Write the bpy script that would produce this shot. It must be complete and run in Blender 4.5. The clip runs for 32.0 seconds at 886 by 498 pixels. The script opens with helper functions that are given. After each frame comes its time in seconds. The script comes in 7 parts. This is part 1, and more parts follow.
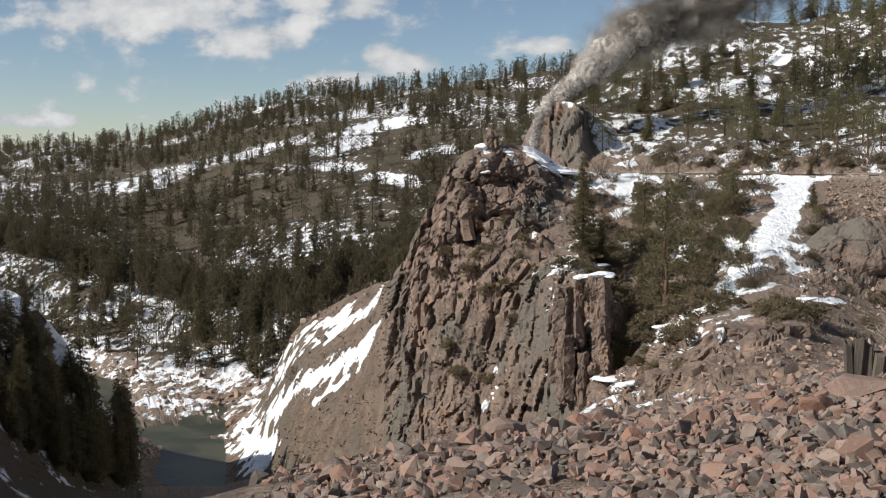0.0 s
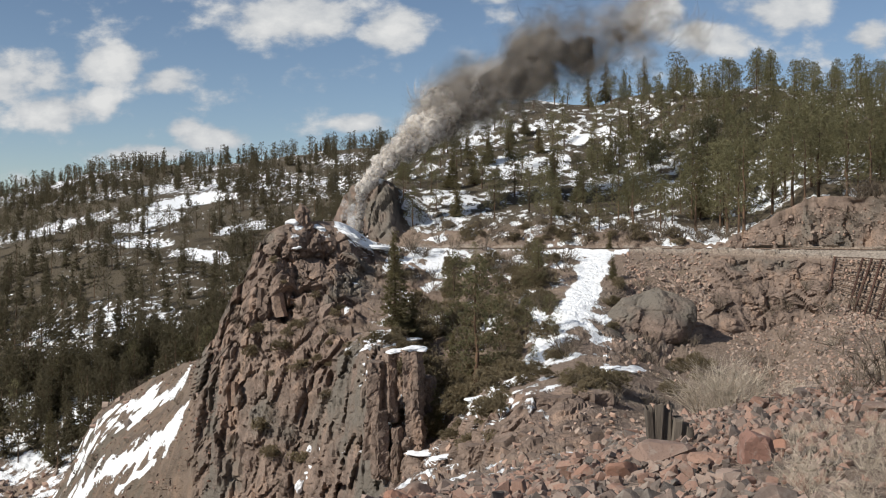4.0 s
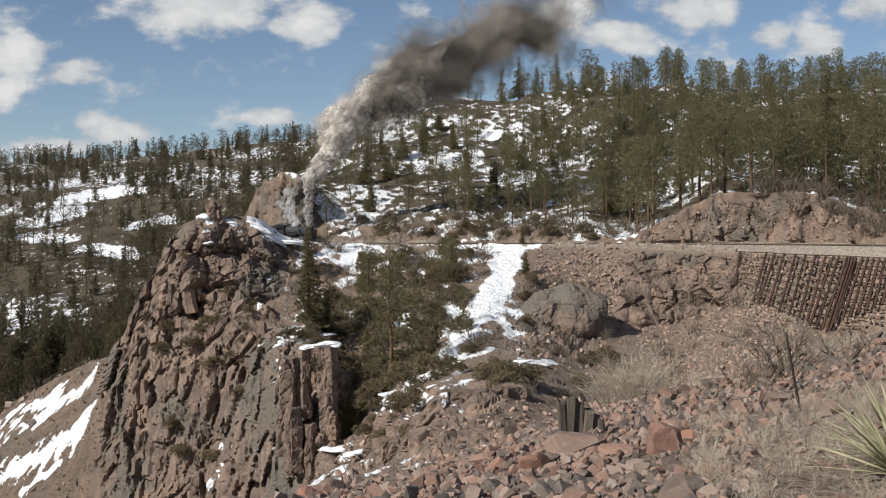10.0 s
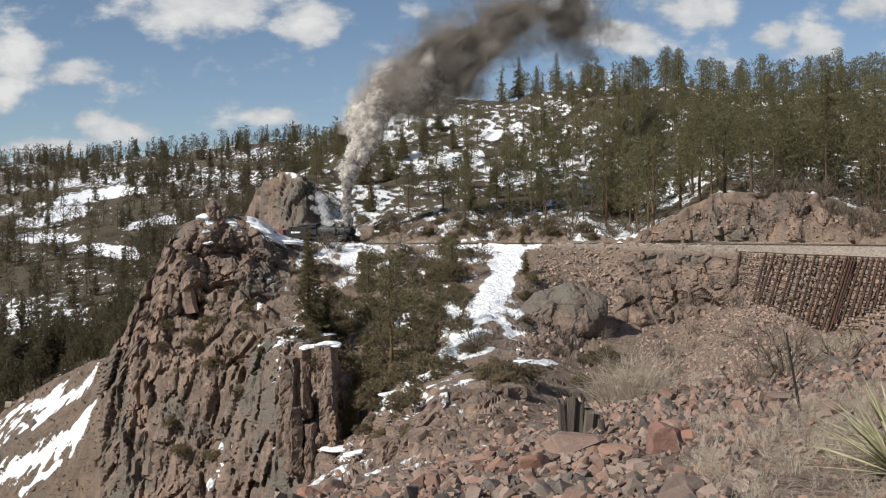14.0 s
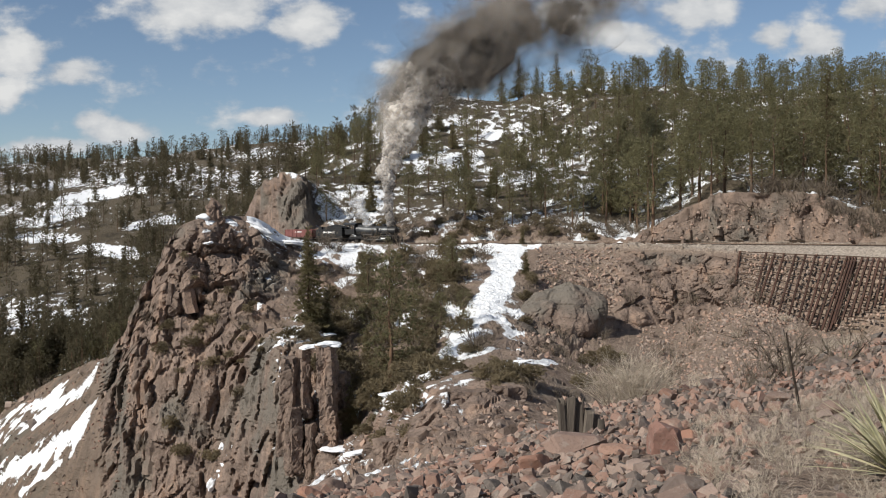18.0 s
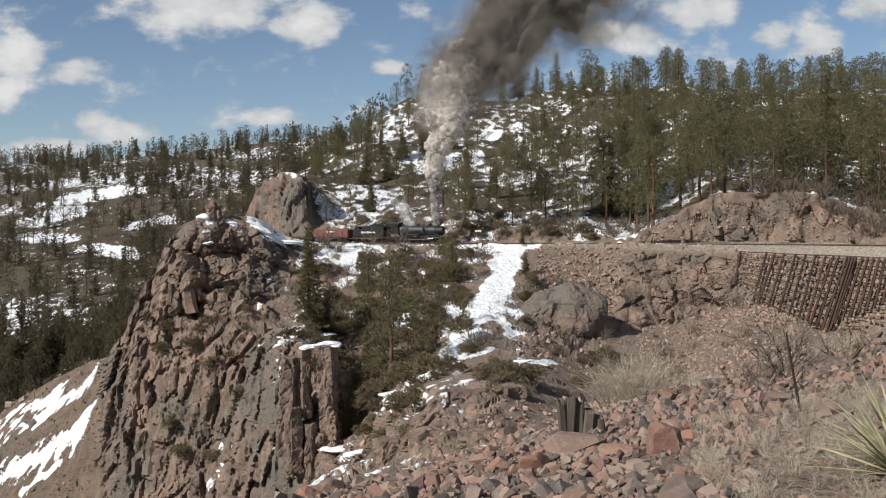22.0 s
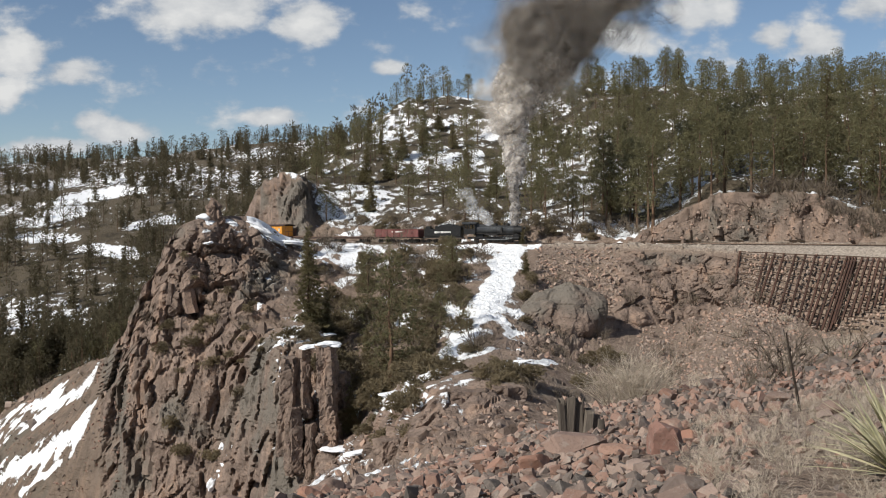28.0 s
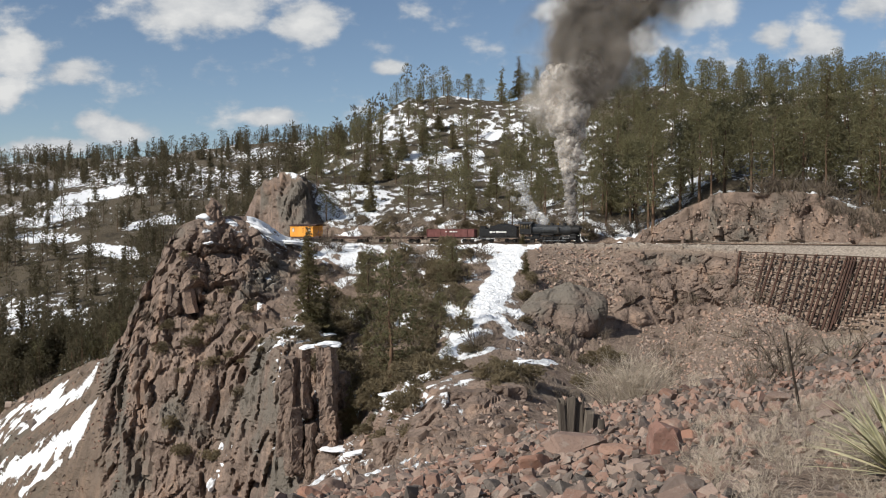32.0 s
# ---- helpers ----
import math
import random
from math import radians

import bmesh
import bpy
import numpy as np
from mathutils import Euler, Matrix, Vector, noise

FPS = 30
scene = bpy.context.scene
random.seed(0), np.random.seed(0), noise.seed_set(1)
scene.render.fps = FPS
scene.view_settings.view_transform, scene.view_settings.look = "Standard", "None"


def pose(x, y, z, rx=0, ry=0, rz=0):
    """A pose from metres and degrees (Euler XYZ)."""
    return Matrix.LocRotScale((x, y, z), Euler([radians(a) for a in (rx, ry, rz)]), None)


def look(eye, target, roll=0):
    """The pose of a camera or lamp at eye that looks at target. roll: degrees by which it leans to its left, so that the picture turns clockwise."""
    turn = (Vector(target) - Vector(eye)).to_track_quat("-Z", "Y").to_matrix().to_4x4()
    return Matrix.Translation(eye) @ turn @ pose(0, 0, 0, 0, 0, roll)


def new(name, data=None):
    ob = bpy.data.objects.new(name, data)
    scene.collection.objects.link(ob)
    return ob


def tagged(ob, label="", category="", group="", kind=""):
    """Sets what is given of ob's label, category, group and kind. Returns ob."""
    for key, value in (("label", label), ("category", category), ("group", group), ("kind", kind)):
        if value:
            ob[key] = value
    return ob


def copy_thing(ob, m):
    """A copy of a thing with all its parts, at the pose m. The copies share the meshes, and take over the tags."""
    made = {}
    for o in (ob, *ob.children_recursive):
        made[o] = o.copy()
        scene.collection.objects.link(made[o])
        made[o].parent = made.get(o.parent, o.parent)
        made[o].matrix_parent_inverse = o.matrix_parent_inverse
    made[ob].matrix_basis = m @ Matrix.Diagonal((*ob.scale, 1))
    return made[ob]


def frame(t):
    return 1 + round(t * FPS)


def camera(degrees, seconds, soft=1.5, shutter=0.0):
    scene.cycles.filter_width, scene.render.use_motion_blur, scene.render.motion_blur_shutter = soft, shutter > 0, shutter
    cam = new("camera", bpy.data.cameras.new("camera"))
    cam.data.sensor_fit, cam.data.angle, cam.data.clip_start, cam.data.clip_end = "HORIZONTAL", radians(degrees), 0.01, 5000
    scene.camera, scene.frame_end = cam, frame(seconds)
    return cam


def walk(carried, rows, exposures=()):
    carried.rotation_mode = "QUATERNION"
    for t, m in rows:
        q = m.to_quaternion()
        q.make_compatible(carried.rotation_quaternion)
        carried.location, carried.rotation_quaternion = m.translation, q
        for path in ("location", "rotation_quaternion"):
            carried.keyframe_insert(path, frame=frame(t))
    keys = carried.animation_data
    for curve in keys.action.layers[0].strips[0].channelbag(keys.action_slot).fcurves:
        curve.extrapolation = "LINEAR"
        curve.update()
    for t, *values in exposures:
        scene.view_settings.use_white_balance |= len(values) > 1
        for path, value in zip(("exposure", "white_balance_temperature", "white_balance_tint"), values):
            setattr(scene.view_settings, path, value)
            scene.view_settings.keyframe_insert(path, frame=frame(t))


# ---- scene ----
EYE = 3.0
cam = camera(45.42, 32.0, soft=1.1)
walk(cam, [
    (0, pose(0, 0, EYE, 84.901, -0.143, 14.811)),
    (0.5, pose(0, 0, EYE, 85.815, -0.041, 13.745)),
    (1, pose(0, 0, EYE, 86.686, 0.072, 12.710)),
    (1.5, pose(0, 0, EYE, 87.155, 0.094, 11.826)),
    (2, pose(0, 0, EYE, 87.341, 0.096, 11.007)),
    (2.5, pose(0, 0, EYE, 87.876, 0.078, 9.775)),
    (3, pose(0, 0, EYE, 88.447, 0.066, 8.220)),
    (3.5, pose(0, 0, EYE, 88.808, 0.105, 6.568)),
    (4, pose(0, 0, EYE, 88.986, 0.038, 4.646)),
    (4.5, pose(0, 0, EYE, 89.001, 0.025, 2.580)),
    (5.1, pose(0, 0, EYE, 88.895, 0.002, 0.750)),
    (5.7, pose(0, 0, EYE, 88.765, 0.002, 0.100)),
    (6.3, pose(0, 0, EYE, 88.715, -0.000, 0.000)),
    (32, pose(0, 0, EYE, 88.715, -0.000, 0.000)),
], exposures=[(0, -0.03), (32, -0.03)])

scene.cycles.transparent_max_bounces = 48

# ---- light ----
SUN_DIR = Vector((-0.71, -0.46, 0.61)).normalized()
world = bpy.data.worlds.new("sky")
scene.world = world
world.use_nodes = True
wn, wl = world.node_tree.nodes, world.node_tree.links
wn.clear()
w_out = wn.new("ShaderNodeOutputWorld")
w_bg = wn.new("ShaderNodeBackground")
w_sky = wn.new("ShaderNodeTexSky")
w_sky.sky_type, w_sky.sun_disc = "NISHITA", False
w_sky.sun_elevation = math.asin(SUN_DIR.z)
w_sky.sun_rotation = math.atan2(SUN_DIR.x, SUN_DIR.y)
w_sky.altitude, w_sky.dust_density, w_sky.air_density = 2300, 1.1, 1.0
w_bg.inputs["Strength"].default_value = 0.088


def wmath(op, a, b=None, c=None):
    n = wn.new("ShaderNodeMath")
    n.operation = op
    for i, v in enumerate((a, b, c)):
        if v is None:
            continue
        if isinstance(v, (int, float)):
            n.inputs[i].default_value = v
        else:
            wl.new(v, n.inputs[i])
    return n.outputs[0]


w_tc = wn.new("ShaderNodeTexCoord")
w_sep = wn.new("ShaderNodeSeparateXYZ")
wl.new(w_tc.outputs["Generated"], w_sep.inputs[0])
w_px = wmath("DIVIDE", w_sep.outputs[0], wmath("MAXIMUM", w_sep.outputs[1], 0.05))
w_pz = wmath("DIVIDE", w_sep.outputs[2], wmath("MAXIMUM", w_sep.outputs[1], 0.05))
w_noise = wn.new("ShaderNodeTexNoise")
w_comb = wn.new("ShaderNodeCombineXYZ")
wl.new(w_px, w_comb.inputs[0])
wl.new(wmath("MULTIPLY", w_pz, 1.6), w_comb.inputs[1])
wl.new(w_comb.outputs[0], w_noise.inputs["Vector"])
w_noise.inputs["Scale"].default_value = 21
w_noise.inputs["Detail"].default_value = 7
w_noise.inputs["Roughness"].default_value = 0.55
# cumulus clouds: bearing, height, half width, half height
CLOUDS = [(-0.225, 0.208, 0.085, 0.036), (-0.13, 0.190, 0.04, 0.028), (-0.405, 0.160, 0.05, 0.026), (-0.352, 0.144, 0.036, 0.017), (-0.415, 0.126, 0.022, 0.018),
          (-0.305, 0.088, 0.046, 0.018), (-0.33, 0.098, 0.022, 0.014), (-0.37, 0.074, 0.055, 0.012), (-0.16, 0.102, 0.036, 0.012), (-0.052, 0.148, 0.020, 0.010),
          (-0.05, 0.226, 0.055, 0.014), (0.115, 0.202, 0.036, 0.020), (0.165, 0.177, 0.052, 0.022), (0.23, 0.202, 0.052, 0.026), (0.31, 0.176, 0.024, 0.018),
          (0.35, 0.170, 0.032, 0.022), (0.405, 0.205, 0.036, 0.022), (-0.58, 0.148, 0.20, 0.040), (-0.46, 0.118, 0.06, 0.026), (-0.72, 0.036, 0.07, 0.010)]
w_field = None
for cx, cz, rx, rz in CLOUDS:
    dx = wmath("MULTIPLY", wmath("SUBTRACT", w_px, cx), 0.95 / rx)
    dz = wmath("MULTIPLY", wmath("SUBTRACT", w_pz, cz), 0.95 / rz)
    one = wmath("SUBTRACT", 1.0, wmath("SQRT", wmath("ADD", wmath("MULTIPLY", dx, dx), wmath("MULTIPLY", dz, dz))))
    w_field = one if w_field is None else wmath("MAXIMUM", w_field, one)
# the rest of the sky carries scattered clouds too
w_all = wn.new("ShaderNodeTexNoise")
w_all.inputs["Scale"].default_value = 3.0
wl.new(w_tc.outputs["Generated"], w_all.inputs["Vector"])
w_back = wmath("MULTIPLY", wmath("LESS_THAN", w_sep.outputs[1], 0.5), wmath("SUBTRACT", wmath("MULTIPLY", w_all.outputs[0], 2.0), 0.9))
w_field = wmath("MAXIMUM", w_field, w_back)
w_sum = wmath("ADD", w_field, wmath("MULTIPLY", wmath("SUBTRACT", w_noise.outputs[0], 0.5), 2.0))
w_cov = wn.new("ShaderNodeMapRange")
w_cov.interpolation_type = "SMOOTHSTEP"
wl.new(w_sum, w_cov.inputs["Value"])
w_cov.inputs["From Min"].default_value, w_cov.inputs["From Max"].default_value = 0.02, 0.56
w_mix = wn.new("ShaderNodeMix")
w_mix.data_type = "RGBA"
wl.new(w_cov.outputs[0], w_mix.inputs["Factor"])
wl.new(w_sky.outputs[0], w_mix.inputs["A"])
w_shade = wn.new("ShaderNodeMix")
w_shade.data_type = "RGBA"
wl.new(wmath("MULTIPLY", wmath("ADD", w_sum, wmath("MULTIPLY", wmath("SUBTRACT", w_noise.outputs[0], 0.5), 2.0)), 0.8), w_shade.inputs["Factor"])
w_shade.inputs["A"].default_value, w_shade.inputs["B"].default_value = (5.4, 5.75, 6.2, 1), (8.6, 8.65, 8.6, 1)
wl.new(w_shade.outputs["Result"], w_mix.inputs["B"])
wl.new(w_mix.outputs["Result"], w_bg.inputs["Color"])
wl.new(w_bg.outputs[0], w_out.inputs[0])

sun = new("sun", bpy.data.lights.new("sun", "SUN"))
sun.data.energy, sun.data.angle, sun.data.color = 4.9, radians(0.6), (1.0, 0.95, 0.86)
sun.matrix_world = look(SUN_DIR * 300, (0, 0, 0))


# ---- materials ----
class Nodes:
    """A small writer for node materials."""

    def __init__(self, name):
        self.mat = bpy.data.materials.new(name)
        self.mat.use_nodes = True
        self.n, self.l = self.mat.node_tree.nodes, self.mat.node_tree.links
        self.bsdf = self.n["Principled BSDF"]
        self.out = self.n["Material Output"]
        self.co = self.n.new("ShaderNodeTexCoord").outputs["Object"]

    def put(self, value, socket):
        if isinstance(value, (int, float)):
            socket.default_value = value
        elif isinstance(value, tuple):
            socket.default_value = (*value, 1) if len(value) == 3 and socket.type == "RGBA" else value
        else:
            self.l.new(value, socket)

    def world_co(self):
        g = self.n.new("ShaderNodeNewGeometry")
        self.co = g.outputs["Position"]
        return self

    def noise(self, scale, detail=4, rough=0.55, stretch=None):
        n = self.n.new("ShaderNodeTexNoise")
        co = self.co
        if stretch:
            m = self.n.new("ShaderNodeMapping")
            m.inputs["Scale"].default_value = stretch
            self.l.new(co, m.inputs["Vector"])
            co = m.outputs[0]
        self.l.new(co, n.inputs["Vector"])
        n.inputs["Scale"].default_value, n.inputs["Detail"].default_value, n.inputs["Roughness"].default_value = scale, detail, rough
        return n.outputs[0]

    def cells(self, scale, feature="F1", out="Distance"):
        n = self.n.new("ShaderNodeTexVoronoi")
        n.feature = feature
        self.l.new(self.co, n.inputs["Vector"])
        n.inputs["Scale"].default_value = scale
        return n.outputs[out]

    def math(self, op, a, b=0.0, c=0.0):
        n = self.n.new("ShaderNodeMath")
        n.operation = op
        for i, v in enumerate((a, b, c)):
            self.put(v, n.inputs[i])
        return n.outputs[0]

    def ramp(self, value, lo, hi):
        n = self.n.new("ShaderNodeMapRange")
        n.interpolation_type = "SMOOTHSTEP"
        self.put(value, n.inputs["Value"])
        n.inputs["From Min"].default_value, n.inputs["From Max"].default_value = lo, hi
        return n.outputs[0]

    def mix(self, f, a, b):
        n = self.n.new("ShaderNodeMix")
        n.data_type = "RGBA"
        self.put(f, n.inputs["Factor"])
        self.put(a, n.inputs["A"])
        self.put(b, n.inputs["B"])
        return n.outputs["Result"]

    def attr(self, name):
        n = self.n.new("ShaderNodeAttribute")
        n.attribute_name = name
        return n.outputs["Fac"]

    def any(self):
        return self.n.new("ShaderNodeObjectInfo").outputs["Random"]

    def island(self):
        return self.n.new("ShaderNodeNewGeometry").outputs["Random Per Island"]

    def done(self, colour, rough=0.9, bump=None, strength=0.3, distance=0.02, metal=0.0, spec=0.3):
        self.put(colour, self.bsdf.inputs["Base Color"])
        self.put(rough, self.bsdf.inputs["Roughness"])
        self.put(metal, self.bsdf.inputs["Metallic"])
        self.bsdf.inputs["Specular IOR Level"].default_value = spec
        if bump is not None:
            b = self.n.new("ShaderNodeBump")
            b.inputs["Strength"].default_value, b.inputs["Distance"].default_value = strength, distance
            self.put(bump, b.inputs["Height"])
            self.l.new(b.outputs[0], self.bsdf.inputs["Normal"])
        return self.mat


def ground_material(name="ground", bare=False):
    m = Nodes(name).world_co()
    big, mid, fine, grit = m.noise(0.06, 4), m.noise(0.5, 5), m.noise(3.0, 6, 0.65), m.noise(11, 4, 0.7)
    streak = m.noise(0.35, 5, 0.6, (1.0, 1.0, 0.25))
    rock = m.mix(m.ramp(mid, 0.35, 0.68), (0.150, 0.112, 0.091), (0.270, 0.202, 0.163))
    rock = m.mix(m.ramp(streak, 0.50, 0.66), rock, (0.315, 0.222, 0.168))
    rock = m.mix(m.ramp(big, 0.50, 0.62), rock, (0.165, 0.145, 0.122))
    rock = m.mix(m.math("MULTIPLY", m.ramp(fine, 0.52, 0.64), 0.6), rock, (0.068, 0.055, 0.047))
    soil = m.mix(m.ramp(fine, 0.35, 0.7), (0.165, 0.122, 0.096), (0.310, 0.238, 0.188))
    soil = m.mix(m.math("MULTIPLY", m.ramp(mid, 0.5, 0.7), 0.5), soil, (0.19, 0.150, 0.105))
    # dark forest litter; its colour also darkens the shaded left slope and the scree
    dark_ground = m.mix(m.ramp(fine, 0.35, 0.7), (0.060, 0.050, 0.034), (0.150, 0.120, 0.085))
    relief = m.math("ADD", m.math("MULTIPLY", mid, 1.0), m.math("ADD", m.math("MULTIPLY", fine, 0.5), m.math("MULTIPLY", grit, 0.22)))
    if bare:
        return m.done(rock, 0.92, relief, 0.8, 0.4, spec=0.2)
    base = m.mix(m.attr("rock"), soil, rock)
    base = m.mix(m.attr("gravel"), base, m.mix(m.ramp(fine, 0.35, 0.65), (0.22, 0.185, 0.155), (0.40, 0.345, 0.29)))
    base = m.mix(m.attr("dark_ground"), base, dark_ground)
    s = m.math("ADD", m.attr("snow"), m.math("MULTIPLY", m.math("SUBTRACT", m.noise(0.40, 7, 0.66, (1.0, 0.5, 0.75)), 0.5), 1.7))
    s = m.math("ADD", s, m.math("MULTIPLY", m.math("SUBTRACT", grit, 0.5), 0.25))
    cover = m.ramp(s, 0.46, 0.54)
    # grey mottling in the snow colour: dirt, plus painted shading of its rough surface
    dirt_shade = m.mix(m.math("MULTIPLY", m.ramp(m.noise(1.6, 5, 0.7), 0.50, 0.68), 0.75), (0.85, 0.87, 0.90), (0.50, 0.49, 0.48))
    colour = m.mix(cover, base, dirt_shade)
    relief = m.math("MULTIPLY", relief, m.math("SUBTRACT", 1.0, m.math("MULTIPLY", cover, 0.45)))
    return m.done(colour, 0.92, relief, 0.85, 0.5, spec=0.2)


def plain(name, dark, light, scale=3.0, rough=0.85, metal=0.0, bump=0.25, distance=0.02, vary=0.0, stretch=None, spec=0.3):
    """Two-tone surface with grain at two scales."""
    m = Nodes(name)
    a, b = m.noise(scale, 5, 0.6, stretch), m.noise(scale * 6, 4, 0.65, stretch)
    f = m.math("ADD", m.math("MULTIPLY", m.ramp(a, 0.3, 0.7), 0.7), m.math("MULTIPLY", m.ramp(b, 0.35, 0.65), 0.3))
    if vary:
        f = m.math("ADD", f, m.math("MULTIPLY", m.math("SUBTRACT", m.any(), 0.5), vary))
    return m.done(m.mix(f, dark, light), rough, m.math("ADD", a, m.math("MULTIPLY", b, 0.4)), bump, distance, metal, spec)


def needle_material(name, dark, light):
    m = Nodes(name)
    f = m.math("ADD", m.math("MULTIPLY", m.island(), 0.55), m.math("MULTIPLY", m.any(), 0.45))
    colour = m.mix(f, dark, light)
    mat = m.done(colour, 0.7, None, spec=0.3)
    thin = m.n.new("ShaderNodeBsdfTranslucent")
    m.put(colour, thin.inputs["Color"])
    both = m.n.new("ShaderNodeMixShader")
    both.inputs[0].default_value = 0.50
    m.l.new(m.bsdf.outputs[0], both.inputs[1])
    m.l.new(thin.outputs[0], both.inputs[2])
    m.l.new(both.outputs[0], m.out.inputs["Surface"])
    return mat


M_GROUND = ground_material()
M_CRAG = ground_material("crag_rock", True)
M_BARK = plain("bark", (0.050, 0.034, 0.024), (0.17, 0.105, 0.065), 4, 0.9, bump=0.6, vary=0.4, stretch=(1, 1, 0.25))
M_PINE = needle_material("pine_needles", (0.125, 0.117, 0.060), (0.305, 0.280, 0.155))
M_FIR = needle_material("fir_needles", (0.104, 0.092, 0.046), (0.270, 0.230, 0.122))
# darker copy of the fir needles: the shade of the far woods is in the colour
M_FAR = needle_material("far_needles", (0.078, 0.068, 0.040), (0.195, 0.165, 0.100))
M_TWIG = plain("bare_twigs", (0.085, 0.066, 0.048), (0.21, 0.17, 0.13), 5, 0.9, vary=0.5)
M_STRAW = plain("dry_grass", (0.31, 0.255, 0.195), (0.55, 0.475, 0.385), 6, 0.85, vary=0.3)
M_STEEL = plain("rail_steel", (0.05, 0.038, 0.03), (0.15, 0.10, 0.075), 3, 0.55, 0.6, vary=0.2)
M_TIE = plain("tie_wood", (0.04, 0.032, 0.026), (0.12, 0.095, 0.07), 3, 0.9, bump=0.5, vary=0.4)


def stone_material(name, dark, light, tint):
    m = Nodes(name)
    a, b, c = m.noise(1.3, 5), m.noise(9, 5, 0.65), m.noise(40, 3, 0.6)
    r = m.any() if not name.endswith("stones_joined") else m.island()
    colour = m.mix(m.ramp(m.math("ADD", m.math("MULTIPLY", a, 0.5), m.math("MULTIPLY", r, 0.5)), 0.2, 0.8), dark, light)
    colour = m.mix(m.math("MULTIPLY", m.ramp(m.math("FRACT", m.math("MULTIPLY", r, 7.31)), 0.45, 0.8), 0.7), colour, tint)
    colour = m.mix(m.math("MULTIPLY", m.ramp(b, 0.5, 0.72), 0.45), colour, (0.34, 0.31, 0.27))
    colour = m.mix(m.math("MULTIPLY", m.ramp(c, 0.55, 0.7), 0.35), colour, (0.05, 0.042, 0.036))
    return m.done(colour, 0.9, m.math("ADD", m.math("MULTIPLY", b, 0.8), m.math("MULTIPLY", c, 0.3)), 0.5, 0.03, spec=0.25)


M_STONE = stone_material("stones", (0.105, 0.090, 0.080), (0.305, 0.225, 0.184), (0.300, 0.172, 0.126))
M_STONES = stone_material("stones_joined", (0.105, 0.090, 0.080), (0.305, 0.225, 0.184), (0.300, 0.172, 0.126))
M_RUBBLE = stone_material("rubble", (0.180, 0.145, 0.125), (0.390, 0.300, 0.245), (0.42, 0.27, 0.20))
M_RUBBLES = stone_material("rubble_stones_joined", (0.180, 0.145, 0.125), (0.390, 0.300, 0.245), (0.42, 0.27, 0.20))


# ---- mesh helpers ----
def part(name, bm, material, parent=None, label="", smooth=False):
    """Links a bmesh as one mesh object, under its thing if one is given."""
    me = bpy.data.meshes.new(name)
    bm.to_mesh(me)
    bm.free()
    for mm in material if isinstance(material, (list, tuple)) else (material,):
        me.materials.append(mm)
    if smooth:
        me.polygons.foreach_set("use_smooth", [True] * len(me.polygons))
    ob = new(name, me)
    if parent:
        ob.parent = parent
    return tagged(ob, label)


def box(bm, size, at=(0, 0, 0), turn=None, bevel=0.0):
    m = Matrix.Translation(at) @ (turn or Matrix()) @ Matrix.Diagonal((*size, 1))
    made = bmesh.ops.create_cube(bm, size=1, matrix=m)
    if bevel:
        edges = list({e for v in made["verts"] for e in v.link_edges})
        bmesh.ops.bevel(bm, geom=edges, offset=bevel, segments=1, affect="EDGES")
    return made


def rod(bm, a, b, r1, r2=None, sides=8, caps=True):
    a, b = Vector(a), Vector(b)
    d = b - a
    m = Matrix.Translation((a + b) / 2) @ d.to_track_quat("Z", "Y").to_matrix().to_4x4()
    return bmesh.ops.create_cone(bm, cap_ends=caps, segments=sides, radius1=r1, radius2=r1 if r2 is None else r2, depth=d.length, matrix=m)


def mesh_object(name, verts, faces, material, smooth=False, attrs=None):
    me = bpy.data.meshes.new(name)
    verts = np.asarray(verts, dtype=np.float32)
    faces = np.asarray(faces, dtype=np.int32)
    k = faces.shape[1]
    me.vertices.add(len(verts))
    me.vertices.foreach_set("co", verts.ravel())
    me.loops.add(faces.size)
    me.loops.foreach_set("vertex_index", faces.ravel())
    me.polygons.add(len(faces))
    me.polygons.foreach_set("loop_start", np.arange(0, faces.size, k, dtype=np.int32))
    me.polygons.foreach_set("loop_total", np.full(len(faces), k, dtype=np.int32))
    me.polygons.foreach_set("use_smooth", np.full(len(faces), smooth))
    for key, values in (attrs or {}).items():
        at = me.attributes.new(key, "FLOAT", "POINT")
        at.data.foreach_set("value", np.asarray(values, dtype=np.float32).ravel())
    me.update(calc_edges=True)
    me.validate()
    me.materials.append(material)
    return new(name, me)


# ---- noise on arrays ----
def hash3(i, j, k, seed):
    h = (i * 374761393 + j * 668265263 + k * 2147483647 + seed * 1274126177) & 0xFFFFFFFF
    h = ((h ^ (h >> 13)) * 1274126177) & 0xFFFFFFFF
    h = ((h ^ (h >> 16)) * 2246822519) & 0xFFFFFFFF
    return ((h ^ (h >> 15)) & 0xFFFFFF) / float(0xFFFFFF)


def value_noise(p, seed=0):
    q = np.floor(p).astype(np.int64)
    f = p - q
    f = f * f * (3 - 2 * f)
    total = 0
    for a in (0, 1):
        for b in (0, 1):
            for c in (0, 1):
                w = (f[:, 0] if a else 1 - f[:, 0]) * (f[:, 1] if b else 1 - f[:, 1]) * (f[:, 2] if c else 1 - f[:, 2])
                total = total + w * hash3(q[:, 0] + a, q[:, 1] + b, q[:, 2] + c, seed)
    return total * 2 - 1


def fbm(p, octaves=4, seed=0):
    total, amp = 0, 1.0
    for o in range(octaves):
        total = total + amp * value_noise(p * 2 ** o, seed + o)
        amp *= 0.5
    return total


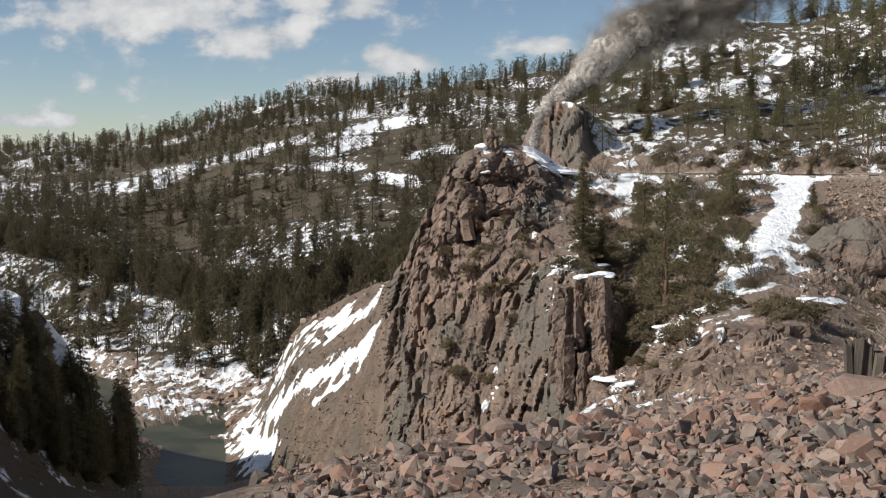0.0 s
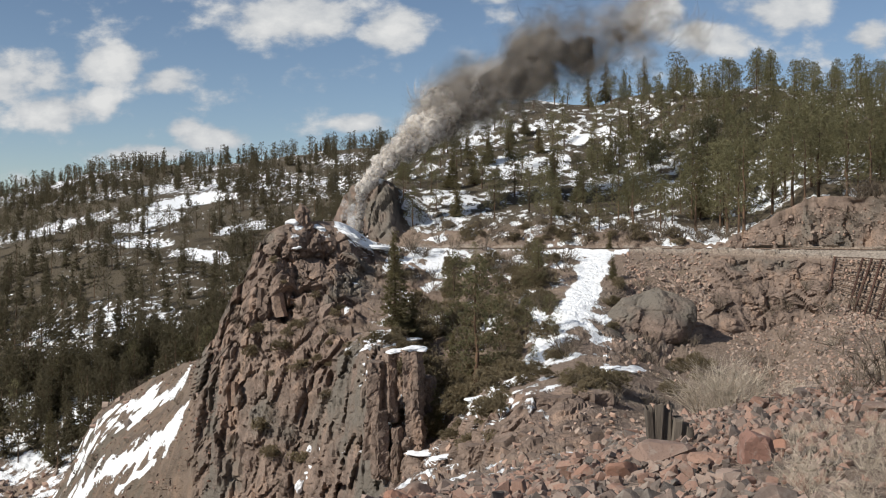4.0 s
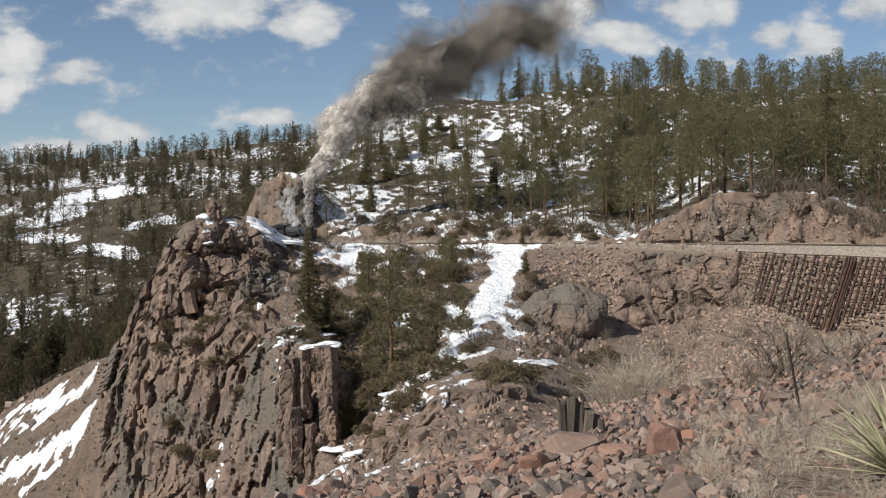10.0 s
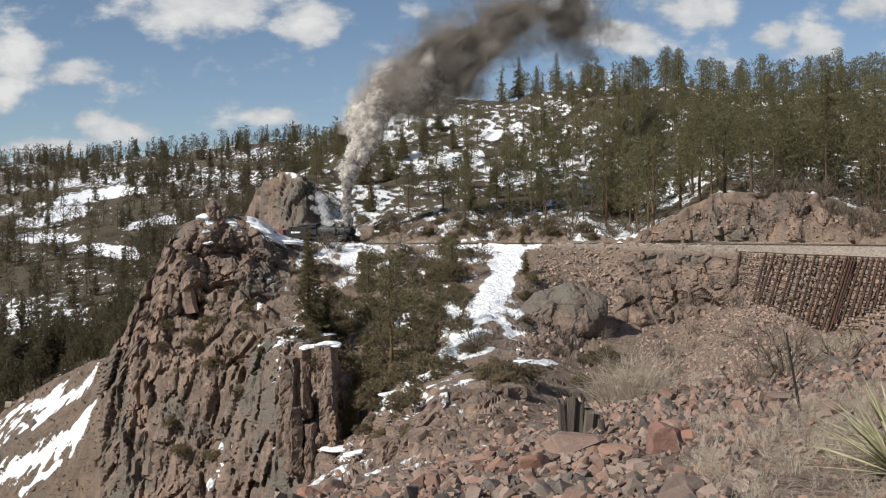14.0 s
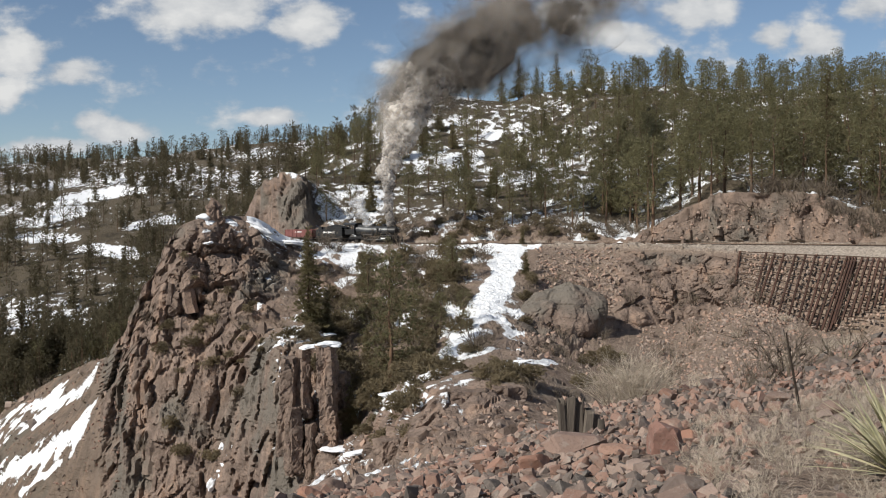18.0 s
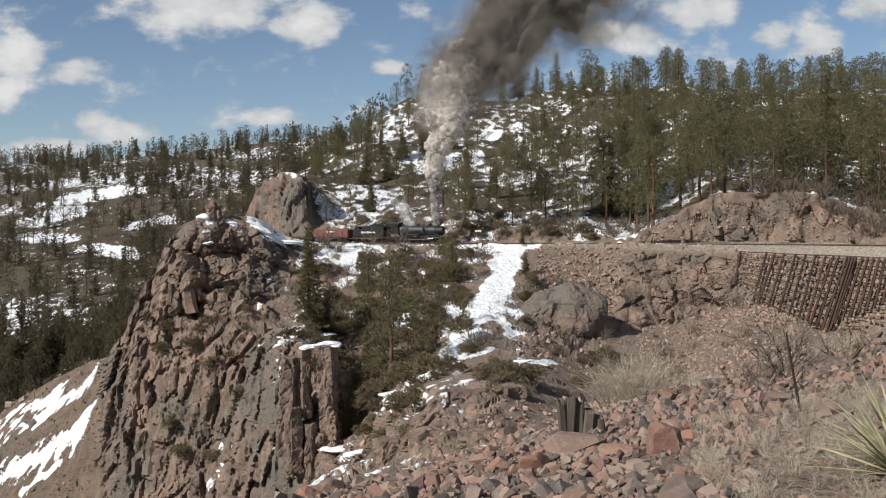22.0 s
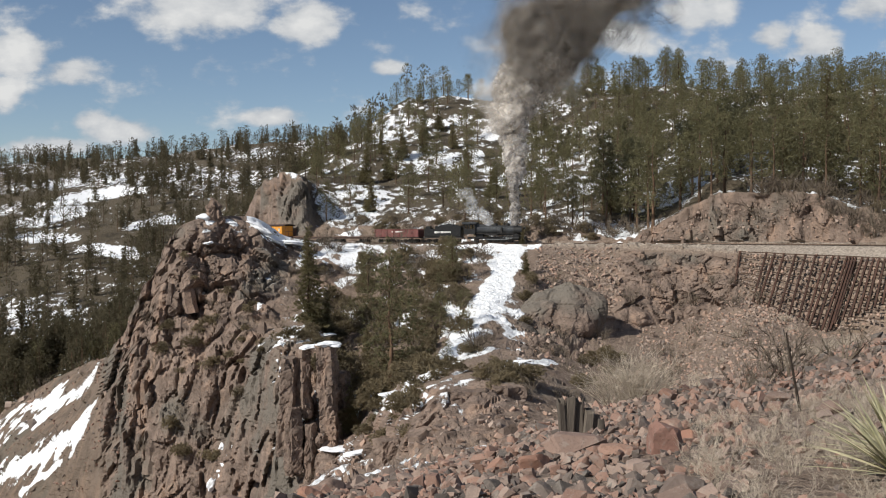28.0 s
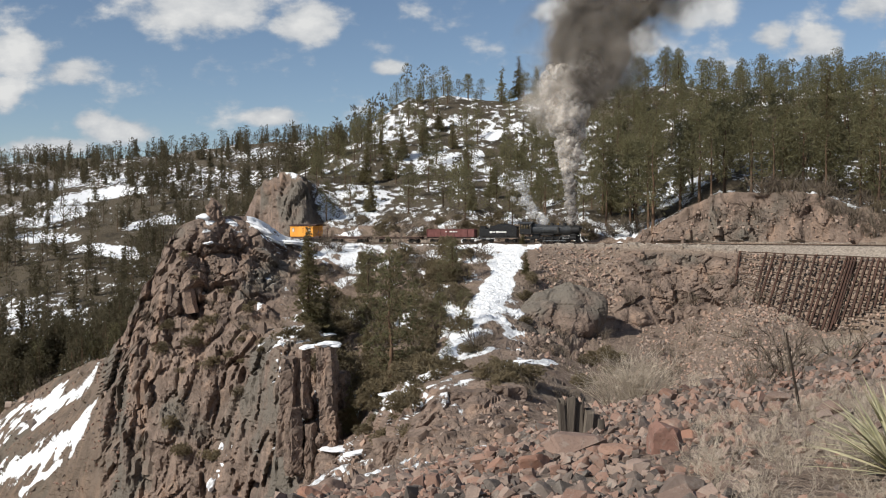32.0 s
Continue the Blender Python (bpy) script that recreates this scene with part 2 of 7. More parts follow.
def blocks(p, seed=0, tilt=0.8, crack=0.0, facets=0):
    """Broken rock: every cell of a scattered pattern is a tilted face, or a blunt wedge of several faces, with its joints cut in."""
    q = np.floor(p).astype(np.int64)
    best, second, value = np.full(len(p), 1e9), np.full(len(p), 1e9), np.zeros(len(p))
    for a in (-1, 0, 1):
        for b in (-1, 0, 1):
            for c in (-1, 0, 1):
                i, j, k = q[:, 0] + a, q[:, 1] + b, q[:, 2] + c
                d = np.stack([p[:, 0] - i - hash3(i, j, k, seed), p[:, 1] - j - hash3(i, j, k, seed + 1), p[:, 2] - k - hash3(i, j, k, seed + 2)], 1)
                r = (d * d).sum(1)
                v = hash3(i, j, k, seed + 3) * 2 - 1
                if facets:
                    turn0 = hash3(i, j, k, seed + 4) * 6.283
                    drop_off = np.full(len(p), -0.15)
                    for w in range(facets):
                        ang = turn0 + 6.283 * w / facets
                        drop_off = np.maximum(drop_off, d[:, 0] * np.cos(ang) + d[:, 1] * np.sin(ang) + 0.35 * d[:, 2] * (hash3(i, j, k, seed + 7 + w) * 2 - 1))
                    v = 0.6 * v - tilt * drop_off
                else:
                    v = v + tilt * (d[:, 0] * (hash3(i, j, k, seed + 4) * 2 - 1) + d[:, 1] * (hash3(i, j, k, seed + 5) * 2 - 1) + d[:, 2] * (hash3(i, j, k, seed + 6) * 2 - 1.2))
                hit = r < best
                second = np.where(hit, best, np.minimum(second, r))
                best[hit], value[hit] = r[hit], v[hit]
    border = np.sqrt(second) - np.sqrt(best)
    ease = 1.0 if facets else np.clip(border / 0.07, 0, 1)
    return value * ease - crack * (1 - np.clip(border / 0.10, 0, 1))


# ---- the plan: feature lines of the cove as (bearing in degrees, distance, height) ----
TALUS_FRONT = [(-38.66, 11.5, -1.13), (-32.52, 10.7, -0.64), (-17.42, 9.4, 0.29), (-6.86, 9.1, 0.63), (6.61, 7.0, 1.19), (22.82, 6.5, 1.44), (33.13, 7.2, 1.52)]
TALUS_CREST = [(-38.68, 14.1, -2.35), (-32.54, 13.0, -1.75), (-21.67, 12.9, -0.94), (-17.42, 13.6, -1.02), (-9.87, 14.2, -0.8), (-6.86, 15.1, -0.87), (-1.04, 17.0, -0.93), (3.56, 19.0, -0.83), (6.6, 20.1, -0.6), (12.56, 22.5, -0.43), (18.25, 24.2, -0.09), (22.75, 26.0, 0.46), (28.52, 29.6, 0.55), (33.03, 33.4, 0.59)]
TALUS_FOOT = [(-38.68, 102.5, -35.88), (-32.57, 71.2, -26.16), (-17.46, 47.2, -15.19), (-6.87, 40.3, -9.92), (3.56, 42.1, -7.39), (12.57, 46.1, -5.71), (22.77, 48.8, -3.04), (28.53, 51.2, -2.32), (33.04, 54.9, -1.95)]
COVE_FLOOR = [(-38.6, 134.3, -33.76), (-32.5, 201.6, -60.66), (-30.25, 220.0, -66.09), (-26.68, 218.2, -66.53), (-25.8, 214.4, -64.04), (-24.15, 208.2, -61.45), (-22.85, 193.2, -55.45), (-20.18, 175.8, -49.4), (-17.42, 163.5, -44.01), (-14.57, 155.0, -39.36), (-11.65, 142.9, -35.03), (-9.27, 129.7, -30.73), (-6.85, 119.9, -25.79), (-5.3, 120.0, -24.6), (-4.11, 112.0, -22.0), (-1.97, 86.1, -16.18), (-0.12, 80.0, -14.72), (3.56, 82.2, -14.19), (8.11, 92.9, -14.3), (12.56, 106.6, -14.04), (16.01, 120.7, -11.96), (19.61, 138.0, -10.98), (22.76, 134.5, -11.13), (28.51, 125.2, -6.47), (33.02, 125.2, -4.91)]
LOW_LEDGE = [(-38.55, 166.2, -31.96), (-32.49, 211.0, -60.28), (-30.24, 235.0, -66.96), (-26.67, 229.4, -66.76), (-25.79, 226.6, -63.99), (-24.39, 225.1, -58.22), (-22.82, 206.1, -46.25), (-20.15, 189.6, -39.1), (-18.22, 174.8, -32.69), (-16.53, 164.8, -24.17), (-14.53, 162.2, -20.62), (-11.62, 155.2, -18.23), (-9.84, 144.1, -14.55), (-8.64, 136.5, -12.09), (-6.3, 131.5, -11.8), (-5.6, 131.0, -21.5), (-4.11, 126.0, -20.0), (-2.88, 112.0, -17.3), (-1.96, 98.1, -14.64), (-0.12, 100.0, -12.58), (2.02, 100.1, -12.58), (4.47, 112.3, -12.04), (8.11, 117.2, -15.07), (12.55, 139.3, -14.54), (15.99, 151.9, -9.57), (19.61, 148.6, -11.45), (22.75, 146.4, -11.88), (28.51, 134.3, -5.89), (33.02, 134.8, -4.61)]
LEDGE_BACK = [(-38.5, 191.7, -26.02), (-32.48, 215.7, -56.77), (-30.23, 245.4, -66.85), (-26.66, 240.6, -66.91), (-25.79, 236.6, -63.72), (-24.38, 234.9, -55.13), (-22.8, 223.5, -41.29), (-20.14, 202.4, -34.78), (-17.93, 178.7, -26.23), (-16.51, 167.9, -16.9), (-14.51, 167.3, -10.94), (-11.6, 164.4, -10.86), (-9.53, 159.2, -11.78), (-8.34, 158.7, -11.35), (-6.83, 157.1, -11.1), (-5.32, 150.0, -15.5), (-4.1, 142.0, -16.6), (-2.57, 134.1, -15.72), (-0.12, 128.0, -14.19), (2.02, 131.1, -11.79), (4.47, 140.4, -11.45), (8.1, 153.5, -12.69), (12.54, 161.9, -11.87), (15.99, 161.2, -7.52), (18.23, 154.8, -9.65), (19.61, 152.9, -10.94), (22.75, 150.7, -11.2), (28.5, 138.8, -5.54), (33.02, 139.5, -4.25)]
CLIFF_EDGE = [(-38.46, 217.1, -20.75), (-36.54, 214.1, -23.8), (-34.54, 212.5, -32.74), (-32.45, 215.7, -48.89), (-31.14, 229.0, -61.37), (-30.22, 256.9, -66.9), (-26.65, 256.2, -66.75), (-25.77, 254.3, -63.28), (-24.36, 254.7, -53.13), (-22.78, 256.0, -37.83), (-20.11, 240.7, -29.54), (-18.47, 226.7, -24.73), (-17.35, 180.2, -18.26), (-16.5, 174.2, -9.59), (-14.48, 174.5, 2.37), (-13.04, 175.5, 4.37), (-11.58, 176.6, 4.75), (-10.1, 179.8, 4.79), (-9.27, 181.9, 3.09), (-8.62, 183.1, 1.16), (-6.82, 185.3, -0.05), (-4.09, 184.5, -0.54), (0.49, 181.0, -0.38), (5.06, 178.2, -0.41), (8.08, 176.8, -0.55), (12.52, 172.1, -0.86), (15.97, 168.0, -1.14), (19.58, 162.9, -1.35), (22.72, 157.2, -1.57), (28.49, 143.4, -2.12), (33.01, 135.9, -1.93)]
BENCH_OUTER = [(-38.56, 306.9, -67.38), (-32.47, 266.7, -67.48), (-30.9, 270.4, -66.91), (-26.64, 269.6, -66.76), (-25.77, 269.8, -63.0), (-24.37, 270.1, -59.17), (-22.8, 271.2, -52.23), (-20.14, 255.6, -45.24), (-17.39, 204.3, -38.19), (-14.51, 193.2, -14.2), (-13.05, 200.2, -4.08), (-11.59, 204.2, -1.38)]
BENCH_INNER = [(-38.52, 383.5, -67.32), (-32.43, 331.7, -67.31), (-30.88, 305.3, -64.91), (-26.63, 293.1, -67.32), (-22.81, 284.2, -60.39), (-20.15, 271.6, -56.22), (-17.39, 241.0, -50.29), (-14.53, 222.1, -30.15), (-13.06, 231.0, -14.08), (-11.59, 236.8, -5.8)]
BANK_TOP = [(-38.5, 408.9, -60.28), (-32.41, 355.3, -60.2), (-30.86, 337.8, -62.31), (-26.61, 318.8, -62.26), (-22.8, 309.2, -58.27), (-20.14, 298.2, -55.24), (-17.38, 277.7, -50.26), (-14.53, 263.4, -38.1), (-13.07, 261.8, -20.45), (-11.88, 257.5, -3.86), (-10.85, 248.4, 1.56), (-10.16, 239.8, 9.79), (-8.61, 222.5, 13.9), (-7.47, 215.8, 12.24), (-6.97, 212.6, 3.79), (-5.61, 209.0, 2.44), (-2.57, 201.2, 2.35), (0.49, 196.0, 2.47), (6.58, 191.3, 2.39), (10.17, 183.9, 0.58), (11.05, 180.3, 2.15), (12.51, 179.3, 4.58), (14.53, 176.7, 8.1), (18.18, 172.6, 8.33), (20.37, 170.7, 7.18), (22.7, 170.2, 4.17), (28.47, 159.3, 2.92), (32.98, 152.6, 2.93)]
HILL_LOW = [(-38.48, 434.3, -51.8), (-27.81, 350.5, -60.31), (-22.79, 325.4, -51.0), (-20.12, 324.8, -46.16), (-17.37, 314.3, -43.74), (-14.52, 299.6, -34.4), (-11.88, 269.8, -7.01), (-10.85, 259.6, 0.82), (-10.16, 253.0, 9.5), (-8.61, 242.7, 14.64), (-7.47, 234.0, 13.01), (-5.61, 227.1, 5.53), (0.49, 218.0, 4.97), (6.57, 213.4, 4.47), (10.16, 207.3, 3.98), (14.53, 196.3, 8.47), (18.18, 191.6, 9.21), (22.69, 190.8, 9.0), (28.45, 182.0, 7.18), (32.97, 178.8, 6.92)]
HILL_MIDDLE = [(-38.46, 447.0, -42.14), (-27.8, 359.5, -55.09), (-22.78, 331.9, -48.95), (-20.12, 335.5, -44.39), (-14.52, 309.9, -30.86), (-11.88, 281.0, -5.96), (-10.7, 269.7, 0.03), (-10.1, 269.2, 4.98), (-8.61, 265.0, 13.33), (-7.41, 264.2, 15.42), (-5.6, 266.3, 16.98), (-2.56, 280.3, 21.49), (0.49, 285.0, 22.58), (6.57, 276.8, 21.16), (12.5, 266.3, 22.94), (18.17, 252.6, 23.32), (22.66, 243.8, 22.65), (28.42, 244.5, 21.77), (32.93, 250.2, 21.34)]
HILL_RIDGE = [(-38.44, 466.0, -36.24), (-27.79, 368.5, -52.17), (-22.78, 337.3, -47.46), (-20.11, 342.9, -41.98), (-14.51, 325.4, -28.33), (-11.88, 296.3, -5.67), (-10.11, 289.5, 3.6), (-8.61, 293.3, 12.89), (-6.81, 302.1, 20.42), (-5.6, 313.5, 26.93), (-4.39, 322.9, 32.31), (-3.17, 332.5, 37.63), (-1.95, 342.2, 42.85), (0.49, 348.0, 45.77), (3.53, 345.7, 46.31), (6.56, 342.2, 47.67), (9.54, 334.6, 48.11), (15.35, 331.8, 45.72), (22.64, 325.1, 42.73), (32.9, 345.4, 44.48)]
BEHIND_RIDGE = [(-38.44, 474.9, -34.0), (-27.79, 374.2, -50.71), (-22.78, 340.6, -46.94), (-20.11, 348.2, -40.93), (-14.51, 346.0, -26.73), (-10.11, 386.0, -3.29), (-5.6, 422.0, 18.44), (0.49, 450.0, 26.73), (9.56, 456.3, 26.73), (22.68, 466.0, 25.68), (32.95, 512.4, 25.68)]
FAR_BASE = [(-38.43, 485.1, -29.71), (-27.79, 378.7, -49.2), (-22.77, 344.9, -46.55), (-20.11, 353.5, -39.82), (-14.51, 392.5, -29.71), (-10.11, 436.8, -6.42), (-5.6, 482.3, 18.09), (0.49, 500.0, 24.05), (22.68, 541.9, 24.05), (32.96, 595.9, 24.05)]
FAR_MIDDLE = [(-38.4, 663.6, -19.5), (-29.61, 598.1, -16.72), (-22.71, 574.5, -0.12), (-17.31, 565.6, 4.15), (-11.58, 571.6, 8.67), (-5.6, 602.9, 25.06), (0.49, 600.0, 28.26), (22.68, 650.3, 28.26), (32.96, 715.1, 28.26)]
FAR_RIDGE = [(-38.37, 1020.5, 5.98), (-32.72, 950.8, 11.95), (-29.58, 919.9, 20.48), (-26.23, 891.8, 35.82), (-22.68, 867.0, 50.3), (-17.29, 837.8, 55.41), (-11.56, 816.6, 63.07), (-7.41, 837.0, 71.94), (-2.56, 860.9, 78.09), (6.56, 905.9, 79.19), (22.67, 975.3, 74.41), (32.94, 1072.4, 69.62)]


# track: a curve round the cove, a reverse curve round the headland
def track_points():
    left = [(12.9 - 55 * math.sin(radians(a)), 239.7 - 55 * math.cos(radians(a))) for a in np.arange(120, 14, -1.0)]
    middle = [(-0.4 + 17.5 * f, 186.4 - 4.4 * f) for f in np.linspace(0, 1, 19)]
    right = [(-1.0 + 75 * math.sin(radians(a)), 109.2 + 75 * math.cos(radians(a))) for a in np.arange(15, 120, 1.0)]
    left += middle
    return np.array(left + right)


TRACK = track_points()
TRACK_S = np.concatenate([[0], np.cumsum(np.hypot(*np.diff(TRACK, axis=0).T))])
S_LOW = 118.0


def rail_height(s):
    return 0.0045 * (s - S_LOW)


def on_track(s):
    """Place and heading of the centreline at s metres along it, at rail height."""
    x, y = np.interp(s, TRACK_S, TRACK[:, 0]), np.interp(s, TRACK_S, TRACK[:, 1])
    x2, y2 = np.interp(s + 0.5, TRACK_S, TRACK[:, 0]), np.interp(s + 0.5, TRACK_S, TRACK[:, 1])
    return Vector((x, y, rail_height(s))), math.atan2(y2 - y, x2 - x)


def line_at(line, bearings):
    a = np.array(line)
    order = np.argsort(a[:, 0])
    a = a[order]
    return np.interp(bearings, a[:, 0], a[:, 1], period=360), np.interp(bearings, a[:, 0], a[:, 2], period=360)


def soften(v, k):
    w = np.ones(k) / k
    return np.convolve(np.pad(v, (k // 2, k // 2), mode="edge"), w, "valid")[:len(v)]


BEARINGS = np.concatenate([np.arange(-180, -48, 3.0), np.arange(-48, -39, 0.5), np.arange(-39, -30, 0.12), np.arange(-30, 30, 0.085), np.arange(30, 42, 0.3), np.arange(42, 180.1, 3.0)])


def track_range(bearings):
    """Distance of the centreline along each bearing, for those that meet it."""
    ang = np.degrees(np.arctan2(TRACK[:, 0], TRACK[:, 1]))
    far = np.hypot(TRACK[:, 0], TRACK[:, 1])
    i0 = int(np.argmin(ang))
    keep = slice(i0, len(ang))
    return np.interp(bearings, ang[keep], far[keep]), np.interp(bearings, ang[keep], rail_height(TRACK_S[keep])), ang[i0]


def ground_grid():
    b = BEARINGS
    rt, zt, b_min = track_range(b)
    near = np.clip((b - (b_min + 0.2)) / 1.2, 0, 1) * np.clip((70 - b) / 20, 0, 1)
    lines = []
    lines.append((np.zeros(len(b)), np.full(len(b), EYE - 1.62)))
    lines.append((np.full(len(b), 2.5), np.full(len(b), EYE - 1.62) - 0.2 * np.clip(-b / 40, 0, 1)))
    for l in (TALUS_FRONT, TALUS_CREST, TALUS_FOOT, COVE_FLOOR, LOW_LEDGE, LEDGE_BACK, CLIFF_EDGE):
        r, z = line_at(l, b)
        lines.append((soften(r, 13), soften(z, 13)))
    ro, zo = line_at(BENCH_OUTER, b)
    ri, zi = line_at(BENCH_INNER, b)
    lines.append((ro * (1 - near) + (rt - 2.3) * near, zo * (1 - near) + (zt - 0.22) * near))
    lines.append((ri * (1 - near) + (rt + 2.6) * near, zi * (1 - near) + (zt - 0.24) * near))
    for l in (BANK_TOP, HILL_LOW, HILL_MIDDLE, HILL_RIDGE, BEHIND_RIDGE, FAR_BASE, FAR_MIDDLE, FAR_RIDGE):
        lines.append(line_at(l, b))
    r, z = lines[-1]
    lines.append((r + 250, z - 30))
    lines.append((np.full(len(b), 2200.0), np.full(len(b), -60.0)))
    lines.append((np.full(len(b), 4200.0), np.full(len(b), -120.0)))
    counts = [3, 10, 40, 10, 16, 66, 28, 96, 12, 7, 40, 16, 26, 26, 5, 6, 26, 28, 5, 4, 3]
    rows_r, rows_z, band = [], [], []
    prev = None
    for i, n in enumerate(counts):
        (r0, z0), (r1, z1) = lines[i], lines[i + 1]
        r1 = np.maximum(r1, r0 + 0.15)
        lines[i + 1] = (r1, z1)
        for k in range(n):
            f = k / n
            rows_r.append(r0 + (r1 - r0) * f)
            rows_z.append(z0 + (z1 - z0) * f)
            band.append(i + f)
    rows_r.append(lines[-1][0]), rows_z.append(lines[-1][1]), band.append(len(counts))
    return np.array(rows_r), np.array(rows_z), np.array(band)


def capsule(p, a, b, w):
    """1 on the stretch from a to b, 0.5 at w metres from it, falling on."""
    a, b = np.array(a), np.array(b)
    d = b - a
    t = np.clip(((p - a) @ d) / max((d @ d), 1e-6), 0, 1)
    return 1 - 0.5 * np.linalg.norm(p - a - t[:, None] * d, axis=1) / w


# lying snow: from, to, half width
SNOW_A = [
    ((-89.9, 198.3, -59.4), (-112.3, 232.6, -62.7), 5.0),
    ((30.0, 180.7, -0.1), (34.7, 170.5, -0.0), 0.45),
    ((11.8, 179.0, -0.5), (8.0, 155.6, -6.2), 2.3),
    ((8.0, 155.6, -6.2), (3.6, 140.7, -10.6), 2.3),
    ((3.6, 140.7, -10.6), (0.1, 119.4, -13.4), 1.9),
    ((1.1, 132.1, -12.6), (-1.2, 118.3, -13.8), 1.8),
    ((1.3, 149.9, -8.3), (2.1, 142.9, -9.7), 1.1),
    ((6.8, 179.9, -0.4), (15.2, 177.3, -0.5), 1.5),
    ((-30.8, 175.1, 3.2), (-27.7, 176.7, 0.5), 1.3),
    ((-27.7, 176.7, 0.5), (-14.2, 185.0, -0.2), 0.7),
    ((-34.9, 172.5, 3.5), (-34.0, 172.6, 3.1), 0.7),
    ((-37.8, 171.1, 3.6), (-37.6, 171.7, 4.0), 0.8),
    ((-18.2, 136.7, -12.4), (-13.6, 138.4, -12.3), 1.0),
]
SNOW_B = [
    ((-14.3, 145.8, -11.9), (-12.2, 158.0, -9.8), 1.1),
    ((-5.2, 116.0, -15.7), (-1.7, 107.7, -13.8), 0.9),
    ((-8.7, 112.5, -17.3), (-7.7, 111.4, -18.0), 0.9),
    ((-60.0, 176.7, -30.0), (-96.3, 212.5, -54.7), 3.0),
    ((-65.4, 197.2, -25.1), (-99.6, 225.4, -49.1), 3.2),
    ((-78.1, 213.1, -31.4), (-122.6, 258.3, -63.7), 3.6),
    ((-64.8, 179.2, -37.0), (-73.9, 185.1, -43.8), 1.2),
    ((-37.2, 164.3, -7.6), (-36.9, 164.1, -8.9), 0.6),
    ((-37.4, 167.2, 0.1), (-36.4, 166.5, 0.4), 0.8),
    ((-38.2, 165.0, -0.3), (-37.8, 166.3, -0.1), 0.7),
    ((-18.0, 183.2, -0.6), (-14.9, 181.5, -1.5), 1.0),
    ((-16.3, 175.5, -3.7), (-13.3, 173.2, -4.5), 0.9),
    ((-23.2, 178.4, -1.9), (-23.5, 173.6, -3.6), 0.7),
]
SNOW_C = [
    ((-2.2, 170.5, -3.5), (2.4, 171.7, -2.6), 0.8),
    ((-7.5, 148.9, -11.4), (-5.2, 150.9, -10.0), 0.8),
    ((-3.8, 145.7, -11.9), (-4.2, 144.9, -12.6), 0.9),
    ((-29.6, 143.7, -26.7), (-31.9, 145.2, -32.9), 0.9),
    ((6.3, 111.7, -12.3), (12.6, 123.0, -12.9), 0.8),
    ((-209.8, 550.7, 5.1), (-206.2, 582.1, 11.4), 12),
    ((-220.5, 604.3, 14.9), (-202.1, 638.0, 23.1), 13),
    ((-196.0, 629.2, 21.1), (-183.1, 631.2, 23.5), 8),
    ((-160.6, 490.0, -7.7), (-140.7, 475.5, -10.0), 9),
    ((-200.6, 518.9, -2.8), (-182.5, 507.2, -4.0), 8),
    ((-151.3, 531.0, 2.7), (-144.8, 549.3, 5.0), 8),
]
SNOW = SNOW_A + SNOW_B + SNOW_C



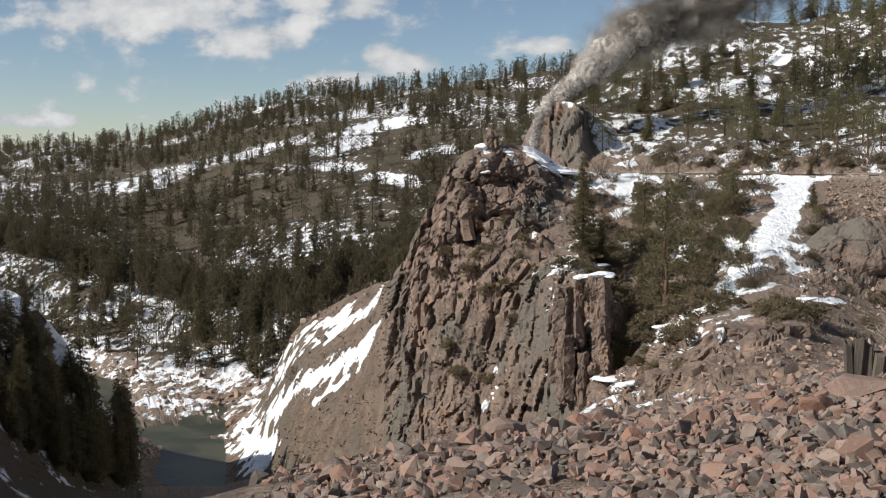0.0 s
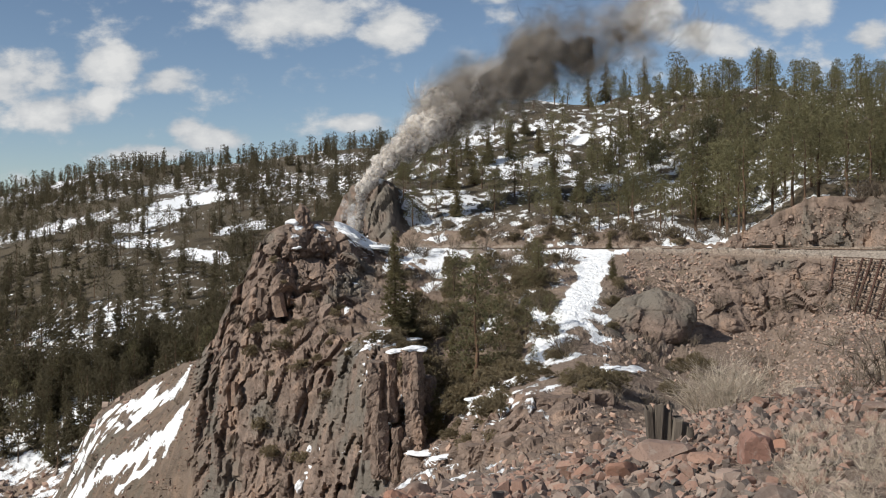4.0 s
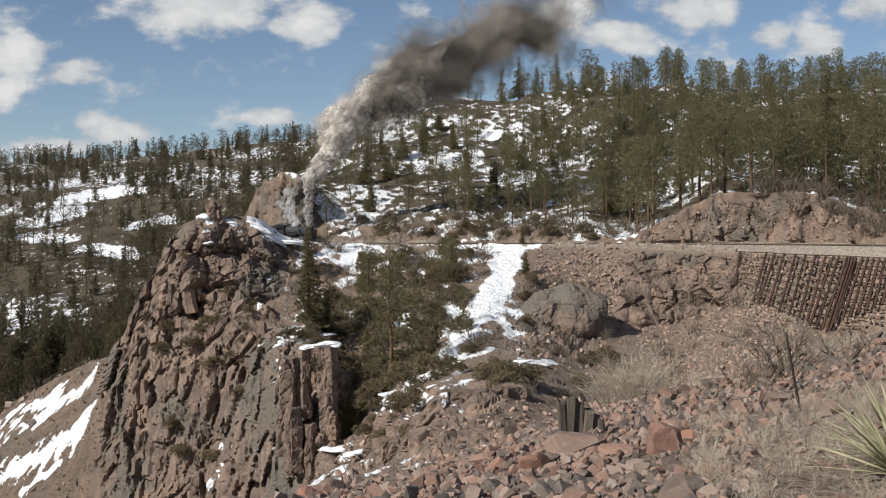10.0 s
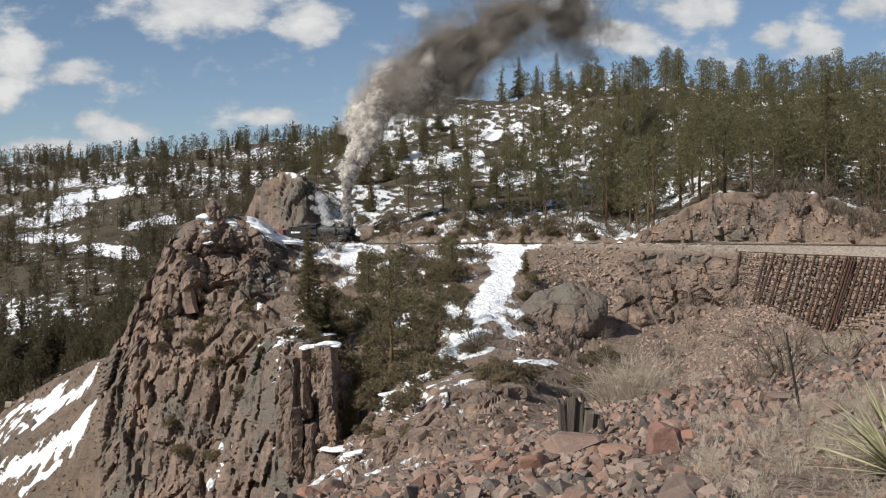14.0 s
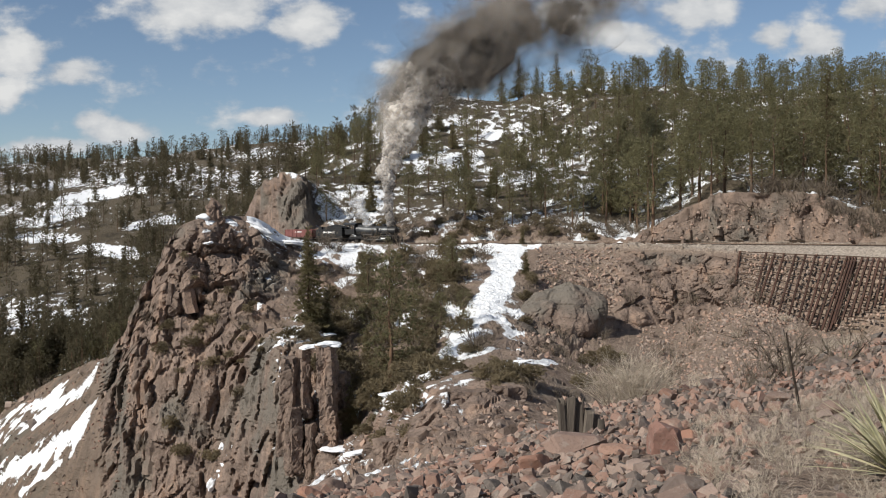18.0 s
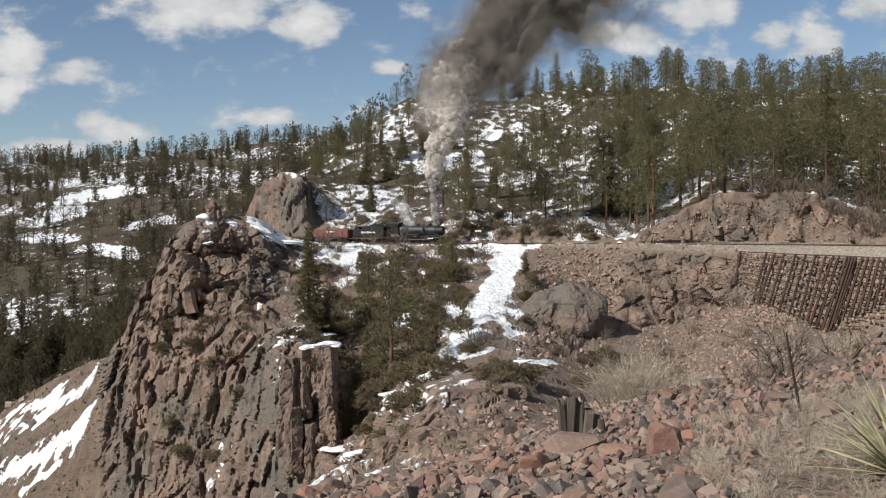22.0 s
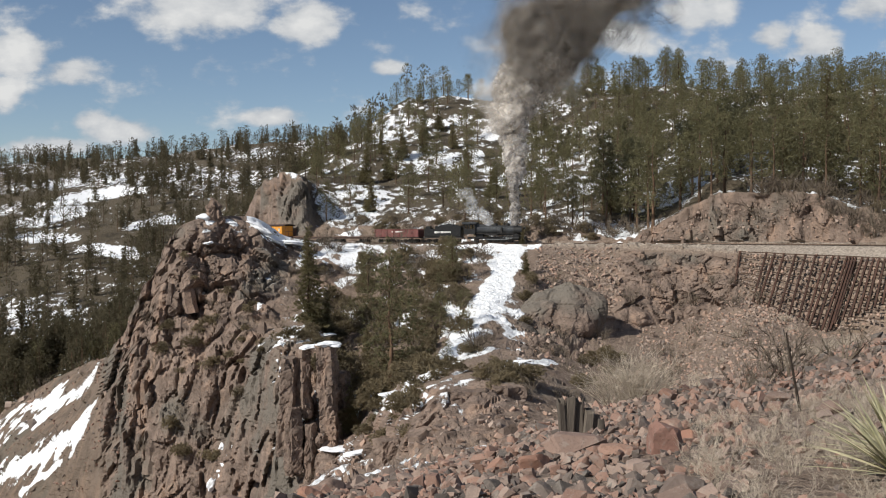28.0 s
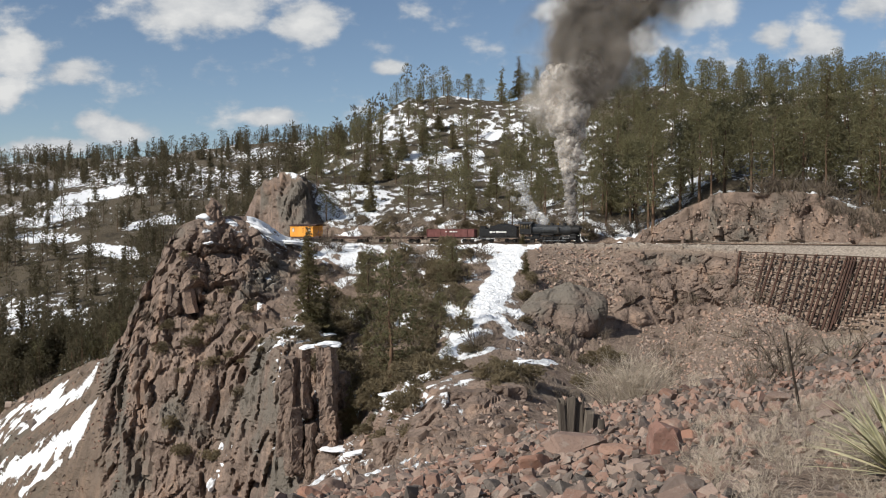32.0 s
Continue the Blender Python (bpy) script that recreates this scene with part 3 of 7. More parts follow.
def build_ground():
    R, Z, band = ground_grid()
    nr, nc = R.shape
    rad = np.radians(BEARINGS)
    X, Y = R * np.sin(rad), R * np.cos(rad)
    P = np.stack([X, Y, Z], 2)
    # smooth the folds of the plan lightly
    for _ in range(2):
        P[1:-1, :, 2] = 0.5 * P[1:-1, :, 2] + 0.25 * (P[:-2, :, 2] + P[2:, :, 2])
        P[:, 1:-1, 2] = 0.5 * P[:, 1:-1, 2] + 0.25 * (P[:, :-2, 2] + P[:, 2:, 2])
    du, dv = np.gradient(P, axis=1), np.gradient(P, axis=0)
    N = np.cross(du, dv)
    N /= np.linalg.norm(N, axis=2, keepdims=True) + 1e-9
    N[N[:, :, 2] < 0] *= -1
    for _ in range(14):
        N[:, 1:-1] = (N[:, :-2] + N[:, 1:-1] + N[:, 2:]) / 3
        N[1:-1] = (N[:-2] + N[1:-1] + N[2:]) / 3
    N /= np.linalg.norm(N, axis=2, keepdims=True) + 1e-9
    p, n = P.reshape(-1, 3), N.reshape(-1, 3)
    bd = np.repeat(band, nc)
    bearing = np.tile(BEARINGS, nr)
    steep = 1 - n[:, 2]
    rng = np.linalg.norm(p[:, :2], axis=1)
    # how rocky: the cliffs below the bench, the cutting above it
    def between(v, a, b, soft):
        return np.clip((v - a) / soft, 0, 1) * np.clip((b - v) / soft, 0, 1)

    crib = between(bearing, 15.9, 40, 0.3) * between(bd, 6.9, 8.9, 0.1)
    noisy = 0.6 * value_noise(p / 11.0, 5) + 0.4 * value_noise(p / 4.0, 6)
    rock = np.clip((steep - 0.06) / 0.12, 0, 1) * between(bearing, -18.6, -7.0, 0.6) * between(bd, 4.6, 8.15, 0.2)
    rock = np.maximum(rock, between(bearing, -17.6, -4.2, 0.6) * between(bd, 4.6, 6.15, 0.1))
    rock = np.maximum(rock, between(bearing, -5.5, 4.0, 0.8) * between(bd, 5.0, 6.3, 0.2) * np.clip(1.15 + noisy, 0, 1))
    rock = np.maximum(rock, between(bearing, -7.5, 2.0, 1.0) * between(bd, 6.3, 8.0, 0.3) * np.clip(noisy * 2.0, 0, 1) * 0.8)
    rock = np.maximum(rock, between(bearing, 3.4, 16.2, 0.6) * between(bd, 6.2, 8.0, 0.25) * np.clip(0.35 + 1.3 * noisy, 0, 1))
    rock = np.maximum(rock, between(bearing, 2.0, 14.0, 1.0) * between(bd, 5.3, 6.3, 0.2) * np.clip(noisy * 2.0, 0, 1))
    rock = np.maximum(rock, between(bearing, 3.4, 8.2, 0.7) * between(bd, 6.4, 7.35, 0.15))
    rock = np.maximum(rock, between(bearing, 9.0, 16.0, 0.7) * between(bd, 6.95, 7.97, 0.1))
    rock = np.maximum(rock, np.clip((steep - 0.16) / 0.2, 0, 1) * (bd > 10.05) * (bd < 12.2) * np.where(bearing > 6, 0.9, 1.0))
    rock = np.maximum(rock, np.clip((steep - 0.3) / 0.2, 0, 1) * (bd > 12) * 0.8)
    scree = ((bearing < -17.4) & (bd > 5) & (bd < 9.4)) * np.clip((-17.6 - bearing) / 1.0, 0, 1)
    rock *= (1 - scree) * (1 - crib)
    rock = np.clip(rock, 0, 1)
    bench = ((bd >= 8.6) & (bd <= 10.0)) * (bearing > -12)
    wild = np.clip((bd - 10.2) / 1.5, 0, 1)
    # relief
    big = fbm(p / np.array([14.0, 14.0, 22.0]), 3, 11)
    d = 0.9 * big * np.clip(rng / 120, 0, 1) * (1 - bench)
    d += wild * 1.5 * fbm(p / 22.0, 4, 21)
    near = (bd > 1.2) & (bd < 4)
    d[near] += 0.10 * fbm(p[near] / 0.8, 3, 31)
    d = np.where(bench, 0.0, d)
    hard = (rock > 0.02)
    q = p[hard]
    warp = 0.32 * np.stack([fbm(q / 3.0, 2, 41), fbm(q / 3.0, 2, 42), fbm(q / 4.0, 2, 43)], 1)
    q = q + warp
    turn = np.stack([q[:, 0] * 0.8 + q[:, 1] * 0.6, q[:, 1] * 0.8 - q[:, 0] * 0.6, q[:, 2] + 0.25 * q[:, 0]], 1)
    tall = np.array([1.0, 1.0, 3.4])
    flute = fbm(turn / (9.0 * tall), 2, 55)
    wide = np.linalg.norm(du, axis=2).reshape(-1)[hard]
    e = np.where(bearing[hard] > 8, 1.2, 1.9) * flute
    broad = np.where(bearing[hard] > 8, np.where(bd[hard] < 8.2, 0.5, 0.8), 1.0)
    e += 2.7 * broad * blocks(turn / (7.0 * np.array([1, 1, 1.7])), 51, 1.5, 0.15, 3)
    e += 1.5 * np.clip(1.4 / wide, 0, 1) * blocks(turn / (3.1 * np.array([1, 1, 1.5])), 61, 1.4, 0.2, 3)
    e += 0.48 * np.clip(0.55 / wide, 0, 1) * blocks(turn / (1.35 * np.array([1, 1, 1.4])), 71, 1.0, 0.3, 0)
    e += 0.16 * np.clip(0.4 / wide, 0, 1) * blocks(turn / (0.62 * np.array([1, 1, 1.3])), 76, 1.0, 0.3, 0)
    # deep upright clefts
    cleft = value_noise(turn / np.array([6.5, 6.5, 26.0]), 57) + 0.25 * value_noise(turn / np.array([2.0, 2.0, 5.0]), 58)
    e += 2.4 - 3.0 * np.clip(1 - np.abs(cleft) / 0.11, 0, 1) ** 0.7 * np.clip(0.5 + 1.4 * value_noise(turn / np.array([8.0, 8.0, 9.0]), 59), 0, 1)
    fade = np.clip(rng[hard] / 80, 0.25, 1) * np.where(bearing[hard] < -4, np.clip(0.74 + (bd[hard] - 5.8) * 0.4, 0.74, 1.0), 1.0)
    d[hard] += e * rock[hard] * fade * np.where(bd[hard] > 10, np.where(bearing[hard] < -5, 0.62, 0.5), 1.0) * np.where(bearing[hard] > -4, 0.7, 1.0)
    soft = (~hard) & (bd > 4) & (bd < 12) & (~bench)
    d[soft] += 0.30 * blocks(p[soft] / 1.3, 81) * (1 - crib[soft])
    d *= 1 - 0.85 * crib
    edge_keep = np.clip(np.abs(bd - 8.8) / 0.35, 0.12, 1)
    d *= edge_keep
    crest = between(bearing, -14.2, -6.0, 0.5) * between(bd, 7.0, 9.0, 0.01)
    d *= 1 - crest * np.clip(1 - (7.98 - bd) / 0.22, 0, 0.85)
    push = n.copy()
    ray = -p[:, :2] / np.maximum(rng, 1e-3)[:, None]
    toward = (n[:, :2] * ray).sum(1)
    aside = n[:, :2] - ray * toward[:, None]
    flank = np.linalg.norm(aside, axis=1)
    rocky = (bd < 12.2)[:, None]
    push[:, :2] = np.where(rocky, ray * np.sqrt(np.maximum(toward, 0) ** 2 + 0.7 * flank ** 2)[:, None] + 0.2 * aside, push[:, :2])
    push[:, 2] *= np.where(bd < 8, 0.35, 1.0)
    p2 = p + push * d[:, None]
    # snow
    snow = np.full(len(p), -0.6)
    upward = np.clip((n[:, 2] - 0.55) / 0.3, 0, 1)
    patch = 0.40 * fbm(p / np.array([16.0, 16.0, 9.0]), 3, 91)
    mid_hill = (bd > 10.9) & (bd < 14.6)
    snow = np.where(mid_hill, np.where(bearing < 7, 0.45, 0.43) + 0.45 * patch - 0.45 * rock, snow)
    far_hill = bd >= 14.6
    snow = np.where(far_hill, 0.37 + 0.30 * fbm(p / np.array([45.0, 45.0, 16.0]), 4, 95), snow)
    valley = (bd > 9.2) & (bd < 15) & (bearing < -15)
    snow = np.where(valley, 0.47 + 0.3 * fbm(p / 10.0, 3, 97), snow)
    low = (bd > 4.6) & (bd < 8.2) & (bearing > -10) & (bearing < 4.5)
    snow = np.where(low, 0.36 + 0.27 * fbm(p / 5.0, 3, 99), snow)
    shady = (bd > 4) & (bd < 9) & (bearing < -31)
    snow = np.where(shady, np.where(bd > 7.0, 0.5, 0.2) + 0.3 * fbm(p / 8.0, 3, 101), snow)
    lay = np.cross(np.gradient(p2.reshape(nr, nc, 3), axis=1), np.gradient(p2.reshape(nr, nc, 3), axis=0)).reshape(-1, 3)
    lay = np.abs(lay[:, 2]) / (np.linalg.norm(lay, axis=1) + 1e-9)
    sheer = np.clip((0.62 - lay) / 0.25, 0, 1) * (bd < 8) * (bearing < -0.5)
    bank = between(bearing, -10.7, -6.6, 0.5) * between(bd, 7.88, 8.97, 0.06)
    snow = np.maximum(snow, np.where(bank > 0, 0.85 * bank - 0.1 + 0.15 * fbm(p / 3.0, 2, 103), -1))
    lip = between(bearing, -13.6, 3.8, 0.5) * between(bd, 7.72, 8.5, 0.1)
    snow = np.maximum(snow, np.where(lip > 0, lip * np.where(bearing < -10.5, 0.36, 0.52) + 0.30 * fbm(p / 4.0, 3, 105), -1))
    behind = between(bearing, -6.5, 9.0, 0.8) * between(bd, 10.1, 11.2, 0.15)
    snow = np.maximum(snow, np.where(behind > 0, behind * 0.36 + 0.30 * fbm(p / 4.0, 3, 107), -1))
    for a, b_, w in SNOW:
        c = capsule(p, a, b_, w)
        snow = np.maximum(snow, np.where(c > 0.0, c * 1.25 - 0.1, -1))
    stripes = between(bearing, -34.0, -17.0, 0.5) * between(bd, 5.0, 9.4, 0.2)
    snow = snow + stripes * (0.5 * fbm(p / np.array([2.2, 2.2, 4.0]), 4, 109) - 0.06)
    snow = snow - 0.8 * sheer * (bearing > -17)
    dark_ground = np.clip((bd - 10.9) / 0.5, 0, 1) * (1 - rock)
    # near-left slope lies in shade: painted dark all over, under its firs
    dark_ground = np.maximum(dark_ground, shady * 1.0)
    gravel = between(bearing, -10.0, 60.0, 0.5) * between(bd, 7.95, 10.1, 0.1)
    # hills stay one skin: join the grid
    idx = np.arange(nr * nc).reshape(nr, nc)
    f = np.stack([idx[:-1, :-1], idx[:-1, 1:], idx[1:, 1:], idx[1:, :-1]], 2).reshape(-1, 4)
    f = f[:, ::-1]
    ob = mesh_object("ground", p2, f, M_GROUND, smooth=False, attrs={"snow": snow, "rock": np.maximum(rock, 0.95 * scree), "dark_ground": np.maximum(dark_ground, 0.4 * scree), "gravel": gravel})
    sm = (np.repeat(band[:-1], nc - 1) > 10.8) | (np.repeat(band[:-1], nc - 1) < 4)
    ob.data.polygons.foreach_set("use_smooth", sm)
    tagged(ob, "rocky mountainside cove with cliffs, talus and patches of snow", "ground", kind="structure")
    return ob, p2.reshape(nr, nc, 3), band, snow.reshape(nr, nc)


GROUND, GRID, BAND, SNOW_GRID = build_ground()
from mathutils.bvhtree import BVHTree
GROUND_TREE = BVHTree.FromPolygons([v.co for v in GROUND.data.vertices], [tuple(f.vertices) for f in GROUND.data.polygons])


def drop(x, y, top=300.0):
    """The ground under (x, y): place and normal."""
    hit, normal, _, _ = GROUND_TREE.ray_cast(Vector((x, y, top)), Vector((0, 0, -1)))
    return (hit, normal) if hit else (Vector((x, y, 0)), Vector((0, 0, 1)))


def river():
    bm = bmesh.new()
    bmesh.ops.create_grid(bm, x_segments=60, y_segments=60, size=1, matrix=Matrix.Translation((-110, 260, -66.1)) @ Matrix.Diagonal((90, 80, 1, 1)))
    m = Nodes("river_water").world_co()
    rip = m.noise(0.8, 4, 0.6)
    mat = m.done(m.mix(m.ramp(m.noise(0.08, 3), 0.4, 0.6), (0.045, 0.047, 0.030), (0.080, 0.078, 0.050)), 0.38, rip, 0.5, 0.15, spec=0.3)
    tagged(part("water", bm, mat), "grey-green mountain river between snowy banks", "river", kind="structure")


river()


# ---- trees ----
def tuft(verts, faces, c, out, size, rnd, blades=5, single=False):
    """A spray of needles: a few narrow blades that fan out from one point."""
    out = Vector(out).normalized()
    for _ in range(blades):
        d = (out + Vector((rnd.gauss(0, 0.6), rnd.gauss(0, 0.6), rnd.gauss(0.1, 0.5)))).normalized()
        side = d.cross(Vector((rnd.gauss(0, 1), rnd.gauss(0, 1), rnd.gauss(0, 1)))).normalized() * size * 0.14
        i = len(verts)
        tip = c + d * size * rnd.uniform(0.8, 1.25)
        mid = c + d * size * 0.5
        if single:
            verts += [tuple(c - d * size * 0.2 + side * 1.25), tuple(tip), tuple(c - d * size * 0.2 - side * 1.25)]
            faces.append((i, i + 1, i + 2))
        else:
            verts += [tuple(c - d * size * 0.25), tuple(mid + side), tuple(tip), tuple(mid - side)]
            faces.append((i, i + 1, i + 2, i + 3))


def crown_data(rnd, h, kind, coarse=1.0):
    """Crown of a fir (cone of drooping boughs) or a pine (full, rounded, uneven, of clumps of needles)."""
    verts, faces, boughs = [], [], []
    if kind == "fir":
        z, base, width = h * 0.08, h * 0.08, h * 0.185
    else:
        base = h * rnd.uniform(0.10, 0.30)
        width = h * rnd.uniform(0.21, 0.30)
    lean = rnd.uniform(0, 6.28)
    fine = coarse < 1.5
    if kind == "pine":
        # clumps of needles at the ends of the limbs, thinning upwards, with gaps between them
        n = int(rnd.uniform(26, 34)) if fine else 13
        for k in range(n):
            f = (k + rnd.uniform(0.0, 1.0)) / n
            a = k * 2.4 + rnd.gauss(0, 0.5)
            reach = width * (0.50 + 0.55 * math.sin(min(1.0, 0.16 + 0.84 * f) * math.pi)) * (1 - 0.25 * f) * (1 + 0.18 * math.cos(a - lean))
            r = reach * rnd.uniform(0.35, 1.0) * (1 if f < 0.94 else 0.25)
            z = base + (h - base) * (0.03 + 0.92 * f)
            c = Vector((math.cos(a) * r, math.sin(a) * r, z + 0.12 * r))
            boughs.append((Vector((0, 0, z - 0.12 * r)), c))
            ball = h * rnd.uniform(0.068, 0.115) * (1.15 - 0.35 * f) * (1 if fine else 1.45)
            for _ in range(22 if fine else 8):
                d = Vector((rnd.gauss(0, 1), rnd.gauss(0, 1), rnd.gauss(0.2, 0.8))).normalized()
                at = c + Vector((d.x * ball * 1.25, d.y * ball * 1.25, d.z * ball * 0.75)) * rnd.uniform(0.45, 1.05)
                tuft(verts, faces, at, d + Vector((0, 0, 0.4)), 0.030 * h * (1 if fine else 2.2), rnd, 5 if fine else 4, True)
        return verts, faces, boughs
    while z < h * 0.985:
        f = (z - base) / (h - base)
        reach = width * (1 - f) ** 0.85 + 0.12
        for k in range(5 + int(4 * (1 - f))):
            a = rnd.uniform(0, 6.28)
            r = reach * rnd.uniform(0.60, 1.15) * (1 + 0.15 * math.cos(a - lean))
            d = Vector((math.cos(a), math.sin(a), -0.28))
            across = Vector((-math.sin(a), math.cos(a), 0))
            boughs.append((Vector((0, 0, z)), Vector((0, 0, z)) + d * r))
            t = max(0.2 * r, 0.15)
            while t <= r:
                wing = (0.16 + 0.22 * t / max(r, 0.1)) * coarse ** 0.5
                for q in range(2 if fine else 1):
                    c = Vector((0, 0, z)) + d * t + across * rnd.gauss(0, wing) + Vector((rnd.gauss(0, 0.10), rnd.gauss(0, 0.10), rnd.gauss(0.03, 0.12))) * coarse
                    tuft(verts, faces, c, d + Vector((0, 0, 0.35)), 0.38 * coarse * (1.1 - 0.35 * f), rnd, 6 if fine else 3, True)
                t += 0.33 * coarse * rnd.uniform(0.7, 1.2)
        z += h * 0.042 * rnd.uniform(0.75, 1.25) * (coarse ** 0.5)
    return verts, faces, boughs


def trunk_mesh(rnd, h, boughs, thick):
    bm = bmesh.new()
    pts = [Vector((rnd.gauss(0, 0.03) * i, rnd.gauss(0, 0.03) * i, -0.5 + (h + 0.3) * i / 6)) for i in range(7)]
    for i in range(6):
        rod(bm, pts[i], pts[i + 1], thick * (1 - i / 6.3), thick * (1 - (i + 1) / 6.3), 7, caps=False)
    for a, b in boughs:
        if rnd.random() < 0.45:
            rod(bm, a, a + (b - a) * 0.85, 0.045, 0.012, 3, caps=False)
    return bm


PINE_LABEL = "olive-green ponderosa pine with an open uneven crown on the slope"
FIR_LABEL = "dark green conical fir growing on the steep slope"


def make_tree(kind, h, seed):
    rnd = random.Random(seed)
    v, f, boughs = crown_data(rnd, h, kind)
    tree = tagged(new("pine_tree" if kind == "pine" else "fir_tree"), PINE_LABEL if kind == "pine" else FIR_LABEL, "tree", "conifers on the slopes")
    trunk = part("trunk", trunk_mesh(rnd, h, boughs, 0.017 * h + 0.03), M_BARK, tree, smooth=True)
    crown = mesh_object("crown", v, f, M_PINE if kind == "pine" else M_FIR)
    crown.parent = tree
    return tree


MODELS = [("pine", 11.0, 1), ("pine", 13.0, 2), ("pine", 9.0, 3), ("pine", 12.0, 4), ("fir", 11.0, 5), ("fir", 9.0, 6), ("pine", 10.0, 7), ("fir", 13.0, 8), ("pine", 7.0, 9), ("fir", 5.0, 10)]
STOCK = {}


def plant(model, x, y, h=None, z=None, rnd=random):
    """Stands a tree of the given model on the ground, scaled to height h."""
    kind, h0, seed = MODELS[model]
    where = drop(x, y)[0]
    k = (h or h0) / h0
    m = Matrix.Translation((x, y, where.z if z is None else z)) @ Matrix.Rotation(rnd.uniform(0, 6.28), 4, "Z")
    if model not in STOCK:
        STOCK[model] = make_tree(kind, h0, seed)
        t = STOCK[model]
        t.matrix_basis = m @ Matrix.Scale(k, 4)
    else:
        t = copy_thing(STOCK[model], m)
        t.scale = (k, k, k * rnd.uniform(0.93, 1.07))
    return t


def grid_place(bearing, band):
    """A point of the ground sheet by bearing and band of the plan."""
    j = int(np.argmin(np.abs(BEARINGS - bearing)))
    i = int(np.argmin(np.abs(BAND - band)))
    return GRID[i, j], SNOW_GRID[i, j]


def hill_trees():
    rnd = random.Random(17)
    made = 0
    tries = 0
    placed = []
    while made < 270 and tries < 6000:
        tries += 1
        b, band = rnd.uniform(-7.5, 25.0), 11.0 + 3.05 * rnd.random() ** 0.85
        p, snow = grid_place(b, band)
        open_slope = b < 4.5 and band < 13.7
        if open_slope and (rnd.random() < 0.5 or snow > 0.55):
            continue
        if band < 11.5 and b < 9 and rnd.random() < 0.75:
            continue
        if b > 8 and band > 12.6 and rnd.random() < 0.15:
            continue
        gap = 5.4 if b > 8 else 5.2
        if any((p[0] - q[0]) ** 2 + (p[1] - q[1]) ** 2 < gap * gap for q in placed):
            continue
        placed.append(p)
        h = rnd.uniform(0.74, 1.16) * (float(np.interp(band, [11, 12.4, 14], [15.0, 13.5, 10.0])) if b > 8.5 else float(np.interp(band, [11, 14], [9.5, 8.0])))
        model = rnd.choice([0, 1, 2, 3, 6, 0, 3, 1, 2, 6] if b > 6 else [0, 2, 3, 6, 8, 1, 5])
        plant(model, p[0], p[1], h, rnd=rnd)
        made += 1


# single trees that stand out: model, x, y, height
SLOPE_PINES = [
    (7, -18.9, 148.0, 14.0),
    (4, -22.0, 172.0, 8.0),
    (5, -16.4, 150.0, 7.0),
    (3, -6.3, 127.0, 16.5),
    (6, -11.3, 160.0, 9),
    (8, -4.0, 143.0, 7),
    (2, 1.4, 160.0, 7),
    (8, -0.3, 140.0, 6),
    (5, -11.0, 125.0, 6),
]
HILL_PINES = [
    (7, 64.4, 178.0, 20),
    (4, 59.7, 184.0, 16),
    (7, 70.2, 173.0, 17),
    (1, 55.6, 191.0, 15),
    (0, 50.8, 196.0, 15),
    (3, 44.9, 200.0, 14),
    (1, 37.0, 205.0, 15),
    (4, 32.9, 208.0, 14),
    (0, 0.2, 346.0, 11),
    (8, 8.1, 345.0, 8),
    (4, 24.4, 342.0, 14),
    (7, 36.1, 338.0, 13),
    (0, 45.6, 335.0, 13),
    (3, 60.7, 330.0, 10),
    (6, 68.9, 327.0, 11),
    (0, 80.3, 324.0, 10),
    (3, 107.6, 312.0, 12),
    (1, 99.6, 314.0, 11),
    (5, -31.3, 262.0, 9),
    (4, -27.5, 280.0, 9),
    (0, -22.3, 290.0, 9),
    (4, 13.7, 182.0, 3.2),
    (5, 12.7, 163.0, 4.0),
]
SINGLE_TREES = SLOPE_PINES + HILL_PINES



def joined_woods(name, label, places, seed, heights, mat):
    """Far woods: ragged small conifers, one sheet of leaves and trunks."""
    rnd = random.Random(seed)
    kits = []
    for i in range(9):
        h = 10.0
        v, f, boughs = crown_data(rnd, h, "fir" if i % 2 else "pine", 2.6)
        v, f = np.array(v) * np.array([0.85, 0.85, 1.0]), np.array(f)
        t = 0.16
        tv = np.array([(t, 0, -0.8), (-t * 0.5, t, -0.8), (-t * 0.5, -t, -0.8), (t * 0.4, 0, 8), (-t * 0.2, t * 0.4, 8), (-t * 0.2, -t * 0.4, 8)])
        tf = np.array([(0, 1, 4), (0, 4, 3), (1, 2, 5), (1, 5, 4), (2, 0, 3), (2, 3, 5)]) + len(v)
        kits.append((np.concatenate([v, tv]), np.concatenate([f, tf]), len(f)))
    vs, fs, ms, n = [], [], [], 0
    for x, y, z in places:
        v, f, k = kits[rnd.randrange(len(kits))]
        a, s = rnd.uniform(0, 6.28), rnd.uniform(*heights) / 10
        c, q = math.cos(a) * s, math.sin(a) * s
        w = np.stack([v[:, 0] * c - v[:, 1] * q + x, v[:, 0] * q + v[:, 1] * c + y, v[:, 2] * s * rnd.uniform(0.9, 1.1) + z], 1)
        vs.append(w), fs.append(f + n), ms.append(np.concatenate([np.zeros(k, int), np.ones(len(f) - k, int)]))
        n += len(v)
    ob = mesh_object(name, np.concatenate(vs), np.concatenate(fs), mat)
    ob.data.materials.append(M_BARK)
    ob.data.polygons.foreach_set("material_index", np.concatenate(ms).astype(np.int32))
    return tagged(ob, label, "woods", kind="stuff")


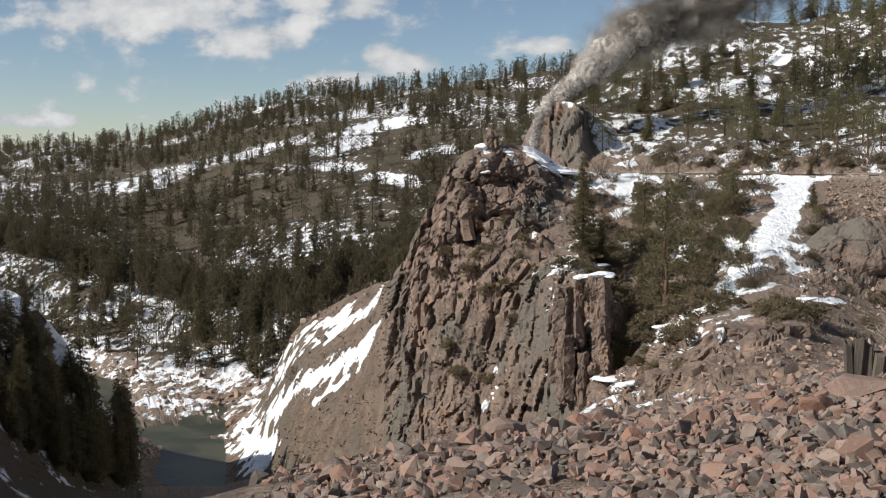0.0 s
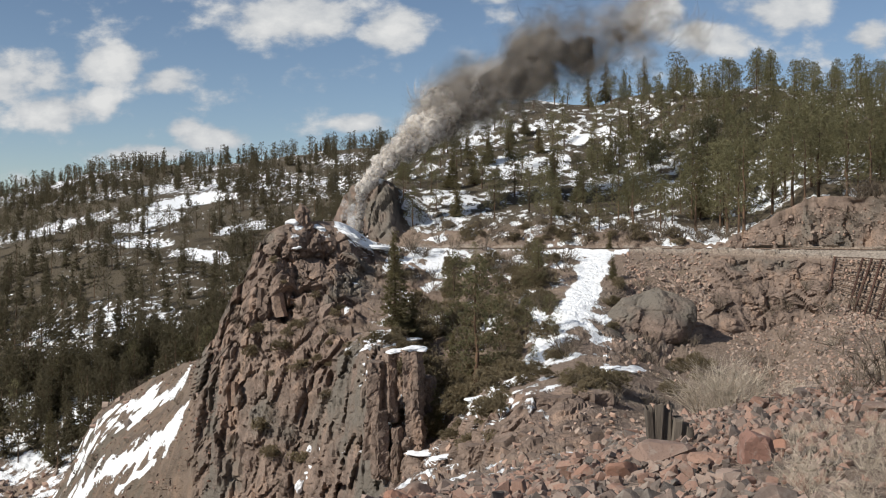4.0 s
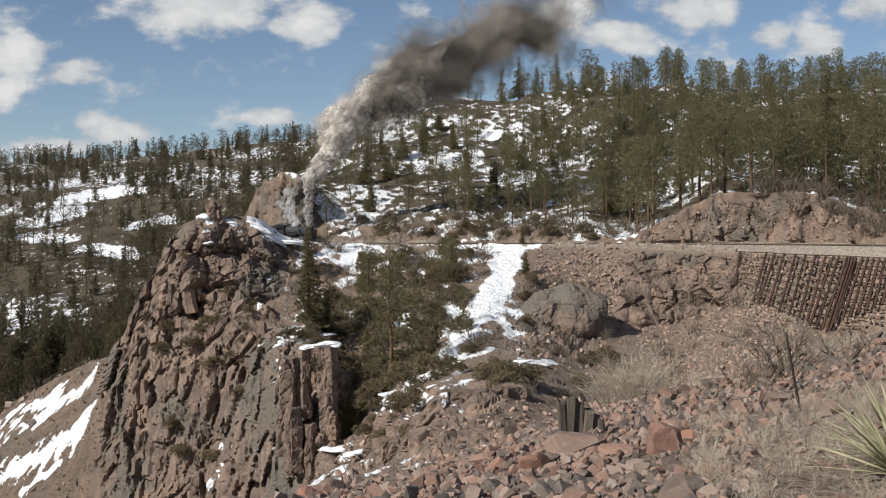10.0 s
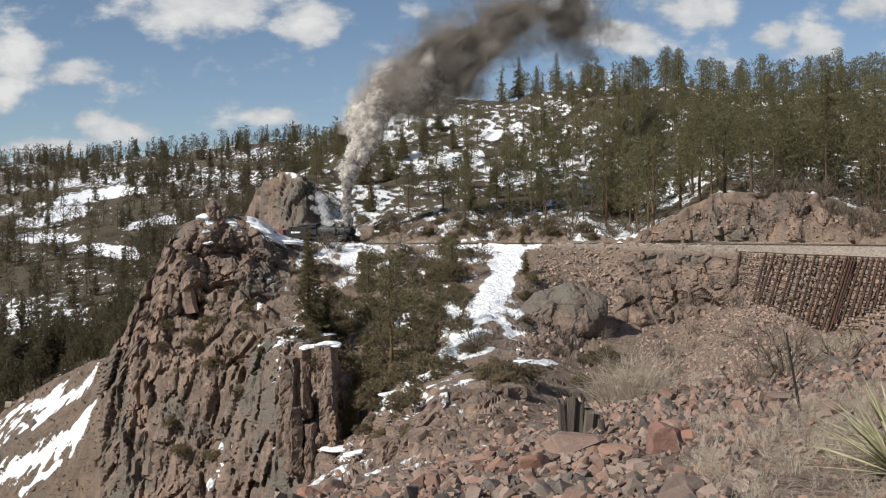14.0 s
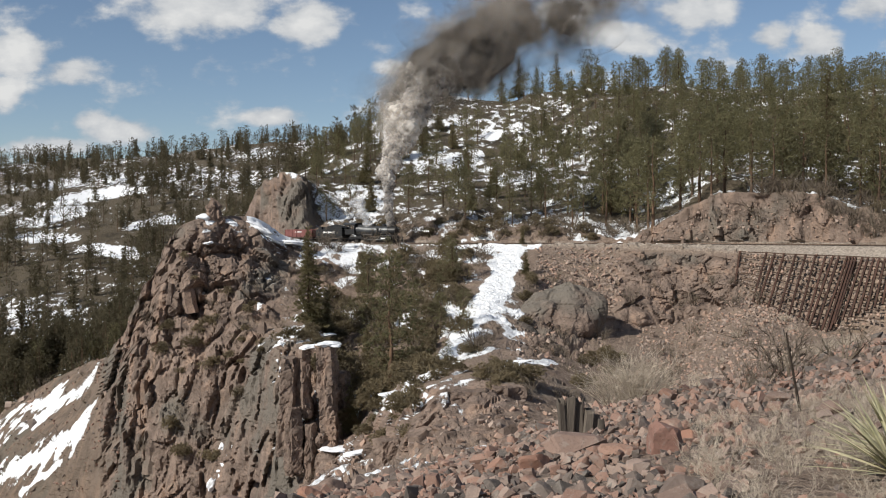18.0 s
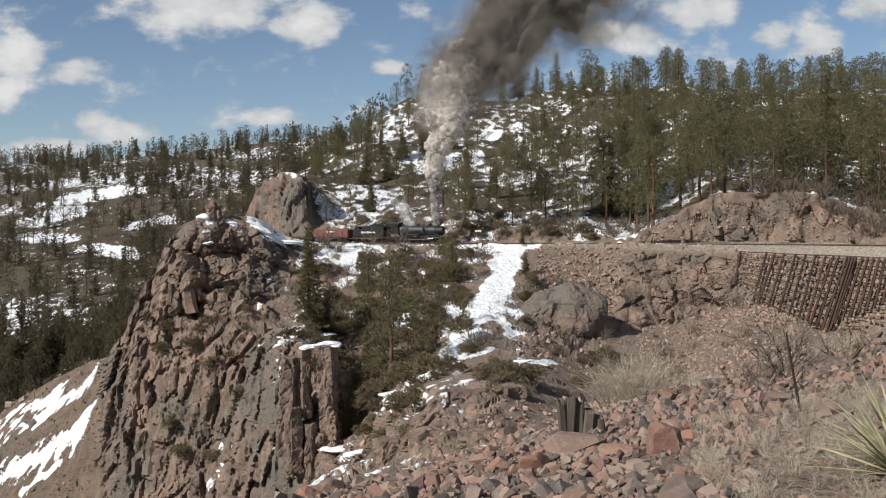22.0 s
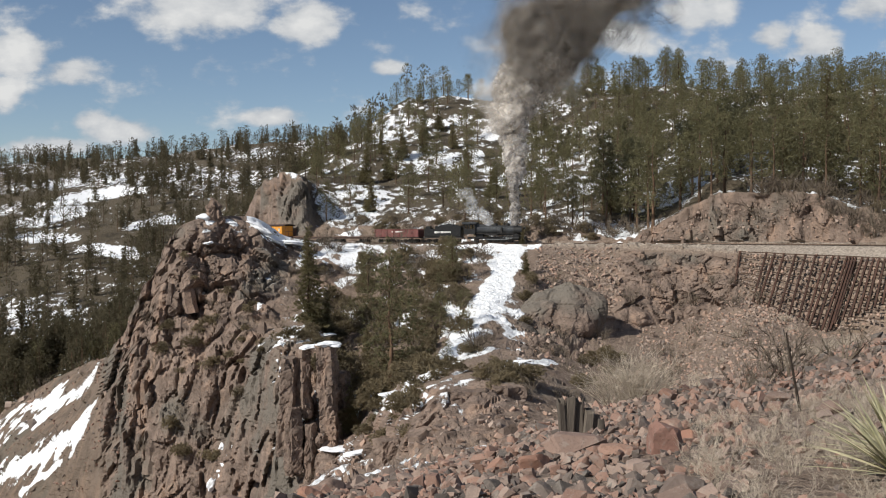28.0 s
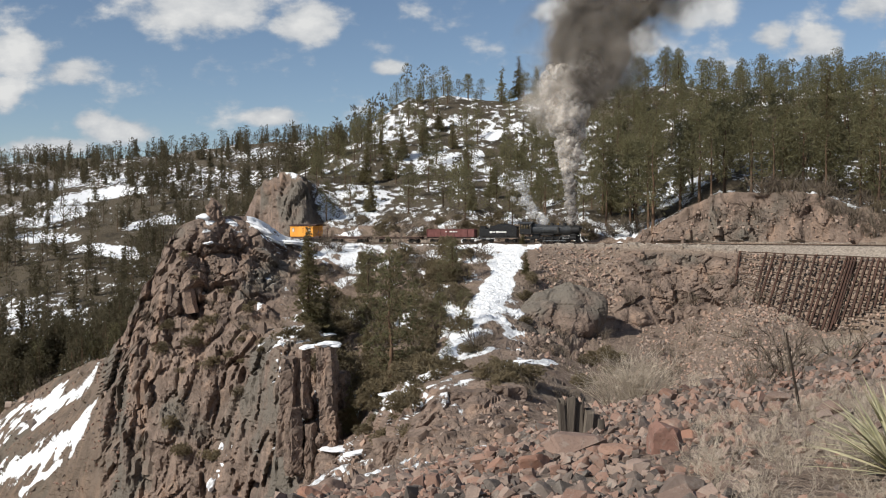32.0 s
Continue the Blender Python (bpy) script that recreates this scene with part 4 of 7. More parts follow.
def far_woods():
    rnd = random.Random(23)
    places, tries = [], 0
    while len(places) < 2300 and tries < 40000:
        tries += 1
        b, band = rnd.uniform(-39.5, -3.0), rnd.choice([14.2 + 1.8 * rnd.random(), 16 + rnd.random(), 17 + rnd.random(), 17.3 + 0.9 * rnd.random()])
        p, snow = grid_place(b, band)
        if snow > 0.62 and rnd.random() < 0.88:
            continue
        places.append(p)
    while len(places) < 2600:
        places.append(grid_place(rnd.uniform(-39.5, -20.0), rnd.uniform(15.9, 18.2))[0])
    more = 0
    while more < 380:
        p, snow = grid_place(rnd.uniform(-39, -14.5), rnd.uniform(10.4, 15.0))
        if p[2] > -62.5 and not (snow > 0.75 and rnd.random() < 0.6):
            places.append(p)
            more += 1
    joined_woods("far_woods", "dense conifer woods on the snowy far hillside", places, 29, (8.5, 15), M_FAR)
    rnd = random.Random(31)
    places = []
    while len(places) < 170:
        b, band = rnd.uniform(-5.0, 27.0), rnd.uniform(12.6, 14.3)
        if b < 3 and (band < 13.8 or rnd.random() < 0.6):
            continue
        places.append(grid_place(b, band)[0])
    joined_woods("hilltop_woods", "conifer woods on the crest of the snowy hill", places, 37, (7, 11), M_PINE)


def valley_trees():
    rnd = random.Random(43)
    for _ in range(80):
        b = rnd.uniform(-39.5, -31.5)
        p, _s = grid_place(b, rnd.uniform(5.4, 7.5))
        plant(rnd.choice([4, 5, 7, 4, 7]), p[0], p[1], rnd.uniform(9, 15), rnd=rnd)
    for _ in range(34):
        b = rnd.uniform(-33, -15)
        p, snow = grid_place(b, rnd.uniform(10.9, 14.5))
        if p[2] < -63 or p[2] > -28:
            continue
        plant(rnd.choice([4, 5, 7, 0, 3]), p[0], p[1], rnd.uniform(8, 14), rnd=rnd)


def slope_trees():
    rnd = random.Random(47)
    for _ in range(12):
        p, snow = grid_place(rnd.uniform(-7.2, 1.6), rnd.uniform(6.4, 7.95))
        plant(rnd.choice([0, 2, 3, 5, 6, 8, 9]), p[0], p[1], rnd.uniform(3.0, 6.0), rnd=rnd)


hill_trees()
slope_trees()
far_woods()
valley_trees()
for model, x, y, h in SINGLE_TREES:
    plant(model, x, y, h)


# ---- railway ----
def railway():
    track = tagged(new("railway_track"), "narrow-gauge railway track on a gravel bench", "track", kind="structure")
    for side in (-0.49, 0.49):
        bm = bmesh.new()
        ring = []
        for s in np.arange(20, TRACK_S[-1] - 2, 1.5):
            p, a = on_track(s)
            n = Vector((-math.sin(a), math.cos(a), 0))
            c = p + n * side
            ring.append([bm.verts.new(c + n * dx + Vector((0, 0, dz))) for dx, dz in ((-0.06, -0.14), (0.06, -0.14), (0.035, 0), (-0.035, 0))])
        for r0, r1 in zip(ring, ring[1:]):
            for k in range(4):
                bm.faces.new((r0[k], r0[(k + 1) % 4], r1[(k + 1) % 4], r1[k]))
        part("rail", bm, M_STEEL, track)
    tie = bmesh.new()
    box(tie, (0.2, 1.9, 0.16), (0, 0, -0.2), bevel=0.015)
    first = part("tie", tie, M_TIE, track)
    s = 40.0
    while s < 205:
        p, a = on_track(s)
        ob = bpy.data.objects.new("tie", first.data)
        scene.collection.objects.link(ob)
        ob.parent = track
        ob.matrix_basis = Matrix.Translation(p) @ Matrix.Rotation(a + random.gauss(0, 0.01), 4, "Z")
        s += 0.62
    first.matrix_basis = Matrix.Translation(on_track(39.4)[0]) @ Matrix.Rotation(on_track(39.4)[1], 4, "Z")


railway()


# ---- the train ----
M_BLACK = plain("black_enamel", (0.010, 0.010, 0.011), (0.030, 0.029, 0.028), 2.5, 0.42, 0.0, 0.1)
M_BOILER = plain("graphite_jacket", (0.045, 0.047, 0.050), (0.095, 0.098, 0.10), 1.5, 0.38, 0.5, 0.1)
M_IRON = plain("oily_iron", (0.025, 0.023, 0.022), (0.085, 0.078, 0.07), 4, 0.5, 0.5)
M_BRIGHT = plain("bright_steel", (0.30, 0.30, 0.30), (0.5, 0.5, 0.49), 4, 0.3, 0.9)
M_COAL = plain("coal", (0.006, 0.006, 0.006), (0.03, 0.03, 0.03), 5, 0.5, bump=1.0, distance=0.2)
M_WHITE = plain("white_lettering", (0.66, 0.65, 0.62), (0.82, 0.81, 0.78), 3, 0.6)
M_RED = plain("oxide_red_paint", (0.125, 0.048, 0.044), (0.215, 0.085, 0.076), 1.6, 0.7, vary=0.1)
M_DECK = plain("weathered_deck", (0.12, 0.075, 0.055), (0.24, 0.155, 0.115), 2.5, 0.9)
M_YELLOW = plain("orange_yellow_paint", (0.60, 0.25, 0.035), (0.74, 0.34, 0.06), 1.2, 0.55)
M_BROWN = plain("dark_brown_paint", (0.035, 0.022, 0.018), (0.085, 0.05, 0.04), 2, 0.7)
M_GLASS = Nodes("lamp_glass").done((0.6, 0.6, 0.55), 0.08, spec=0.8)
GAUGE = 0.914


def wheelset(name, radius, parent, x, material, spokes=0, weight=False):
    """Two wheels on an axle along y."""
    bm = bmesh.new()
    for y in (-GAUGE / 2, GAUGE / 2):
        s = 1 if y > 0 else -1
        rod(bm, (0, y - 0.05, 0), (0, y + 0.05, 0), radius, radius, 22)
        rod(bm, (0, y - s * 0.07, 0), (0, y - s * 0.04, 0), radius + 0.03, radius + 0.03, 22)
        rod(bm, (0, y + s * 0.05, 0), (0, y + s * 0.09, 0), radius * 0.28, radius * 0.24, 12)
        for k in range(spokes):
            a = 6.283 * k / spokes
            box(bm, (radius * 0.66, 0.03, 0.07), (math.cos(a) * radius * 0.55, y + s * 0.06, -math.sin(a) * radius * 0.55), Matrix.Rotation(a, 4, "Y"))
        if weight:
            box(bm, (0.62, 0.09, 0.26), (-0.16, s * 0.84, 0), bevel=0.04)
            rod(bm, (0, s * 0.6, 0), (0, s * 0.86, 0), 0.09, sides=10)
            rod(bm, (0.24, s * 0.82, 0), (0.24, s * 0.98, 0), 0.07, sides=10)
    rod(bm, (0, -0.55, 0), (0, 0.55, 0), 0.07, sides=10)
    ob = part(name, bm, material, parent)
    ob.location = (x, 0, radius)
    ob["spin"] = radius
    return ob


def truck(thing, x, base=1.32, radius=0.33):
    bm = bmesh.new()
    for s in (-1, 1):
        y = s * 0.72
        box(bm, (base + 0.35, 0.09, 0.10), (x, y, radius + 0.20), bevel=0.02)
        box(bm, (base * 0.55, 0.08, 0.09), (x, y, radius - 0.10), bevel=0.02)
        for e in (-1, 1):
            box(bm, (0.22, 0.16, 0.2), (x + e * base / 2, y + s * 0.03, radius), bevel=0.03)
            rod(bm, (x + e * base * 0.27, y, radius - 0.1), (x + e * base * 0.27, y, radius + 0.2), 0.04, sides=6)
        rod(bm, (x, y, radius - 0.08), (x, y, radius + 0.18), 0.10, sides=10)
    box(bm, (0.3, 1.5, 0.16), (x, 0, radius + 0.16), bevel=0.02)
    part("truck_frame", bm, M_IRON, thing)
    for e in (-1, 1):
        wheelset("wheelset", radius, thing, x + e * base / 2, M_IRON)


def coupler(thing, x, s):
    bm = bmesh.new()
    box(bm, (0.45, 0.14, 0.16), (x + s * 0.2, 0, 0.66), bevel=0.02)
    box(bm, (0.2, 0.26, 0.24), (x + s * 0.42, 0, 0.66), bevel=0.05)
    part("coupler", bm, M_IRON, thing)


def letter_bars(thing, y, z, x0, widths, height, name="lettering"):
    for s in (-1, 1):
        bm = bmesh.new()
        x = x0
        for w in widths:
            if w > 0:
                box(bm, (w, 0.012, height * (1.0 if w > 0.3 else 0.75)), (-s * (x + w / 2), s * y, z))
            x += abs(w)
        part(name, bm, M_WHITE, thing, "faded white painted lettering, worn")


def locomotive():
    e = tagged(new("steam_locomotive"), "black narrow-gauge steam locomotive with graphite boiler, under steam on the track", "locomotive", "train on the bench")
    # origin: rail level under the stack; forward is +x
    bm = bmesh.new()
    prof = [(1.15, 0.78), (-0.2, 0.78), (-0.2, 0.80), (-5.0, 0.86), (-6.2, 0.96), (-7.1, 0.96)]
    for (x0, r0), (x1, r1) in zip(prof, prof[1:]):
        rod(bm, (x1, 0, 2.12 + (r1 - 0.78)), (x0, 0, 2.12 + (r0 - 0.78)), r1, r0, 28) if x0 > x1 else None
    part("boiler", bm, M_BOILER, e, smooth=False)
    bm = bmesh.new()
    for x in (-0.25, -1.7, -3.2, -4.7):
        rod(bm, (x - 0.04, 0, 2.14), (x + 0.04, 0, 2.14), 0.865, sides=28)
    part("boiler_bands", bm, M_IRON, e)
    bm = bmesh.new()
    rod(bm, (-0.25, 0, 2.12), (1.2, 0, 2.12), 0.81, sides=28)
    rod(bm, (1.2, 0, 2.12), (1.30, 0, 2.12), 0.70, 0.5, 24)
    rod(bm, (1.30, 0, 2.12), (1.36, 0, 2.12), 0.12, sides=10)
    part("smokebox", bm, M_BLACK, e, "black smokebox with a round door")
    bm = bmesh.new()
    rod(bm, (0.2, 0, 2.8), (0.2, 0, 3.05), 0.36, 0.24, 20)
    rod(bm, (0.2, 0, 3.05), (0.2, 0, 3.62), 0.22, 0.26, 20)
    rod(bm, (0.2, 0, 3.62), (0.2, 0, 3.72), 0.31, 0.30, 20)
    part("stack", bm, M_BLACK, e)
    for name, x, r, h in (("sand_dome", -1.35, 0.40, 0.42), ("steam_dome", -3.5, 0.40, 0.45)):
        bm = bmesh.new()
        rod(bm, (x, 0, 2.75), (x, 0, 2.95 + h * 0.5), r * 1.1, r, 20)
        rod(bm, (x, 0, 2.95 + h * 0.5), (x, 0, 2.95 + h), r, r * 0.45, 20)
        part(name, bm, M_BLACK, e)
    bm = bmesh.new()
    rod(bm, (-2.45, 0, 2.95), (-2.45, 0, 3.12), 0.05, sides=8)
    rod(bm, (-2.45, 0, 3.12), (-2.45, 0, 3.4), 0.19, 0.07, 14)
    box(bm, (0.06, 0.5, 0.05), (-2.45, 0, 3.42))
    part("bell", bm, plain("brass", (0.20, 0.13, 0.05), (0.32, 0.22, 0.09), 5, 0.6, 0.6), e, "small brass bell in a yoke")
    bm = bmesh.new()
    rod(bm, (1.22, 0, 2.55), (1.66, 0, 2.55), 0.22, 0.24, 16)
    box(bm, (0.4, 0.3, 0.08), (1.42, 0, 2.3))
    light = part("headlight", bm, M_BLACK, e)
    bm = bmesh.new()
    rod(bm, (1.665, 0, 2.55), (1.68, 0, 2.55), 0.19, sides=16)
    part("headlight_glass", bm, M_GLASS, light, "clear round glass")
    # cab
    bm = bmesh.new()
    for s in (-1, 1):
        box(bm, (2.0, 0.04, 0.95), (-7.9, s * 1.22, 1.95), bevel=0.01)
        box(bm, (2.0, 0.04, 0.16), (-7.9, s * 1.22, 3.18), bevel=0.01)
        for x in (-6.98, -7.9, -8.82):
            box(bm, (0.16, 0.04, 0.7), (x, s * 1.22, 2.77))
    box(bm, (0.05, 2.44, 1.9), (-6.93, 0, 2.3))
    part("cab", bm, M_BLACK, e)
    bm = bmesh.new()
    ring = []
    for k in range(9):
        a = math.pi * (k / 8)
        ring.append((1.38 * math.cos(a), 3.24 + 0.32 * math.sin(a)))
    vs = [[bm.verts.new((x, y, z + dz)) for y, z in ring] for x in (-6.7, -9.25) for dz in (0, 0.05)]
    for k in range(8):
        bm.faces.new((vs[0][k], vs[0][k + 1], vs[2][k + 1], vs[2][k]))
        bm.faces.new((vs[1][k + 1], vs[1][k], vs[3][k], vs[3][k + 1]))
        for q, w in ((0, 1), (2, 3)):
            bm.faces.new((vs[q][k + 1], vs[q][k], vs[w][k], vs[w][k + 1]))
    part("cab_roof", bm, M_BOILER, e, "curved grey cab roof")
    letter_bars(e, 1.245, 2.05, 7.35, (0.28, -0.1, 0.28, -0.1, 0.28), 0.42, "number_bars")
    # frame, running boards, cylinders
    bm = bmesh.new()
    for s in (-1, 1):
        box(bm, (9.6, 0.10, 0.42), (-3.6, s * 0.66, 0.86), bevel=0.02)
    box(bm, (0.25, 2.3, 0.35), (1.75, 0, 0.85), bevel=0.03)
    box(bm, (1.4, 1.9, 0.10), (1.2, 0, 1.12), bevel=0.02)
    part("frame", bm, M_BLACK, e)
    for s in (-1, 1):
        bm = bmesh.new()
        box(bm, (7.0, 0.36, 0.06), (-3.3, s * 1.05, 1.62), bevel=0.01)
        box(bm, (1.0, 0.36, 0.05), (0.75, s * 1.05, 1.36), Matrix.Rotation(0.5, 4, "Y"))
        part("running_board", bm, M_IRON, e)
        bm = bmesh.new()
        rod(bm, (-0.35, s * 1.02, 0.78), (0.75, s * 1.02, 0.78), 0.34, sides=20)
        rod(bm, (-0.3, s * 0.95, 1.28), (0.7, s * 0.95, 1.28), 0.22, sides=16)
        box(bm, (0.9, 0.5, 0.5), (0.2, s * 0.8, 1.0))
        part("cylinder", bm, M_BLACK, e)
        bm = bmesh.new()
        rod(bm, (-0.35, s * 1.02, 0.78), (-1.5, s * 1.02, 0.72), 0.05, sides=8)
        box(bm, (1.25, 0.10, 0.09), (-0.95, s * 1.02, 0.98), bevel=0.01)
        box(bm, (0.25, 0.16, 0.34), (-1.45, s * 1.02, 0.78), bevel=0.02)
        rod(bm, (-1.5, s * 1.12, 1.35), (-0.4, s * 1.0, 1.28), 0.035, sides=6)
        rod(bm, (-1.5, s * 1.12, 1.38), (-2.1, s * 1.12, 0.75), 0.035, sides=6)
        part("crosshead", bm, M_BRIGHT, e, "bright steel crosshead and valve gear")
        bm = bmesh.new()
        rod(bm, (-5.3, s * 0.98, 1.42), (-3.1, s * 0.98, 1.42), 0.20, sides=14)
        part("air_tank", bm, M_BLACK, e)
        bm = bmesh.new()
        rod(bm, (-6.6, s * 0.93, 2.62), (-0.2, s * 0.84, 2.5), 0.025, sides=6)
        for x in (-0.6, -2.2, -3.8, -5.4):
            rod(bm, (x, s * 0.8, 2.45), (x, s * 0.9, 2.53), 0.02, sides=5)
        part("handrail", bm, M_BRIGHT, e)
    bm = bmesh.new()
    rod(bm, (-2.3, -0.95, 1.72), (-2.3, -0.95, 2.25), 0.17, sides=12)
    rod(bm, (-2.3, -0.95, 2.3), (-2.3, -0.95, 2.7), 0.15, sides=12)
    part("air_pump", bm, M_IRON, e)
    # pilot
    bm = bmesh.new()
    rod(bm, (2.1, -0.95, 0.13), (2.55, 0, 0.13), 0.05, sides=6)
    rod(bm, (2.1, 0.95, 0.13), (2.55, 0, 0.13), 0.05, sides=6)
    pilot = part("pilot", bm, M_BLACK, e, "slatted black cowcatcher")
    for k in range(-5, 6):
        bm = bmesh.new()
        rod(bm, (1.85, k * 0.2, 0.72), (2.55 - 0.45 * abs(k) / 5, k * 0.17, 0.14), 0.035, sides=5)
        part("pilot_slat", bm, M_BLACK, pilot)
    coupler(e, 1.95, 1)
    bm = bmesh.new()
    box(bm, (1.3, 1.6, 0.9), (-6.2, 0, 1.25), bevel=0.05)
    part("firebox", bm, M_BLACK, e)
    wheelset("pilot_wheelset", 0.36, e, 0.95, M_IRON)
    drivers = [wheelset("driving_wheelset", 0.56, e, x, M_IRON, 8, True) for x in (-0.95, -2.2, -3.45, -4.7)]
    wheelset("trailing_wheelset", 0.36, e, -6.9, M_IRON)
    rods = []
    for s in (-1, 1):
        bm = bmesh.new()
        box(bm, (3.9, 0.06, 0.12), (0, 0, 0), bevel=0.02)
        for x in (-1.875, -0.625, 0.625, 1.875):
            rod(bm, (x, -0.05, 0), (x, 0.05, 0), 0.12, sides=12)
        ob = part("coupling_rod", bm, M_BRIGHT, e, "bright steel coupling rod")
        ob.location = (-2.825, s * 0.92, 0.56)
        rods.append(ob)
    return e, rods


def tender():
    t = tagged(new("tender"), "black tender heaped with coal, white lettering on its side", "tender", "train on the bench")
    bm = bmesh.new()
    box(bm, (6.9, 2.3, 0.28), (0, 0, 0.92), bevel=0.03)
    part("underframe", bm, M_IRON, t)
    bm = bmesh.new()
    box(bm, (6.6, 2.5, 1.35), (0, 0, 1.75), bevel=0.08)
    for s in (-1, 1):
        box(bm, (4.6, 0.06, 0.55), (0.95, s * 1.2, 2.65), bevel=0.02)
        for x in (-2.6, -1.3, 0, 1.3, 2.6):
            box(bm, (0.05, 0.02, 1.2), (x, s * 1.255, 1.75))
    box(bm, (0.06, 2.4, 0.55), (-1.35, 0, 2.65), bevel=0.02)
    part("tank", bm, M_BLACK, t)
    bm = bmesh.new()
    bmesh.ops.create_grid(bm, x_segments=18, y_segments=10, size=1, matrix=Matrix.Translation((0.95, 0, 2.72)) @ Matrix.Diagonal((2.25, 1.16, 1, 1)))
    rnd = random.Random(3)
    for v in bm.verts:
        fx, fy = 1 - ((v.co.x - 0.95) / 2.3) ** 2, 1 - (v.co.y / 1.25) ** 2
        v.co.z += 0.55 * max(0, fx) * max(0, fy) + rnd.uniform(-0.08, 0.08)
    part("coal_load", bm, M_COAL, t, "heaped black coal")
    bm = bmesh.new()
    rod(bm, (-2.3, 0, 2.4), (-2.3, 0, 2.62), 0.34, sides=16)
    part("water_hatch", bm, M_BLACK, t)
    bm = bmesh.new()
    box(bm, (0.9, 1.4, 0.5), (-2.75, 0, 2.65), bevel=0.03)
    part("tool_box", bm, M_BLACK, t)
    letter_bars(t, 1.262, 1.85, -1.45, (0.42, -0.08, 0.16, -0.06, 0.2, -0.22, 0.42, -0.08, 0.2, -0.06, 0.2, -0.06, 0.2, -0.06, 0.22, -0.06, 0.2), 0.36)
    truck(t, 2.05), truck(t, -2.05)
    coupler(t, -3.4, -1), coupler(t, 3.3, 1)
    return t


def gondola():
    g = tagged(new("gondola_car"), "oxide-red steel gondola car with faded white marks", "railway car", "train on the bench")
    bm = bmesh.new()
    box(bm, (8.6, 2.1, 0.26), (0, 0, 0.9), bevel=0.03)
    part("underframe", bm, M_BROWN, g)
    for s in (-1, 1):
        bm = bmesh.new()
        box(bm, (8.6, 0.08, 1.3), (0, s * 1.15, 1.7), bevel=0.02)
        part("side", bm, M_RED, g)
        for k in range(8):
            bm = bmesh.new()
            box(bm, (0.10, 0.09, 1.3), (-4.2 + 1.2 * k, s * 1.23, 1.7), bevel=0.02)
            part("stake", bm, M_RED, g)
        bm = bmesh.new()
        box(bm, (8.6, 0.14, 0.08), (0, s * 1.17, 2.38), bevel=0.02)
        part("top_rail", bm, M_RED, g)
    for s in (-1, 1):
        bm = bmesh.new()
        box(bm, (0.08, 2.3, 1.3), (s * 4.26, 0, 1.7), bevel=0.02)
        part("end", bm, M_RED, g)
    bm = bmesh.new()
    box(bm, (8.4, 2.2, 0.08), (0, 0, 1.08))
    part("deck", bm, M_DECK, g)
    letter_bars(g, 1.285, 1.95, -0.9, (0.26, -0.5, 0.5, -0.08, 0.4, -0.08, 0.3), 0.2)
    truck(g, 2.9), truck(g, -2.9)
    coupler(g, -4.3, -1), coupler(g, 4.3, 1)
    return g


def flat_car():
    f = tagged(new("flat_car"), "low weathered flat car with an empty wooden deck", "railway car", "train on the bench")
    bm = bmesh.new()
    for s in (-1, 1):
        box(bm, (8.7, 0.14, 0.3), (0, s * 1.0, 0.86), bevel=0.02)
    box(bm, (8.7, 0.6, 0.3), (0, 0, 0.84), bevel=0.02)
    part("sill", bm, M_BROWN, f)
    bm = bmesh.new()
    box(bm, (0.24, 2.3, 0.07), (0, 0, 0), bevel=0.01)
    plank = part("deck_plank", bm, M_DECK, f)
    plank.location = (-4.2, 0, 1.06)
    for k in range(1, 34):
        ob = bpy.data.objects.new("deck_plank", plank.data)
        scene.collection.objects.link(ob)
        ob.parent = f
        ob.location = (-4.2 + 0.255 * k, 0, 1.06 + random.uniform(-0.008, 0.008))
    for s in (-1, 1):
        for k in range(6):
            bm = bmesh.new()
            box(bm, (0.12, 0.08, 0.2), (-3.8 + 1.52 * k, s * 1.12, 0.92), bevel=0.02)
            part("stake_pocket", bm, M_IRON, f)
    truck(f, 2.9), truck(f, -2.9)
    coupler(f, -4.35, -1), coupler(f, 4.35, 1)
    return f


